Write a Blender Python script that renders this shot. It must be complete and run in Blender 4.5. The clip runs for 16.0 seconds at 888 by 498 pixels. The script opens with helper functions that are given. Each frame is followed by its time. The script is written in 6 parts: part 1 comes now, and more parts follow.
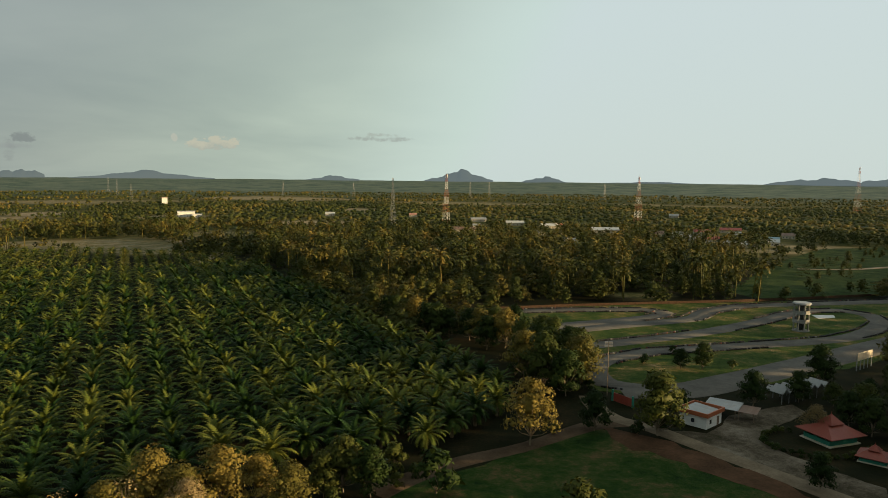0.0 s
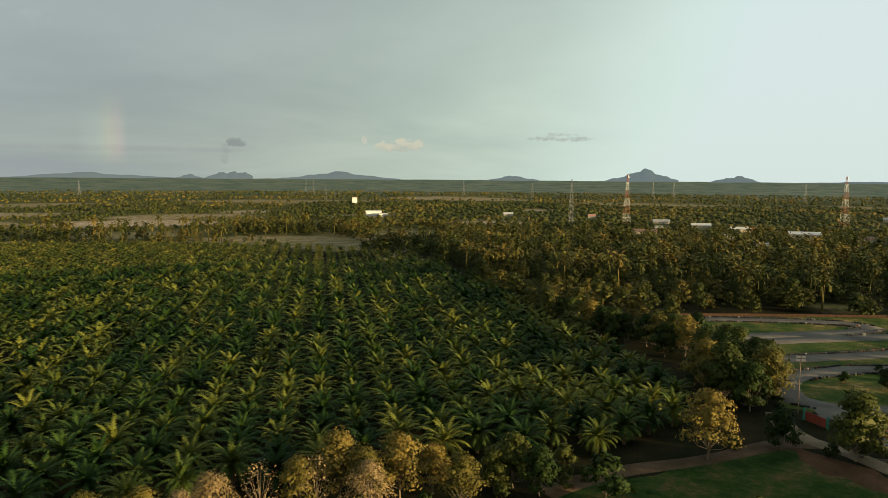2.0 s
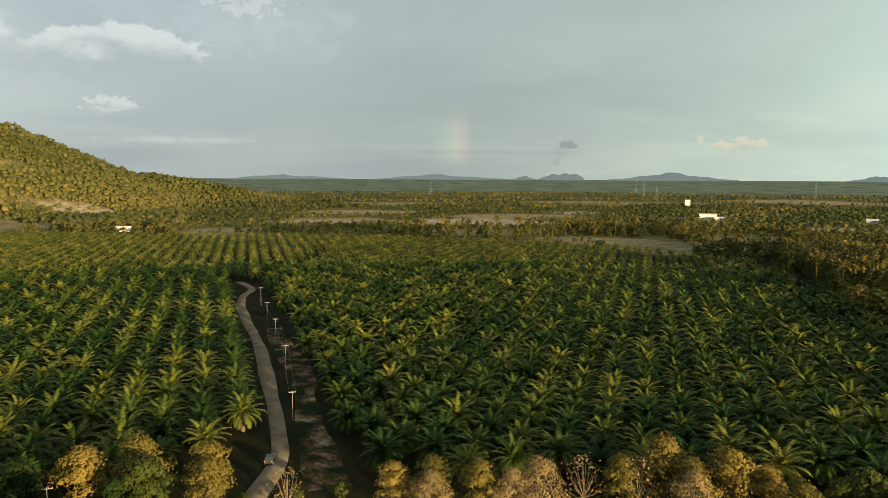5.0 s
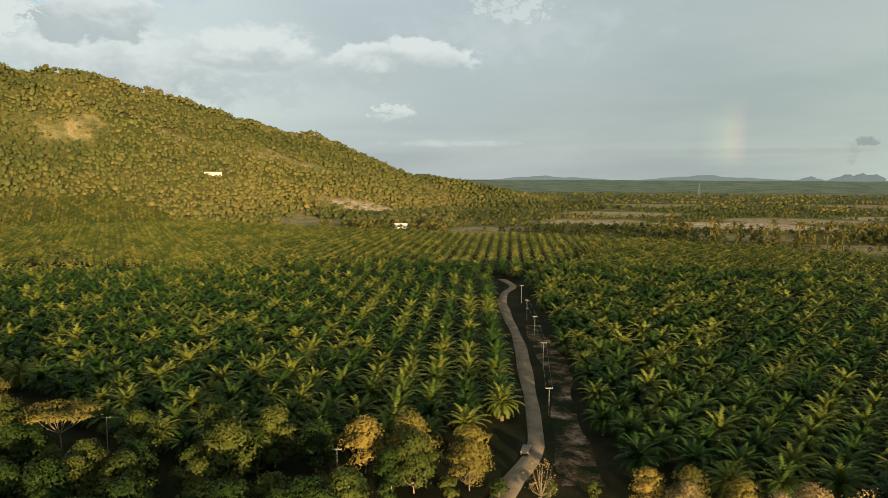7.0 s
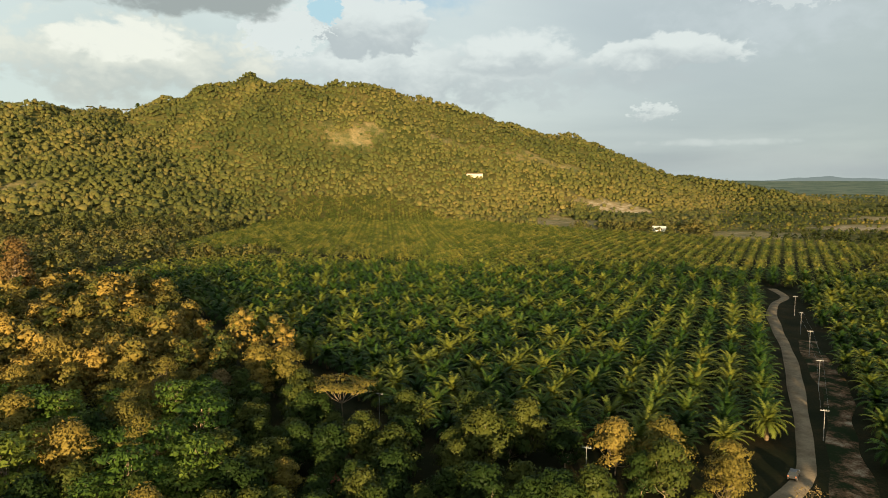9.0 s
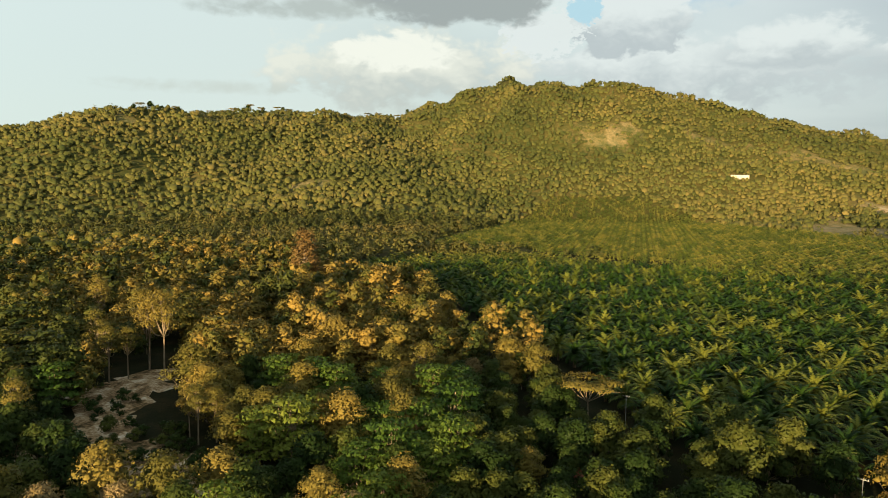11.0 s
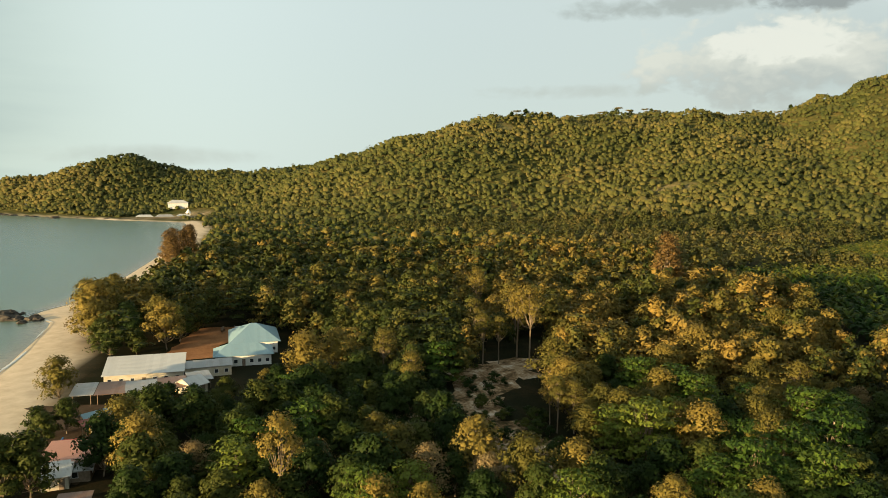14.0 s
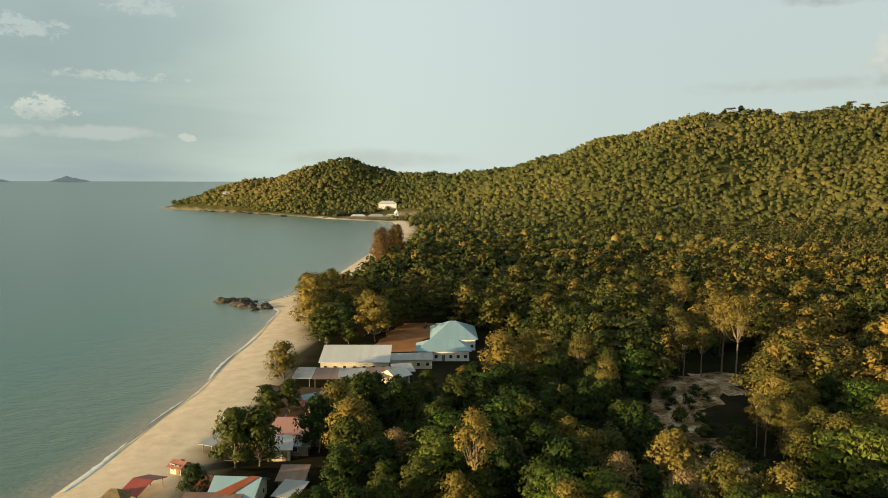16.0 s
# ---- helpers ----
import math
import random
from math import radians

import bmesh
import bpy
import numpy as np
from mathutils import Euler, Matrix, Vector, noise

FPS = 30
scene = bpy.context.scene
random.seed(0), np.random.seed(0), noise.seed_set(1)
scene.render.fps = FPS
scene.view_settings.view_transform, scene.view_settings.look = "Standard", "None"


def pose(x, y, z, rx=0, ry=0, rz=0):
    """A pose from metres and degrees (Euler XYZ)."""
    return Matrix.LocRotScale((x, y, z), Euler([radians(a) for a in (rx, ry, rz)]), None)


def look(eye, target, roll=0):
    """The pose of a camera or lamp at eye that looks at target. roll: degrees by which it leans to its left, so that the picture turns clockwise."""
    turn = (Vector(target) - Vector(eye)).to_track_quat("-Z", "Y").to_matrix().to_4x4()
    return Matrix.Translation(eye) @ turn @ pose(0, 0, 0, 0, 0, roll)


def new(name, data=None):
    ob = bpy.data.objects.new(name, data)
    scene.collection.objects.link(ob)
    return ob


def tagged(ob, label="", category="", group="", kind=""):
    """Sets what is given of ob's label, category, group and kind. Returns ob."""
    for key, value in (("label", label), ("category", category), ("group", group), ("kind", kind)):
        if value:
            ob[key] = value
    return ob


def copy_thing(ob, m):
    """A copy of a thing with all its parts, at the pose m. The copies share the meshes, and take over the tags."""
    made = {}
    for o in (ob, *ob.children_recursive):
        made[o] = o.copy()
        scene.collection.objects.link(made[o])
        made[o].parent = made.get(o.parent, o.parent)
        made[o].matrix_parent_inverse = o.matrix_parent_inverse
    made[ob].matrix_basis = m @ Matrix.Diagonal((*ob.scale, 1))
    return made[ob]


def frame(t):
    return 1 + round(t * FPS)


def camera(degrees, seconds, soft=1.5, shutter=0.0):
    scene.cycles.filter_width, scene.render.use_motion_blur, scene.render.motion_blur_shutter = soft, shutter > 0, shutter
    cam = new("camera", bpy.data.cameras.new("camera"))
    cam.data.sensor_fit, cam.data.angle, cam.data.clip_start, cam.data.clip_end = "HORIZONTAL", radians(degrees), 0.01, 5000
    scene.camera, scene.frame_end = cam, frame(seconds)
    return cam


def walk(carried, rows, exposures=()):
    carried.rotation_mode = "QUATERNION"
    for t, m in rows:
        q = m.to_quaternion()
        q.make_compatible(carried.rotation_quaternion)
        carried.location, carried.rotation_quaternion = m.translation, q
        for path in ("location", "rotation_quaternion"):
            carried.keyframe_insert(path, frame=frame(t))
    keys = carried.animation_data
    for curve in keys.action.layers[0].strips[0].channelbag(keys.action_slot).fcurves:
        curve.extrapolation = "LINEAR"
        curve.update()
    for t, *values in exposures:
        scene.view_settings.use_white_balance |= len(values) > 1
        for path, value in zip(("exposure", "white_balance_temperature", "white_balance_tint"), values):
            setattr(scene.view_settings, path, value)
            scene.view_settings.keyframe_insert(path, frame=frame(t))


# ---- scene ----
FOV = 63.21
cam = camera(FOV, 16.0, 0.7)
# seconds, x, y, z, yaw, pitch, roll of the drone
ROWS = [
    (0.0, -0.00, -0.00, 54.18, 0.000, -5.585, 0.611),
    (0.5, 0.05, -0.55, 54.30, 2.883, -5.614, 0.574),
    (1.0, 0.03, -1.05, 54.39, 6.117, -5.641, 0.532),
    (1.5, 0.30, -1.61, 54.52, 10.012, -5.666, 0.485),
    (2.0, 0.88, -2.36, 54.76, 14.101, -5.691, 0.430),
    (2.5, 1.03, -3.16, 54.99, 18.398, -5.708, 0.417),
    (3.0, 1.19, -4.00, 55.09, 22.407, -5.698, 0.355),
    (3.5, 1.21, -4.30, 55.14, 26.627, -5.704, 0.305),
    (6.0, 2.36, -7.37, 55.29, 49.812, -5.734, 0.284),
    (6.5, 2.92, -7.75, 55.35, 55.323, -5.728, 0.268),
    (7.0, 3.42, -8.07, 55.40, 60.243, -5.730, 0.177),
    (7.5, 3.88, -8.37, 55.35, 65.209, -5.703, 0.151),
    (8.0, 4.26, -8.67, 55.22, 70.620, -5.684, 0.118),
    (8.5, 4.70, -8.95, 55.22, 75.522, -5.670, 0.057),
    (9.0, 5.38, -9.21, 55.21, 80.296, -5.653, 0.013),
    (11.5, 7.77, -9.61, 54.61, 105.344, -5.589, 0.324),
    (12.0, 8.23, -9.79, 54.61, 110.860, -5.573, 0.357),
    (12.5, 8.88, -10.17, 54.69, 116.479, -5.590, 0.388),
    (13.0, 9.66, -9.92, 54.79, 121.362, -5.576, 0.368),
    (13.5, 10.02, -9.28, 54.98, 125.199, -5.578, 0.317),
    (14.0, 10.22, -8.98, 55.13, 128.266, -5.581, 0.272),
    (14.5, 10.40, -8.63, 55.34, 131.466, -5.583, 0.238),
    (15.0, 10.72, -8.45, 55.52, 135.548, -5.571, 0.205),
    (15.5, 11.19, -8.20, 55.68, 139.727, -5.538, 0.184),
    (16.0, 11.39, -7.45, 55.84, 144.010, -5.527, 0.231),
]


def drone_pose(x, y, z, yaw, pitch, roll):
    a, p = radians(yaw), radians(pitch)
    way = Vector((-math.sin(a) * math.cos(p), math.cos(a) * math.cos(p), math.sin(p)))
    return look((x, y, z), Vector((x, y, z)) + way, roll)


EXPOSURES = [(0.0, 1.28), (1.5, 1.42), (3.5, 1.62), (6.0, 1.72), (9.0, 1.82), (12.0, 1.87), (13.5, 1.77), (16.0, 1.56)]
walk(cam, [(r[0], drone_pose(*r[1:])) for r in ROWS], EXPOSURES)

# ---- sky and sun ----
SUN_YAW, SUN_UP = 260.5, 6.3
sun_way = Vector((-math.sin(radians(SUN_YAW)) * math.cos(radians(SUN_UP)), math.cos(radians(SUN_YAW)) * math.cos(radians(SUN_UP)), math.sin(radians(SUN_UP))))
sun = new("sun", bpy.data.lights.new("sun", "SUN"))
sun.data.energy, sun.data.angle, sun.data.color = 5.0, radians(0.6), (1.0, 0.72, 0.38)
sun.matrix_world = look(sun_way * 3000, (0, 0, 0))


class Nodes:
    """A short way to write node trees."""

    def __init__(self, tree):
        self.tree = tree
        tree.nodes.clear()

    def add(self, kind, props=None, **inputs):
        n = self.tree.nodes.new(kind)
        p = props or {}
        if "operation" in p:
            n.operation = p["operation"]
        if "use_clamp" in p:
            n.use_clamp = p["use_clamp"]
        if "data_type" in p:
            n.data_type, n.blend_type = p["data_type"], p["blend_type"]
        if "sky_type" in p:
            n.sky_type, n.sun_disc, n.sun_elevation, n.sun_rotation = p["sky_type"], p["sun_disc"], p["sun_elevation"], p["sun_rotation"]
        if "interpolation_type" in p:
            n.interpolation_type = p["interpolation_type"]
        if "attribute_name" in p:
            n.attribute_name = p["attribute_name"]
        if "noise_dimensions" in p:
            n.noise_dimensions = p["noise_dimensions"]
        for k, v in inputs.items():
            key = int(k[1:]) if k[0] == "i" and k[1:].isdigit() else k.replace("_", " ")
            sock = n.inputs[key]
            if isinstance(v, bpy.types.NodeSocket):
                self.tree.links.new(v, sock)
            else:
                sock.default_value = v
        return n

    def math(self, op, a, b=0.0, clamp=False):
        return self.add("ShaderNodeMath", {"operation": op, "use_clamp": clamp}, i0=a, i1=b).outputs[0]

    def ramp(self, fac, stops, mode="LINEAR"):
        n = self.add("ShaderNodeValToRGB", None, i0=fac)
        n.color_ramp.interpolation = mode
        els = n.color_ramp.elements
        while len(els) < len(stops):
            els.new(0.5)
        for e, (p, c) in zip(els, stops):
            e.position, e.color = p, (*c, 1) if len(c) == 3 else c
        return n.outputs[0]

    def mix(self, fac, a, b, blend="MIX"):
        n = self.add("ShaderNodeMix", {"data_type": "RGBA", "blend_type": blend}, i0=fac)
        for i, v in ((6, a), (7, b)):
            if isinstance(v, bpy.types.NodeSocket):
                self.tree.links.new(v, n.inputs[i])
            else:
                n.inputs[i].default_value = (*v, 1) if len(v) == 3 else v
        return n.outputs[2]

    def noise(self, vec, scale, detail=4.0, rough=0.55, distort=0.0):
        return self.add("ShaderNodeTexNoise", None, Vector=vec, Scale=scale, Detail=detail, Roughness=rough, Distortion=distort).outputs[0]


def way_of(yaw, up=0.0):
    a, e = radians(yaw), radians(up)
    return (-math.sin(a) * math.cos(e), math.cos(a) * math.cos(e), math.sin(e))


world = bpy.data.worlds.new("evening_sky")
scene.world = world
world.use_nodes = True
w = Nodes(world.node_tree)
heaven = w.add("ShaderNodeTexSky", {"sky_type": "NISHITA", "sun_disc": False, "sun_elevation": radians(SUN_UP), "sun_rotation": radians(-SUN_YAW)}).outputs[0]
ways = w.add("ShaderNodeTexCoord").outputs["Generated"]
xyz = w.add("ShaderNodeSeparateXYZ", None, i0=ways)
up = w.math("MAXIMUM", xyz.outputs[2], 0.0)
# cloud layer seen in perspective
lift = w.math("ADD", up, 0.13)
flat = w.add("ShaderNodeCombineXYZ", None, X=w.math("DIVIDE", xyz.outputs[0], lift), Y=w.math("DIVIDE", xyz.outputs[1], lift), Z=0.0).outputs[0]
big = w.noise(flat, 0.42, 5.0, 0.52, 0.3)


yaw = w.math("MULTIPLY", w.math("ARCTAN2", w.math("MULTIPLY", xyz.outputs[0], -1.0), xyz.outputs[1]), 57.29578)
tall = w.math("MULTIPLY", w.math("ARCSINE", xyz.outputs[2]), 57.29578)
lean = w.add("ShaderNodeMapRange", {"interpolation_type": "SMOOTHSTEP"}, Value=yaw)
lean.inputs["From Min"].default_value, lean.inputs["From Max"].default_value = 60.0, 15.0
turned = w.math("ADD", w.math("DIVIDE", w.math("ADD", yaw, w.math("MULTIPLY", w.math("MULTIPLY", lean.outputs[0], 0.6), w.math("SUBTRACT", tall, 4.0))), 360.0), 0.5)


def turn_stops(rows):
    return [((a + 180) / 360, c) for a, c in rows]



around = w.ramp(turned, turn_stops([(-180, (0.40, 0.50, 0.49)), (-150, (0.55, 0.60, 0.56)), (-98, (0.85, 0.80, 0.68)), (-60, (0.86, 1.05, 1.02)), (-6, (0.88, 1.07, 1.03)), (2, (0.78, 0.94, 0.88)), (9, (0.64, 0.77, 0.69)), (19, (0.54, 0.645, 0.585)), (30, (0.47, 0.54, 0.52)), (50, (0.43, 0.50, 0.515)), (64, (0.43, 0.50, 0.535)), (76, (0.58, 0.66, 0.67)), (88, (0.66, 0.75, 0.75)), (102, (0.64, 0.73, 0.70)), (112, (0.66, 0.76, 0.74)), (132, (0.65, 0.765, 0.75)), (150, (0.78, 0.91, 0.88)), (160, (0.62, 0.74, 0.68)), (170, (0.47, 0.59, 0.57))]), "B_SPLINE")
# duller, bluish towards the horizon where no glare reaches
low = w.math("MULTIPLY", w.ramp(w.math("DIVIDE", tall, 12.0), [(0.0, (1, 1, 1)), (1.0, (0, 0, 0))]), 0.35)
veil = w.mix(low, around, w.mix(1.0, around, (0.94, 0.95, 0.84), "MULTIPLY"))
ripple = w.ramp(big, [(0.36, (0.86, 0.88, 0.90)), (0.62, (1.10, 1.09, 1.07))])
glare = w.ramp(turned, turn_stops([(-100, (1, 1, 1)), (-6, (1, 1, 1)), (14, (0, 0, 0)), (98, (0, 0, 0)), (114, (1, 1, 1)), (150, (1, 1, 1)), (164, (0, 0, 0))]), "EASE")
veil = w.mix(w.math("SUBTRACT", 1.0, glare), veil, w.mix(1.0, veil, ripple, "MULTIPLY"))
aside = w.add("ShaderNodeCombineXYZ", None, X=w.math("MULTIPLY", yaw, 0.30), Y=w.math("MULTIPLY", tall, 0.46), Z=0.0).outputs[0]
puff = w.math("ADD", w.math("MULTIPLY", w.noise(aside, 0.9, 3.0, 0.5, 0.3), 0.7), w.math("MULTIPLY", w.noise(aside, 3.4, 5.0, 0.55, 0.4), 0.3))


frill = w.math("ADD", w.math("MULTIPLY", w.noise(aside, 3.2, 3.0, 0.55, 0.3), 0.65), w.math("MULTIPLY", w.noise(aside, 10.0, 4.0, 0.6, 0.4), 0.35))


def span(value, a, b):
    n = w.add("ShaderNodeMapRange", {"interpolation_type": "SMOOTHSTEP"}, Value=value)
    n.inputs["From Min"].default_value, n.inputs["From Max"].default_value = a, b
    return n.outputs[0]


def cloud(base, y0, e0, ry, re, colour, much=1.0, ragged=2.0, soft=0.4, under=None, flat_base=1.0):
    """A cloud at a yaw and height, in degrees: billows above, a flatter, duller base."""
    edge = frill if ry < 4.6 else puff
    a = w.math("POWER", w.math("ABSOLUTE", w.math("DIVIDE", w.math("SUBTRACT", yaw, y0), ry)), 2.0)
    rise = w.math("DIVIDE", w.math("SUBTRACT", tall, e0), re)
    b = w.math("POWER", w.math("ABSOLUTE", w.math("MULTIPLY", rise, w.math("ADD", 1.0, w.math("MULTIPLY", w.math("LESS_THAN", rise, 0.0), flat_base - 1.0)))), 2.0)
    v = w.math("SUBTRACT", 1.0, w.math("ADD", a, b))
    v = w.math("ADD", v, w.math("MULTIPLY", w.math("SUBTRACT", edge, 0.5), ragged * (3.4 if ry < 4.6 else 2.4)))
    tone = colour if under is None else w.mix(span(w.math("ADD", rise, w.math("MULTIPLY", w.math("SUBTRACT", edge, 0.5), 3.0)), -0.7, 0.6), under, colour)
    return w.mix(w.math("MULTIPLY", span(v, 0.0, soft), much), base, tone)


LIT, GREY, WARM = (0.73, 0.79, 0.77), (0.47, 0.53, 0.545), (0.78, 0.80, 0.70)
# open blue sky between the clouds over the hill
veil = cloud(veil, 84, 14.5, 7.0, 4.0, (0.40, 0.58, 0.70), 0.8, 1.2, 1.2)
veil = cloud(veil, 55, 11.5, 12, 3.5, (0.60, 0.67, 0.69), 0.5, 2.0, 1.8)
veil = cloud(veil, 82, 8.2, 15, 3.6, LIT, 0.9, 1.6, 0.7, GREY)
veil = cloud(veil, 86.5, 11.4, 6.5, 2.3, LIT, 0.95, 1.5, 0.35, GREY)
veil = cloud(veil, 75, 9.2, 6.0, 1.6, LIT, 0.8, 1.6, 0.6, GREY)
veil = cloud(veil, 66, 7.6, 9.0, 1.3, GREY, 0.7, 1.4, 1.2)
veil = cloud(veil, 63.6, 8.9, 5.6, 1.7, LIT, 0.95, 1.3, 0.3, GREY, 1.7)
veil = cloud(veil, 64.4, 4.8, 1.9, 1.0, LIT, 0.75, 1.6, 0.6, GREY, 1.6)
veil = cloud(veil, 55, 12.6, 3.0, 1.0, LIT, 0.5, 2.6, 0.9)
veil = cloud(veil, 60, 2.6, 6, 0.35, LIT, 0.4, 1.6, 1.2)
veil = cloud(veil, 55, 1.2, 16, 1.3, (0.44, 0.49, 0.50), 0.5, 0.8, 1.6)
veil = cloud(veil, 103, 8.2, 12, 3.6, WARM, 0.9, 1.6, 0.8, (0.50, 0.55, 0.52))
veil = cloud(veil, 104, 9.8, 5.5, 1.5, (0.88, 0.90, 0.80), 0.9, 1.8, 0.6)
veil = cloud(veil, 92.5, 11.0, 3.4, 2.0, LIT, 0.95, 1.4, 0.35)
veil = cloud(veil, 89.3, 12.6, 1.5, 1.2, (0.42, 0.66, 0.76), 0.9, 1.0, 0.5)
veil = cloud(veil, 99, 13.2, 8.5, 1.9, (0.33, 0.37, 0.36), 0.95, 1.3, 0.6)
veil = cloud(veil, 112, 12.6, 10, 0.9, (0.42, 0.47, 0.44), 0.8, 1.5, 1.0)
veil = cloud(veil, 118, 6.6, 9, 0.7, (0.55, 0.61, 0.56), 0.7, 1.5, 1.2)
veil = cloud(veil, 17.7, 2.3, 2.0, 0.62, (0.76, 0.74, 0.58), 0.85, 1.6, 0.5, (0.56, 0.60, 0.52), 1.8)
veil = cloud(veil, 20.4, 2.8, 0.25, 0.3, (0.70, 0.71, 0.60), 0.7, 1.0, 0.5)
veil = cloud(veil, 5.2, 3.0, 2.8, 0.22, (0.44, 0.48, 0.44), 0.6, 1.8, 1.2)
veil = cloud(veil, 5.0, 3.3, 1.4, 0.2, (0.48, 0.52, 0.46), 0.5, 1.8, 1.2)
veil = cloud(veil, 30.2, 2.5, 0.8, 0.4, (0.27, 0.31, 0.32), 0.7, 1.8, 0.8)
veil = cloud(veil, 30.9, 1.7, 0.45, 0.9, (0.34, 0.38, 0.38), 0.5, 1.4, 1.2)
veil = cloud(veil, 38, 1.9, 10, 0.3, (0.40, 0.44, 0.44), 0.6, 1.0, 1.0)
veil = cloud(veil, 45, 0.4, 14, 1.0, (0.36, 0.41, 0.44), 0.55, 0.5, 1.4)
veil = cloud(veil, 172.9, 4.6, 2.0, 1.1, (0.76, 0.80, 0.72), 0.85, 1.6, 0.6, (0.52, 0.60, 0.58), 1.5)
veil = cloud(veil, 171, 3.2, 6.0, 0.6, (0.62, 0.69, 0.65), 0.7, 2.0, 1.0)
veil = cloud(veil, 163.5, 3.0, 0.8, 0.35, (0.76, 0.80, 0.72), 0.7, 1.8, 0.7)
veil = cloud(veil, 168, 7.2, 4.5, 0.4, (0.68, 0.76, 0.68), 0.6, 1.8, 1.0)
veil = cloud(veil, 174, 10.0, 3.0, 0.8, (0.68, 0.76, 0.72), 0.6, 2.0, 1.0)
veil = cloud(veil, 166, 12.0, 3.0, 0.6, (0.66, 0.74, 0.70), 0.6, 2.0, 1.0)
veil = cloud(veil, 171, 0.4, 12, 1.5, (0.36, 0.45, 0.48), 0.75, 0.4, 1.6)
veil = cloud(veil, 150, 1.6, 10, 0.9, (0.52, 0.58, 0.52), 0.6, 0.8, 1.4)
# foot of a rainbow in the haze
bow = w.ramp(w.math("DIVIDE", w.math("SUBTRACT", yaw, 37.6), 3.4), [(0.0, (0.0, 0.0, 0.0)), (0.18, (0.12, 0.045, 0.025)), (0.38, (0.12, 0.092, 0.02)), (0.6, (0.045, 0.06, 0.03)), (1.0, (0.0, 0.0, 0.0))])
veil = w.mix(w.math("MULTIPLY", span(tall, 0.3, 2.2), span(tall, 6.5, 2.8)), veil, w.mix(1.0, veil, bow, "ADD"))
one = w.add("ShaderNodeBackground", None, Color=heaven, Strength=0.05).outputs[0]
two = w.add("ShaderNodeBackground", None, Color=veil, Strength=0.294).outputs[0]
cover = w.add("ShaderNodeMixShader", None, i0=0.95, i1=one, i2=two).outputs[0]
w.add("ShaderNodeOutputWorld", None, Surface=cover)

# ---- materials ----


def material(name):
    m = bpy.data.materials.new(name)
    m.use_nodes = True
    return m, Nodes(m.node_tree)


def finish(n, colour, rough=0.8, bump=None, strength=0.3, distance=0.1, metal=0.0, spec=0.3, through_light=0.0):
    args = {"Base_Color": colour, "Roughness": rough, "Metallic": metal}
    args["Specular_IOR_Level"] = spec
    b = n.add("ShaderNodeBsdfPrincipled", None, **args)
    if bump is not None:
        k = n.add("ShaderNodeBump", None, Height=bump, Strength=strength, Distance=distance)
        n.tree.links.new(k.outputs[0], b.inputs["Normal"])
    out = b.outputs[0]
    if through_light:
        t = n.add("ShaderNodeBsdfTranslucent", None, Color=colour).outputs[0]
        out = n.add("ShaderNodeMixShader", None, i0=through_light, i1=out, i2=t).outputs[0]
    n.add("ShaderNodeOutputMaterial", None, Surface=out)


def leaf_material(name, dark, mid, light, rough=0.5, spread=0.35, through_light=0.25, tint=False):
    """Foliage: hue varies from plant to plant and from clump to clump."""
    m, n = material(name)
    place = n.add("ShaderNodeNewGeometry").outputs["Position"]
    if tint:
        own = n.add("ShaderNodeAttribute", {"attribute_name": "tint"}).outputs["Fac"]
    else:
        own = n.add("ShaderNodeObjectInfo").outputs["Random"]
    clump = n.noise(place, 0.35, 3.0)
    leaf = n.add("ShaderNodeNewGeometry").outputs["Random Per Island"]
    v = n.math("ADD", n.math("MULTIPLY", own, 0.62), n.math("MULTIPLY", clump, spread))
    v = n.math("ADD", v, n.math("ADD", n.math("MULTIPLY", leaf, 0.12), 0.04), clamp=True)
    tuft = n.noise(place, 1.9, 5.0, 0.7)
    v = n.math("ADD", v, n.math("MULTIPLY", n.math("SUBTRACT", tuft, 0.5), 0.6), clamp=True)
    finish(n, n.ramp(v, [(0.1, dark), (0.5, mid), (0.95, light)]), max(rough, 0.6), spec=0.08, through_light=through_light)
    return m


def plain(name, a, b, scale=1.0, rough=0.8, bump=0.2, metal=0.0, spec=0.06, detail=6.0, distance=0.05):
    """A surface of two mingled tones with grain."""
    m, n = material(name)
    place = n.add("ShaderNodeNewGeometry").outputs["Position"]
    coarse, grain = n.noise(place, scale, detail), n.noise(place, scale * 9, 4.0, 0.65)
    mixed = n.math("ADD", n.math("MULTIPLY", coarse, 0.65), n.math("MULTIPLY", grain, 0.35))
    finish(n, n.ramp(mixed, [(0.35, a), (0.65, b)]), rough, grain, bump, distance, metal, spec)
    return m


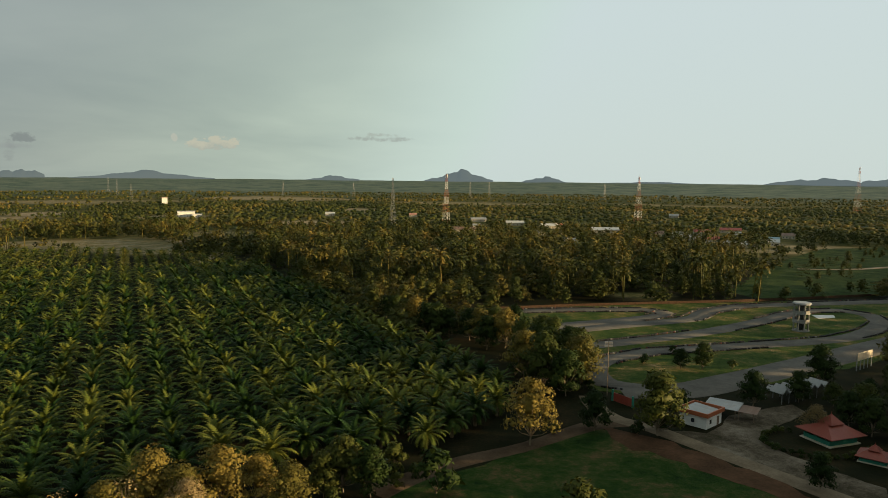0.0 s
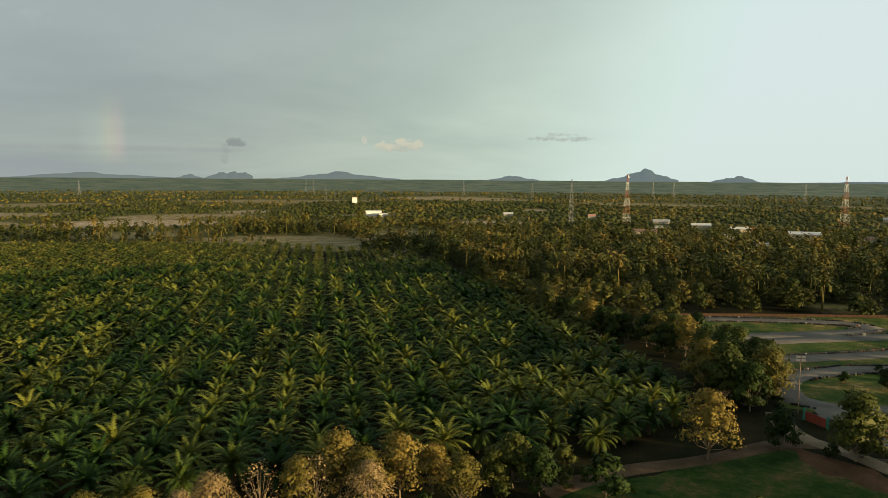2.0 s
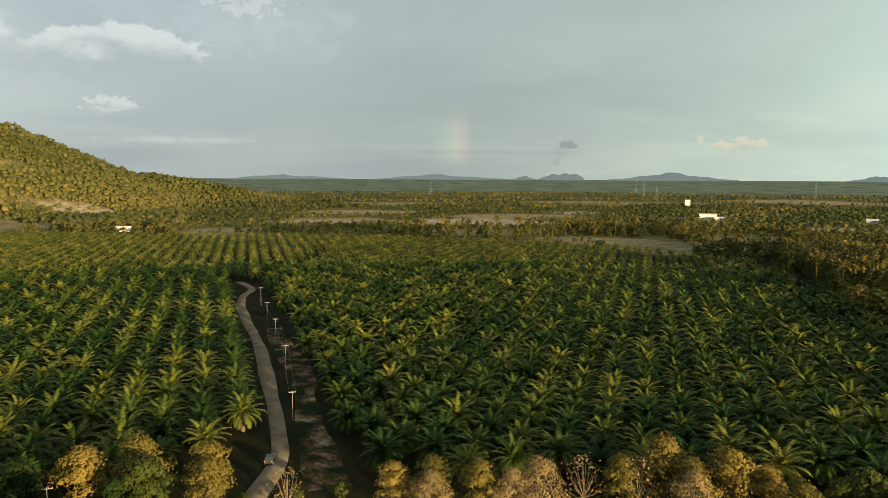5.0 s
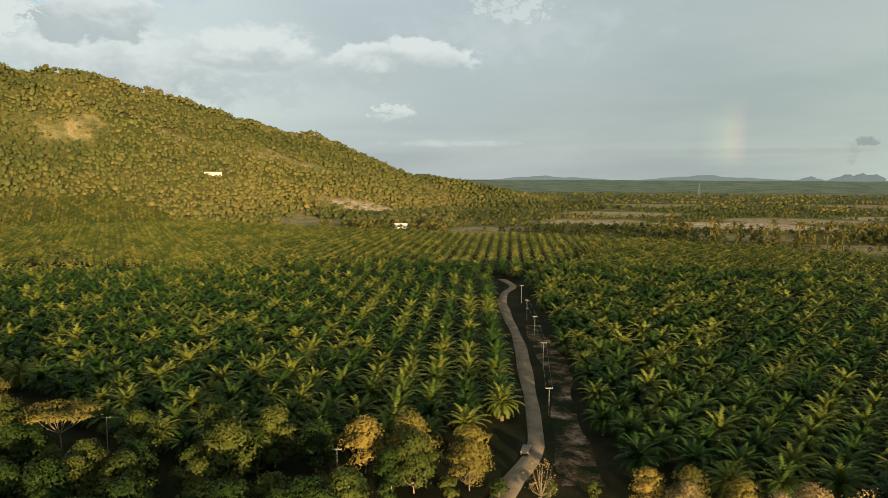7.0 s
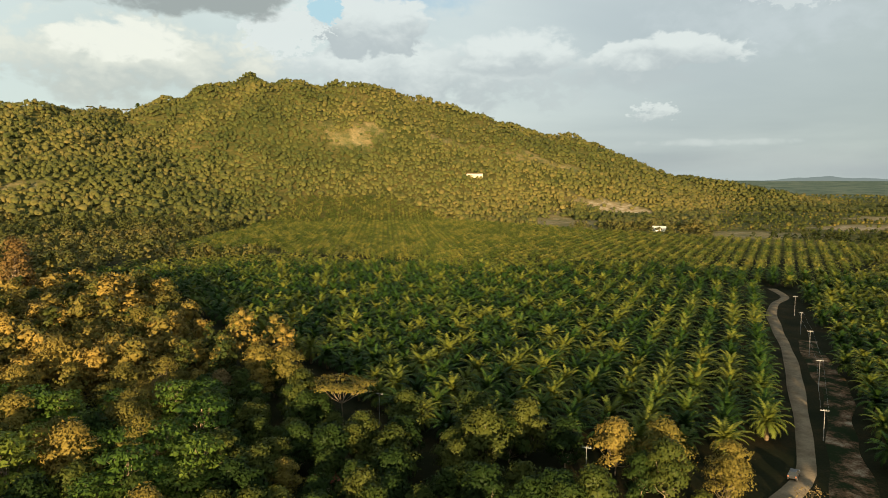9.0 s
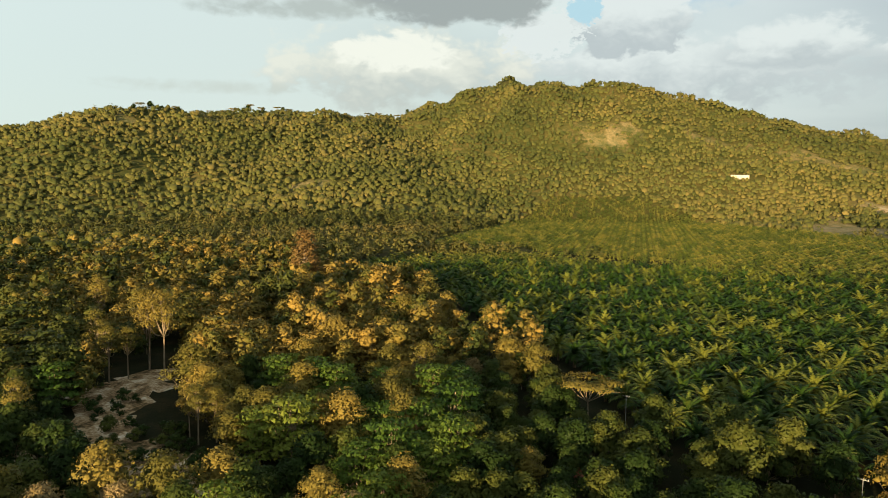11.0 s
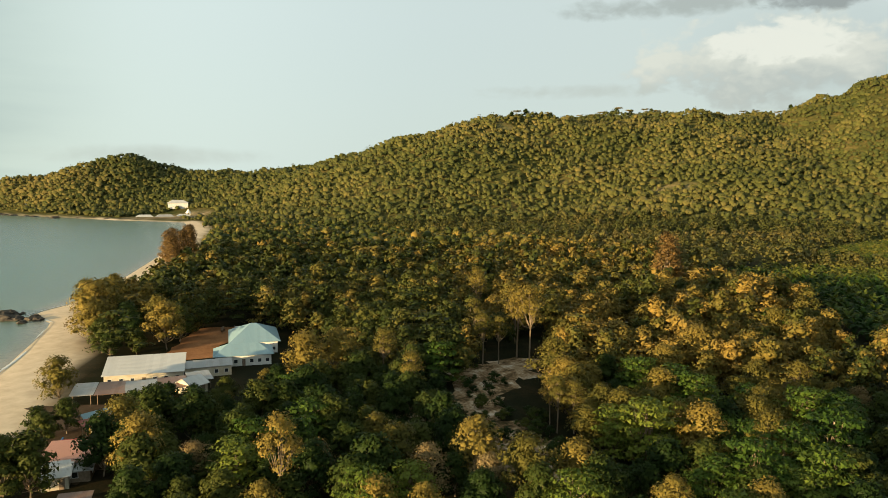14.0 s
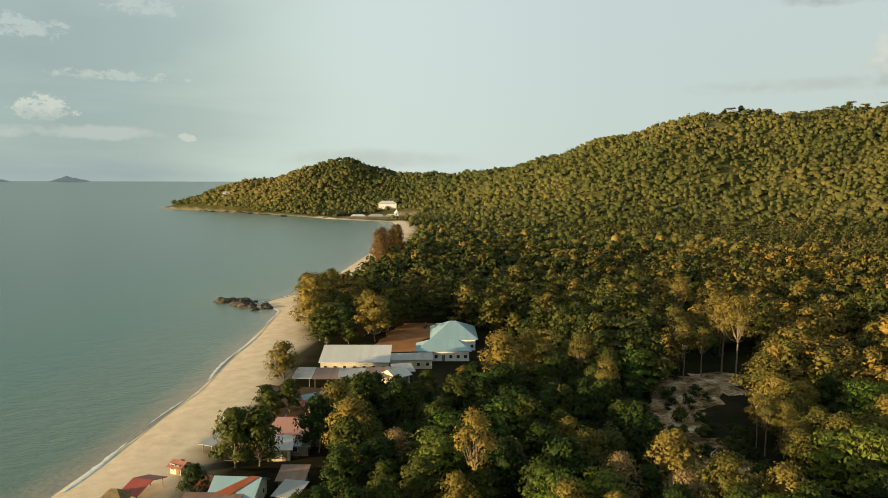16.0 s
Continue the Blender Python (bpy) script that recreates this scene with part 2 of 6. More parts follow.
def sheet_metal(name, a, b, rust=(0.16, 0.07, 0.04), worn=0.5, pitch=0.0):
    """Corrugated roofing with rust stains."""
    m, n = material(name)
    co = n.add("ShaderNodeTexCoord").outputs["Object"]
    x = n.add("ShaderNodeSeparateXYZ", None, i0=co).outputs[0]
    wave = n.math("SINE", n.math("MULTIPLY", x, 2 * math.pi / 0.25))
    stain = n.noise(co, 0.7, 6.0, 0.65)
    panel = n.add("ShaderNodeTexWhiteNoise", {"noise_dimensions": "1D"}, W=n.math("FLOOR", n.math("MULTIPLY", x, 1.1))).outputs[0]
    tone = n.mix(n.math("ADD", n.math("MULTIPLY", panel, 0.5), n.math("MULTIPLY", n.noise(co, 3.0), 0.5)), a, b)
    tone = n.mix(n.math("MULTIPLY", n.ramp(stain, [(0.52, (0, 0, 0)), (0.68, (1, 1, 1))]), worn), tone, rust)
    finish(n, tone, 0.5, wave, 0.2, 0.02, 0.15, 0.4)
    return m


PALM_TONES = ((0.003, 0.010, 0.002), (0.016, 0.038, 0.006), (0.096, 0.104, 0.016))
M_palm = leaf_material("oil_palm_leaf", *PALM_TONES, 0.40, 0.4, 0.1)
M_palm_far = leaf_material("oil_palm_leaf_far", *PALM_TONES, 0.45, 0.4, 0.1, tint=True)
# lighter copy of the palm leaf: sunlight on the far rows as colour
M_palm_sunlit = leaf_material("sunlit_palm_leaf", (0.014, 0.028, 0.005), (0.046, 0.062, 0.011), (0.120, 0.112, 0.022), 0.5, 0.4, 0.14, tint=True)
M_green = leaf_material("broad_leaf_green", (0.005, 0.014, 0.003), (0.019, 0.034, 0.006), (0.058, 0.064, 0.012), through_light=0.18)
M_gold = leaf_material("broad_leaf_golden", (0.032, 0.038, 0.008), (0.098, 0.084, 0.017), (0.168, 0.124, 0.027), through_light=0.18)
M_tier = leaf_material("broad_leaf_fresh", (0.016, 0.040, 0.006), (0.050, 0.086, 0.012), (0.105, 0.125, 0.018), through_light=0.2)
M_rust = leaf_material("needle_rusty", (0.050, 0.034, 0.011), (0.088, 0.055, 0.018), (0.125, 0.078, 0.025), through_light=0.15)
M_dry = leaf_material("dry_twigs", (0.090, 0.066, 0.028), (0.150, 0.110, 0.046), (0.220, 0.164, 0.078), through_light=0.15)
M_wood = leaf_material("woods_leaf", (0.010, 0.022, 0.005), (0.048, 0.054, 0.011), (0.185, 0.125, 0.028), 0.6, 0.34, 0.12, tint=True)
M_slope = leaf_material("hill_leaf", (0.020, 0.032, 0.009), (0.066, 0.070, 0.018), (0.150, 0.116, 0.036), 0.6, 0.3, 0.12, tint=True)
M_bark = plain("bark", (0.10, 0.075, 0.05), (0.24, 0.19, 0.13), 0.8, 0.9)
M_pale_bark = plain("pale_bark", (0.095, 0.072, 0.046), (0.18, 0.145, 0.098), 0.8, 0.85)
M_palm_bark = plain("palm_bark", (0.06, 0.045, 0.028), (0.15, 0.11, 0.065), 1.5, 0.95, 0.6)
M_asphalt = plain("worn_asphalt", (0.062, 0.059, 0.053), (0.125, 0.116, 0.10), 0.12, 0.85, 0.15)
M_concrete_road = plain("concrete_road", (0.088, 0.067, 0.043), (0.185, 0.145, 0.098), 0.25, 0.9, 0.2)
M_dirt = plain("brown_earth", (0.042, 0.028, 0.017), (0.095, 0.066, 0.041), 0.2, 0.95, 0.4)
M_redsoil = plain("red_soil", (0.034, 0.020, 0.010), (0.095, 0.050, 0.027), 0.2, 0.95, 0.4)
M_sandsoil = plain("pale_sandy_soil", (0.12, 0.085, 0.05), (0.34, 0.28, 0.20), 0.16, 0.95, 0.4)
M_white = plain("white_paint", (0.46, 0.46, 0.43), (0.60, 0.60, 0.57), 0.5, 0.6, 0.05)
M_cream = plain("cream_wall", (0.34, 0.30, 0.22), (0.46, 0.42, 0.33), 0.5, 0.8, 0.1)
M_darkpane = plain("dark_window_glass", (0.012, 0.016, 0.018), (0.03, 0.035, 0.04), 0.5, 0.12, 0.0, spec=0.6)
M_steel = plain("galvanised_steel", (0.16, 0.165, 0.165), (0.27, 0.275, 0.27), 1.0, 0.5, 0.05, 0.4)
M_redsteel = plain("red_mast_paint", (0.20, 0.085, 0.055), (0.27, 0.12, 0.08), 1.0, 0.6, 0.05)
M_rock = plain("shore_rock", (0.025, 0.023, 0.02), (0.10, 0.085, 0.068), 0.5, 0.9, 0.7)
M_timber = plain("weathered_timber", (0.10, 0.075, 0.05), (0.22, 0.17, 0.12), 2.0, 0.9, 0.3)
M_verge, _k = material("patchy_verge")
_p = _k.add("ShaderNodeNewGeometry").outputs["Position"]
_n = _k.math("ADD", _k.math("MULTIPLY", _k.noise(_p, 0.16, 6.0, 0.6), 0.75), _k.math("MULTIPLY", _k.noise(_p, 1.4, 5.0, 0.65), 0.25))
finish(_k, _k.ramp(_n, [(0.46, (0.008, 0.014, 0.004)), (0.50, (0.026, 0.022, 0.010)), (0.55, (0.085, 0.050, 0.028)), (0.61, (0.16, 0.12, 0.08)), (0.68, (0.28, 0.24, 0.18))]), 0.95, _n, 0.5, 0.2, spec=0.05)
M_eroded, _k = material("eroded_sandy_soil")
_p = _k.add("ShaderNodeNewGeometry").outputs["Position"]
_n = _k.math("ADD", _k.math("MULTIPLY", _k.noise(_p, 0.16, 8.0, 0.68), 0.62), _k.math("MULTIPLY", _k.noise(_p, 1.3, 7.0, 0.75), 0.38))
finish(_k, _k.ramp(_n, [(0.36, (0.014, 0.018, 0.006)), (0.43, (0.05, 0.036, 0.016)), (0.48, (0.15, 0.095, 0.048)), (0.53, (0.26, 0.19, 0.115)), (0.58, (0.40, 0.34, 0.26)), (0.66, (0.56, 0.52, 0.46))]), 0.95, _n, 0.8, 0.4, spec=0.05)
def worn_grass(name, stops):
    m, k = material(name)
    p = k.add("ShaderNodeNewGeometry").outputs["Position"]
    v = k.math("ADD", k.math("MULTIPLY", k.noise(p, 0.09, 7.0, 0.62), 0.5), k.math("ADD", k.math("MULTIPLY", k.noise(p, 0.55, 6.0, 0.7), 0.3), k.math("MULTIPLY", k.noise(p, 3.2, 5.0, 0.75), 0.2)))
    finish(k, k.ramp(v, stops), 0.95, v, 0.9, 0.5, spec=0.05)
    return m


M_field = worn_grass("worn_grass_field", [(0.38, (0.004, 0.014, 0.003)), (0.47, (0.015, 0.036, 0.006)), (0.53, (0.034, 0.046, 0.012)), (0.59, (0.085, 0.056, 0.026)), (0.68, (0.17, 0.12, 0.066))])
M_infield = worn_grass("dry_infield_grass", [(0.40, (0.014, 0.034, 0.006)), (0.49, (0.036, 0.060, 0.012)), (0.55, (0.085, 0.080, 0.024)), (0.61, (0.19, 0.135, 0.058)), (0.67, (0.30, 0.24, 0.16))])
M_meadow = worn_grass("green_meadow", [(0.40, (0.007, 0.018, 0.004)), (0.50, (0.020, 0.040, 0.008)), (0.58, (0.042, 0.056, 0.014)), (0.68, (0.11, 0.085, 0.038))])
M_yard = worn_grass("worn_yard", [(0.38, (0.020, 0.024, 0.010)), (0.46, (0.060, 0.048, 0.032)), (0.53, (0.105, 0.088, 0.064)), (0.60, (0.16, 0.138, 0.105)), (0.68, (0.24, 0.21, 0.165))])
M_tyre = plain("old_tyre", (0.018, 0.018, 0.018), (0.05, 0.048, 0.045), 3.0, 0.9, 0.3)
R_grey = sheet_metal("grey_zinc_roof", (0.20, 0.21, 0.205), (0.30, 0.30, 0.29), worn=0.25)
R_pale = sheet_metal("pale_roof", (0.36, 0.36, 0.34), (0.45, 0.45, 0.42), worn=0.12)
R_blue = sheet_metal("pale_blue_roof", (0.145, 0.24, 0.275), (0.195, 0.295, 0.325), worn=0.10)
R_red = sheet_metal("red_roof", (0.19, 0.032, 0.020), (0.25, 0.050, 0.030), worn=0.35)
R_orange = sheet_metal("orange_roof", (0.30, 0.085, 0.032), (0.36, 0.115, 0.048), worn=0.2)
R_pink = sheet_metal("salmon_roof", (0.34, 0.165, 0.11), (0.40, 0.20, 0.14), worn=0.2)
R_dull = sheet_metal("faded_red_roof", (0.20, 0.075, 0.05), (0.27, 0.11, 0.075), worn=0.3)
R_rust = sheet_metal("rusty_roof", (0.12, 0.062, 0.04), (0.21, 0.145, 0.105), worn=0.7)

# ---- mesh helpers ----


def mesh_data(name, verts, faces, mat=None, tint=None, normals=None):
    """A mesh from arrays; faces all have the same number of corners."""
    verts, faces = np.asarray(verts, np.float32), np.asarray(faces, np.int32)
    me = bpy.data.meshes.new(name)
    n, k = faces.shape
    me.vertices.add(len(verts))
    me.vertices.foreach_set("co", verts.ravel())
    me.loops.add(n * k)
    me.loops.foreach_set("vertex_index", faces.ravel())
    me.polygons.add(n)
    me.polygons.foreach_set("loop_start", np.arange(0, n * k, k, dtype=np.int32))
    me.update(calc_edges=True)
    if tint is not None:
        me.attributes.new("tint", "FLOAT", "POINT").data.foreach_set("value", np.asarray(tint, np.float32))
    if mat:
        me.materials.append(mat)
    if normals is not None:
        me.polygons.foreach_set("use_smooth", np.ones(n, dtype=bool))
        me.normals_split_custom_set_from_vertices(np.asarray(normals, np.float32))
    return me


def part(name, bm, mat, parent=None, label=""):
    """Links a bmesh as one mesh object under a thing or a part."""
    me = bpy.data.meshes.new(name)
    bm.to_mesh(me)
    bm.free()
    me.materials.append(mat)
    ob = new(name, me)
    ob.parent = parent
    return tagged(ob, label)


def part_of(name, data, parent=None, label=""):
    ob = new(name, data)
    ob.parent = parent
    return tagged(ob, label)


def thing(name, m, label, category, group="", kind=""):
    ob = new(name)
    ob.matrix_world = m
    return tagged(ob, label, category, group, kind)


def add_box(bm, sx, sy, sz, m=Matrix(), bevel=0.0):
    """A box on its base, bevelled a little."""
    made = bmesh.ops.create_cube(bm, size=1.0, matrix=m @ Matrix.Translation((0, 0, sz / 2)) @ Matrix.Diagonal((sx, sy, sz, 1)))
    if bevel:
        edges = {e for v in made["verts"] for e in v.link_edges}
        bmesh.ops.bevel(bm, geom=list(edges), offset=bevel, segments=1, affect="EDGES")
    return bm


def box(sx, sy, sz, m=Matrix(), bevel=0.0):
    return add_box(bmesh.new(), sx, sy, sz, m, bevel)


def add_tube(bm, a, b, r0, r1=None, sides=6):
    a, b = Vector(a), Vector(b)
    d = b - a
    turn = d.to_track_quat("Z", "Y").to_matrix().to_4x4()
    bmesh.ops.create_cone(bm, cap_ends=True, segments=sides, radius1=r0, radius2=r0 if r1 is None else r1, depth=d.length, matrix=Matrix.Translation((a + b) / 2) @ turn)
    return bm


def tube(a, b, r0, r1=None, sides=6):
    return add_tube(bmesh.new(), a, b, r0, r1, sides)


def inside(x, y, poly):
    """Which points lie in a polygon."""
    hit, q = np.zeros(np.shape(x), bool), poly
    for (ax, ay), (bx, by) in zip(q, q[1:] + q[:1]):
        if ay != by:
            hit ^= ((ay > y) != (by > y)) & (x < (bx - ax) * (y - ay) / (by - ay) + ax)
    return hit


def line_distance(x, y, line):
    """Distance from a polyline, and the share of its length at the nearest place."""
    best, where = np.full(np.shape(x), 1e9), np.zeros(np.shape(x))
    for i, (a, b) in enumerate(zip(line, line[1:])):
        ax, ay, dx, dy = a[0], a[1], b[0] - a[0], b[1] - a[1]
        u = np.clip(((x - ax) * dx + (y - ay) * dy) / (dx * dx + dy * dy), 0, 1)
        d = np.hypot(x - ax - u * dx, y - ay - u * dy)
        near = d < best
        best, where = np.where(near, d, best), np.where(near, i + u, where)
    return best, where


def smooth(a, b, v):
    u = np.clip((v - a) / (b - a), 0, 1)
    return u * u * (3 - 2 * u)


def wavy(x, y, size, seed=0):
    """Cheap soft noise between -1 and 1."""
    r, out = np.random.RandomState(seed), 0
    for k in range(6):
        a, s, p = r.uniform(0, 6.28), r.uniform(0.6, 1.7) * 6.28 / size, r.uniform(0, 6.28)
        out = out + np.sin((x * math.cos(a) + y * math.sin(a)) * s + p)
    return out / 3.4


# ---- the land ----
COAST = [(-6500, -5200), (-2000, -2600), (-900, -1900), (-520, -1620), (-350, -1425), (-362, -1370), (-406, -1206), (-440, -1050), (-462, -906), (-493, -815), (-420, -690), (-268, -487), (-192, -394), (-133, -330), (-112, -318), (-110, -295), (-99, -276), (-79, -247), (-62, -221), (-45, -196), (-26, -172), (-5, -148), (98, -8), (180, 90), (330, 250), (700, 560), (1800, 1200), (7500, 4600)]
SEA_POLY = COAST + [(7500, -7500), (-6500, -7500)]
SEA = -0.4
# ridge line: x, y, height, reach of the slope
RIDGE = [(-1150, 930, 4, 160), (-1333, 690, 57, 230), (-1390, 570, 62, 300), (-1422, 452, 139, 400), (-1470, 262, 188, 560), (-1494, 22, 243, 640), (-1490, -100, 252, 650), (-1440, -220, 206, 560), (-1400, -340, 161, 600), (-1270, -500, 171, 650), (-1080, -630, 153, 500), (-940, -690, 143, 400), (-860, -750, 120, 300), (-800, -810, 92, 250), (-770, -890, 68, 230), (-745, -1010, 59, 230), (-722, -1075, 60, 230), (-700, -1130, 64, 230), (-672, -1170, 72, 220), (-640, -1205, 86, 230), (-610, -1222, 82, 220), (-575, -1240, 66, 200), (-520, -1265, 50, 180), (-470, -1290, 44, 170), (-420, -1330, 38, 130), (-385, -1370, 30, 100)]


def ridge_height(x, y):
    out = np.zeros(np.shape(x))
    for (ax, ay, ah, aw), (bx, by, bh, bw) in zip(RIDGE, RIDGE[1:]):
        dx, dy = bx - ax, by - ay
        u = np.clip(((x - ax) * dx + (y - ay) * dy) / (dx * dx + dy * dy), 0, 1)
        d = np.hypot(x - ax - u * dx, y - ay - u * dy)
        v = np.clip(1 - d / (aw + (bw - aw) * u), 0, 1)
        out = np.maximum(out, (ah + (bh - ah) * u) * (0.45 * v + 0.55 * v * v * (3 - 2 * v)))
    return out


def shore_distance(x, y):
    d, _ = line_distance(x, y, COAST)
    return np.where(inside(x, y, SEA_POLY), -d, d)


def height(x, y):
    """The height of the ground, in metres."""
    x, y = np.asarray(x, float), np.asarray(y, float)
    s, r = shore_distance(x, y), np.hypot(x, y)
    z = np.clip(s * 0.06 + SEA, -6, 0)
    hill = ridge_height(x, y) * smooth(0, 90, s)
    z = z + hill * (1 + 0.05 * wavy(x, y, 260, 3) + 0.04 * wavy(x, y, 90, 5))
    z = z + np.where(s > 0, smooth(700, 1500, r) * 1.5 * (1 + wavy(x, y, 500, 8)), 0)
    far = np.where(r > 4900, 55 - r * 0.0042, 34.4 * smooth(0, 1, (r - 2300) / 2600) ** 1.3)
    return z + np.where(s > -50, np.clip(far - hill, 0, None), 0)


def sea_height(r):
    return np.where(r > 4900, 55 - r * 0.0042, SEA + 34.8 * smooth(0, 1, (r - 2300) / 2600) ** 1.3)


def graded(limit, fine, reach, growth):
    """Grid lines: fine steps within reach, then growing."""
    out, step, v = [0.0], fine, 0.0
    while v < limit:
        step = fine if v < reach else step * growth
        v += step
        out.append(v)
    return np.array([-a for a in out[:0:-1]] + out)


ROAD = [(-318, 212), (-294.4, 202.4), (-278.4, 186.8), (-257, 170.8), (-229.3, 154.1), (-194.4, 134.4), (-163.5, 114.5), (-140.6, 99.6), (-123.1, 87.9), (-112, 79.7), (-105.4, 72.4), (-100.6, 66), (-95.7, 60.5), (-88, 48)]
STRIP = [(-211.2, 152.9), (-190.7, 141.2), (-173.6, 131.1), (-154, 119.2), (-136.8, 106.4), (-119.5, 94.3), (-105.6, 84.8), (-92.4, 75.7)]
CROSS = [(-560, -60), (-497, -26), (-441, 61), (-395, 110), (-345, 165), (-312, 206)]
# open ground beyond the plantation: x, y, half length, half width, turn, bareness
OPEN = [(-538, 696, 95, 60, 37, 0.95), (-669, 580, 60, 50, 49, 0.7), (-634, 404, 40, 40, 57, 0.3), (-440, 560, 60, 40, 37, 0.2), (-300, 560, 60, 40, 27, 0.35), (-224, 531, 34, 50, 22, 0.3), (-198, 649, 40, 80, 16, 0.12), (-155, 827, 62, 60, 10, 0.6), (-137, 1180, 30, 60, 6, 0.5), (-398, 1741, 180, 120, 12, 0.45), (-549, 976, 36, 50, 29, 0.7), (-349, 932, 40, 60, 20, 0.5), (-984, 421, 60, 34, 66, 0.6), (-822, 282, 44, 110, 71, 0.22), (-630, 381, 34, 40, 58, 0.25), (225, 420, 34, 62, -28, 0.08), (92, 338, 16, 8, -15, 0.05), (315, 592, 42, 22, -28, 0.45), (-259, 558, 50, 60, 24, 0.25), (262, 560, 30, 14, -24, 0.4), (-800, 760, 90, 60, 45, 0.5), (-1000, 1000, 120, 90, 45, 0.3), (60, 1500, 200, 90, 0, 0.25), (500, 1500, 200, 80, -15, 0.2), (-700, 1400, 200, 90, 25, 0.3), (165, 730, 50, 22, -12, 0.5), (60, 720, 70, 14, 0, 0.5), (-524, -902, 52, 26, 150, 0.55), (-841.8, 284.8, 60, 40, 50, 0.35), (-678.8, 605.9, 60, 60, 50, 0.35), (-567.5, 825.1, 90, 60, 50, 0.45), (-626.3, 432.3, 40, 30, 50, 0.3)]


def open_ground(x, y):
    """How open the ground is, and how bare, from 0 to 1."""
    much, bare = np.zeros(np.shape(x)), np.zeros(np.shape(x))
    for cx, cy, a, b, turn, worn in OPEN:
        c, s = math.cos(radians(turn)), math.sin(radians(turn))
        u, v = ((x - cx) * c + (y - cy) * s) / a / 1.12, (-(x - cx) * s + (y - cy) * c) / b / 1.12
        m = 1 - smooth(0.75, 1.1, np.hypot(u, v) + 0.18 * wavy(x, y, 45, 11))
        much, bare = np.maximum(much, m), np.maximum(bare, m * worn)
    return much, bare


# bare scars on the hill: x, y, radius along, radius across, turn
SCARS = [(-1165, 24, 55, 30, 110), (-1200, 70, 30, 30, 80), (-1077, 225, 22, 12, 78), (-1173, 362, 70, 26, 72), (-1223, 197, 80, 16, 80), (-862, -329, 30, 20, 110), (-703, -626, 13, 9, 131), (-868, -735, 40, 10, 135), (-932, -627, 17, 10, 123), (-924, -589, 10, 7, 122)]


def scar(x, y):
    m = np.zeros(np.shape(x))
    for cx, cy, a, b, turn in SCARS:
        c, s = math.cos(radians(turn)), math.sin(radians(turn))
        u, v = ((x - cx) * c + (y - cy) * s) / a, (-(x - cx) * s + (y - cy) * c) / b
        m = np.maximum(m, 1 - smooth(0.6, 1.1, np.hypot(u, v) + 0.45 * wavy(x, y, 55, 21) + 0.2 * wavy(x, y, 18, 22)))
    return m


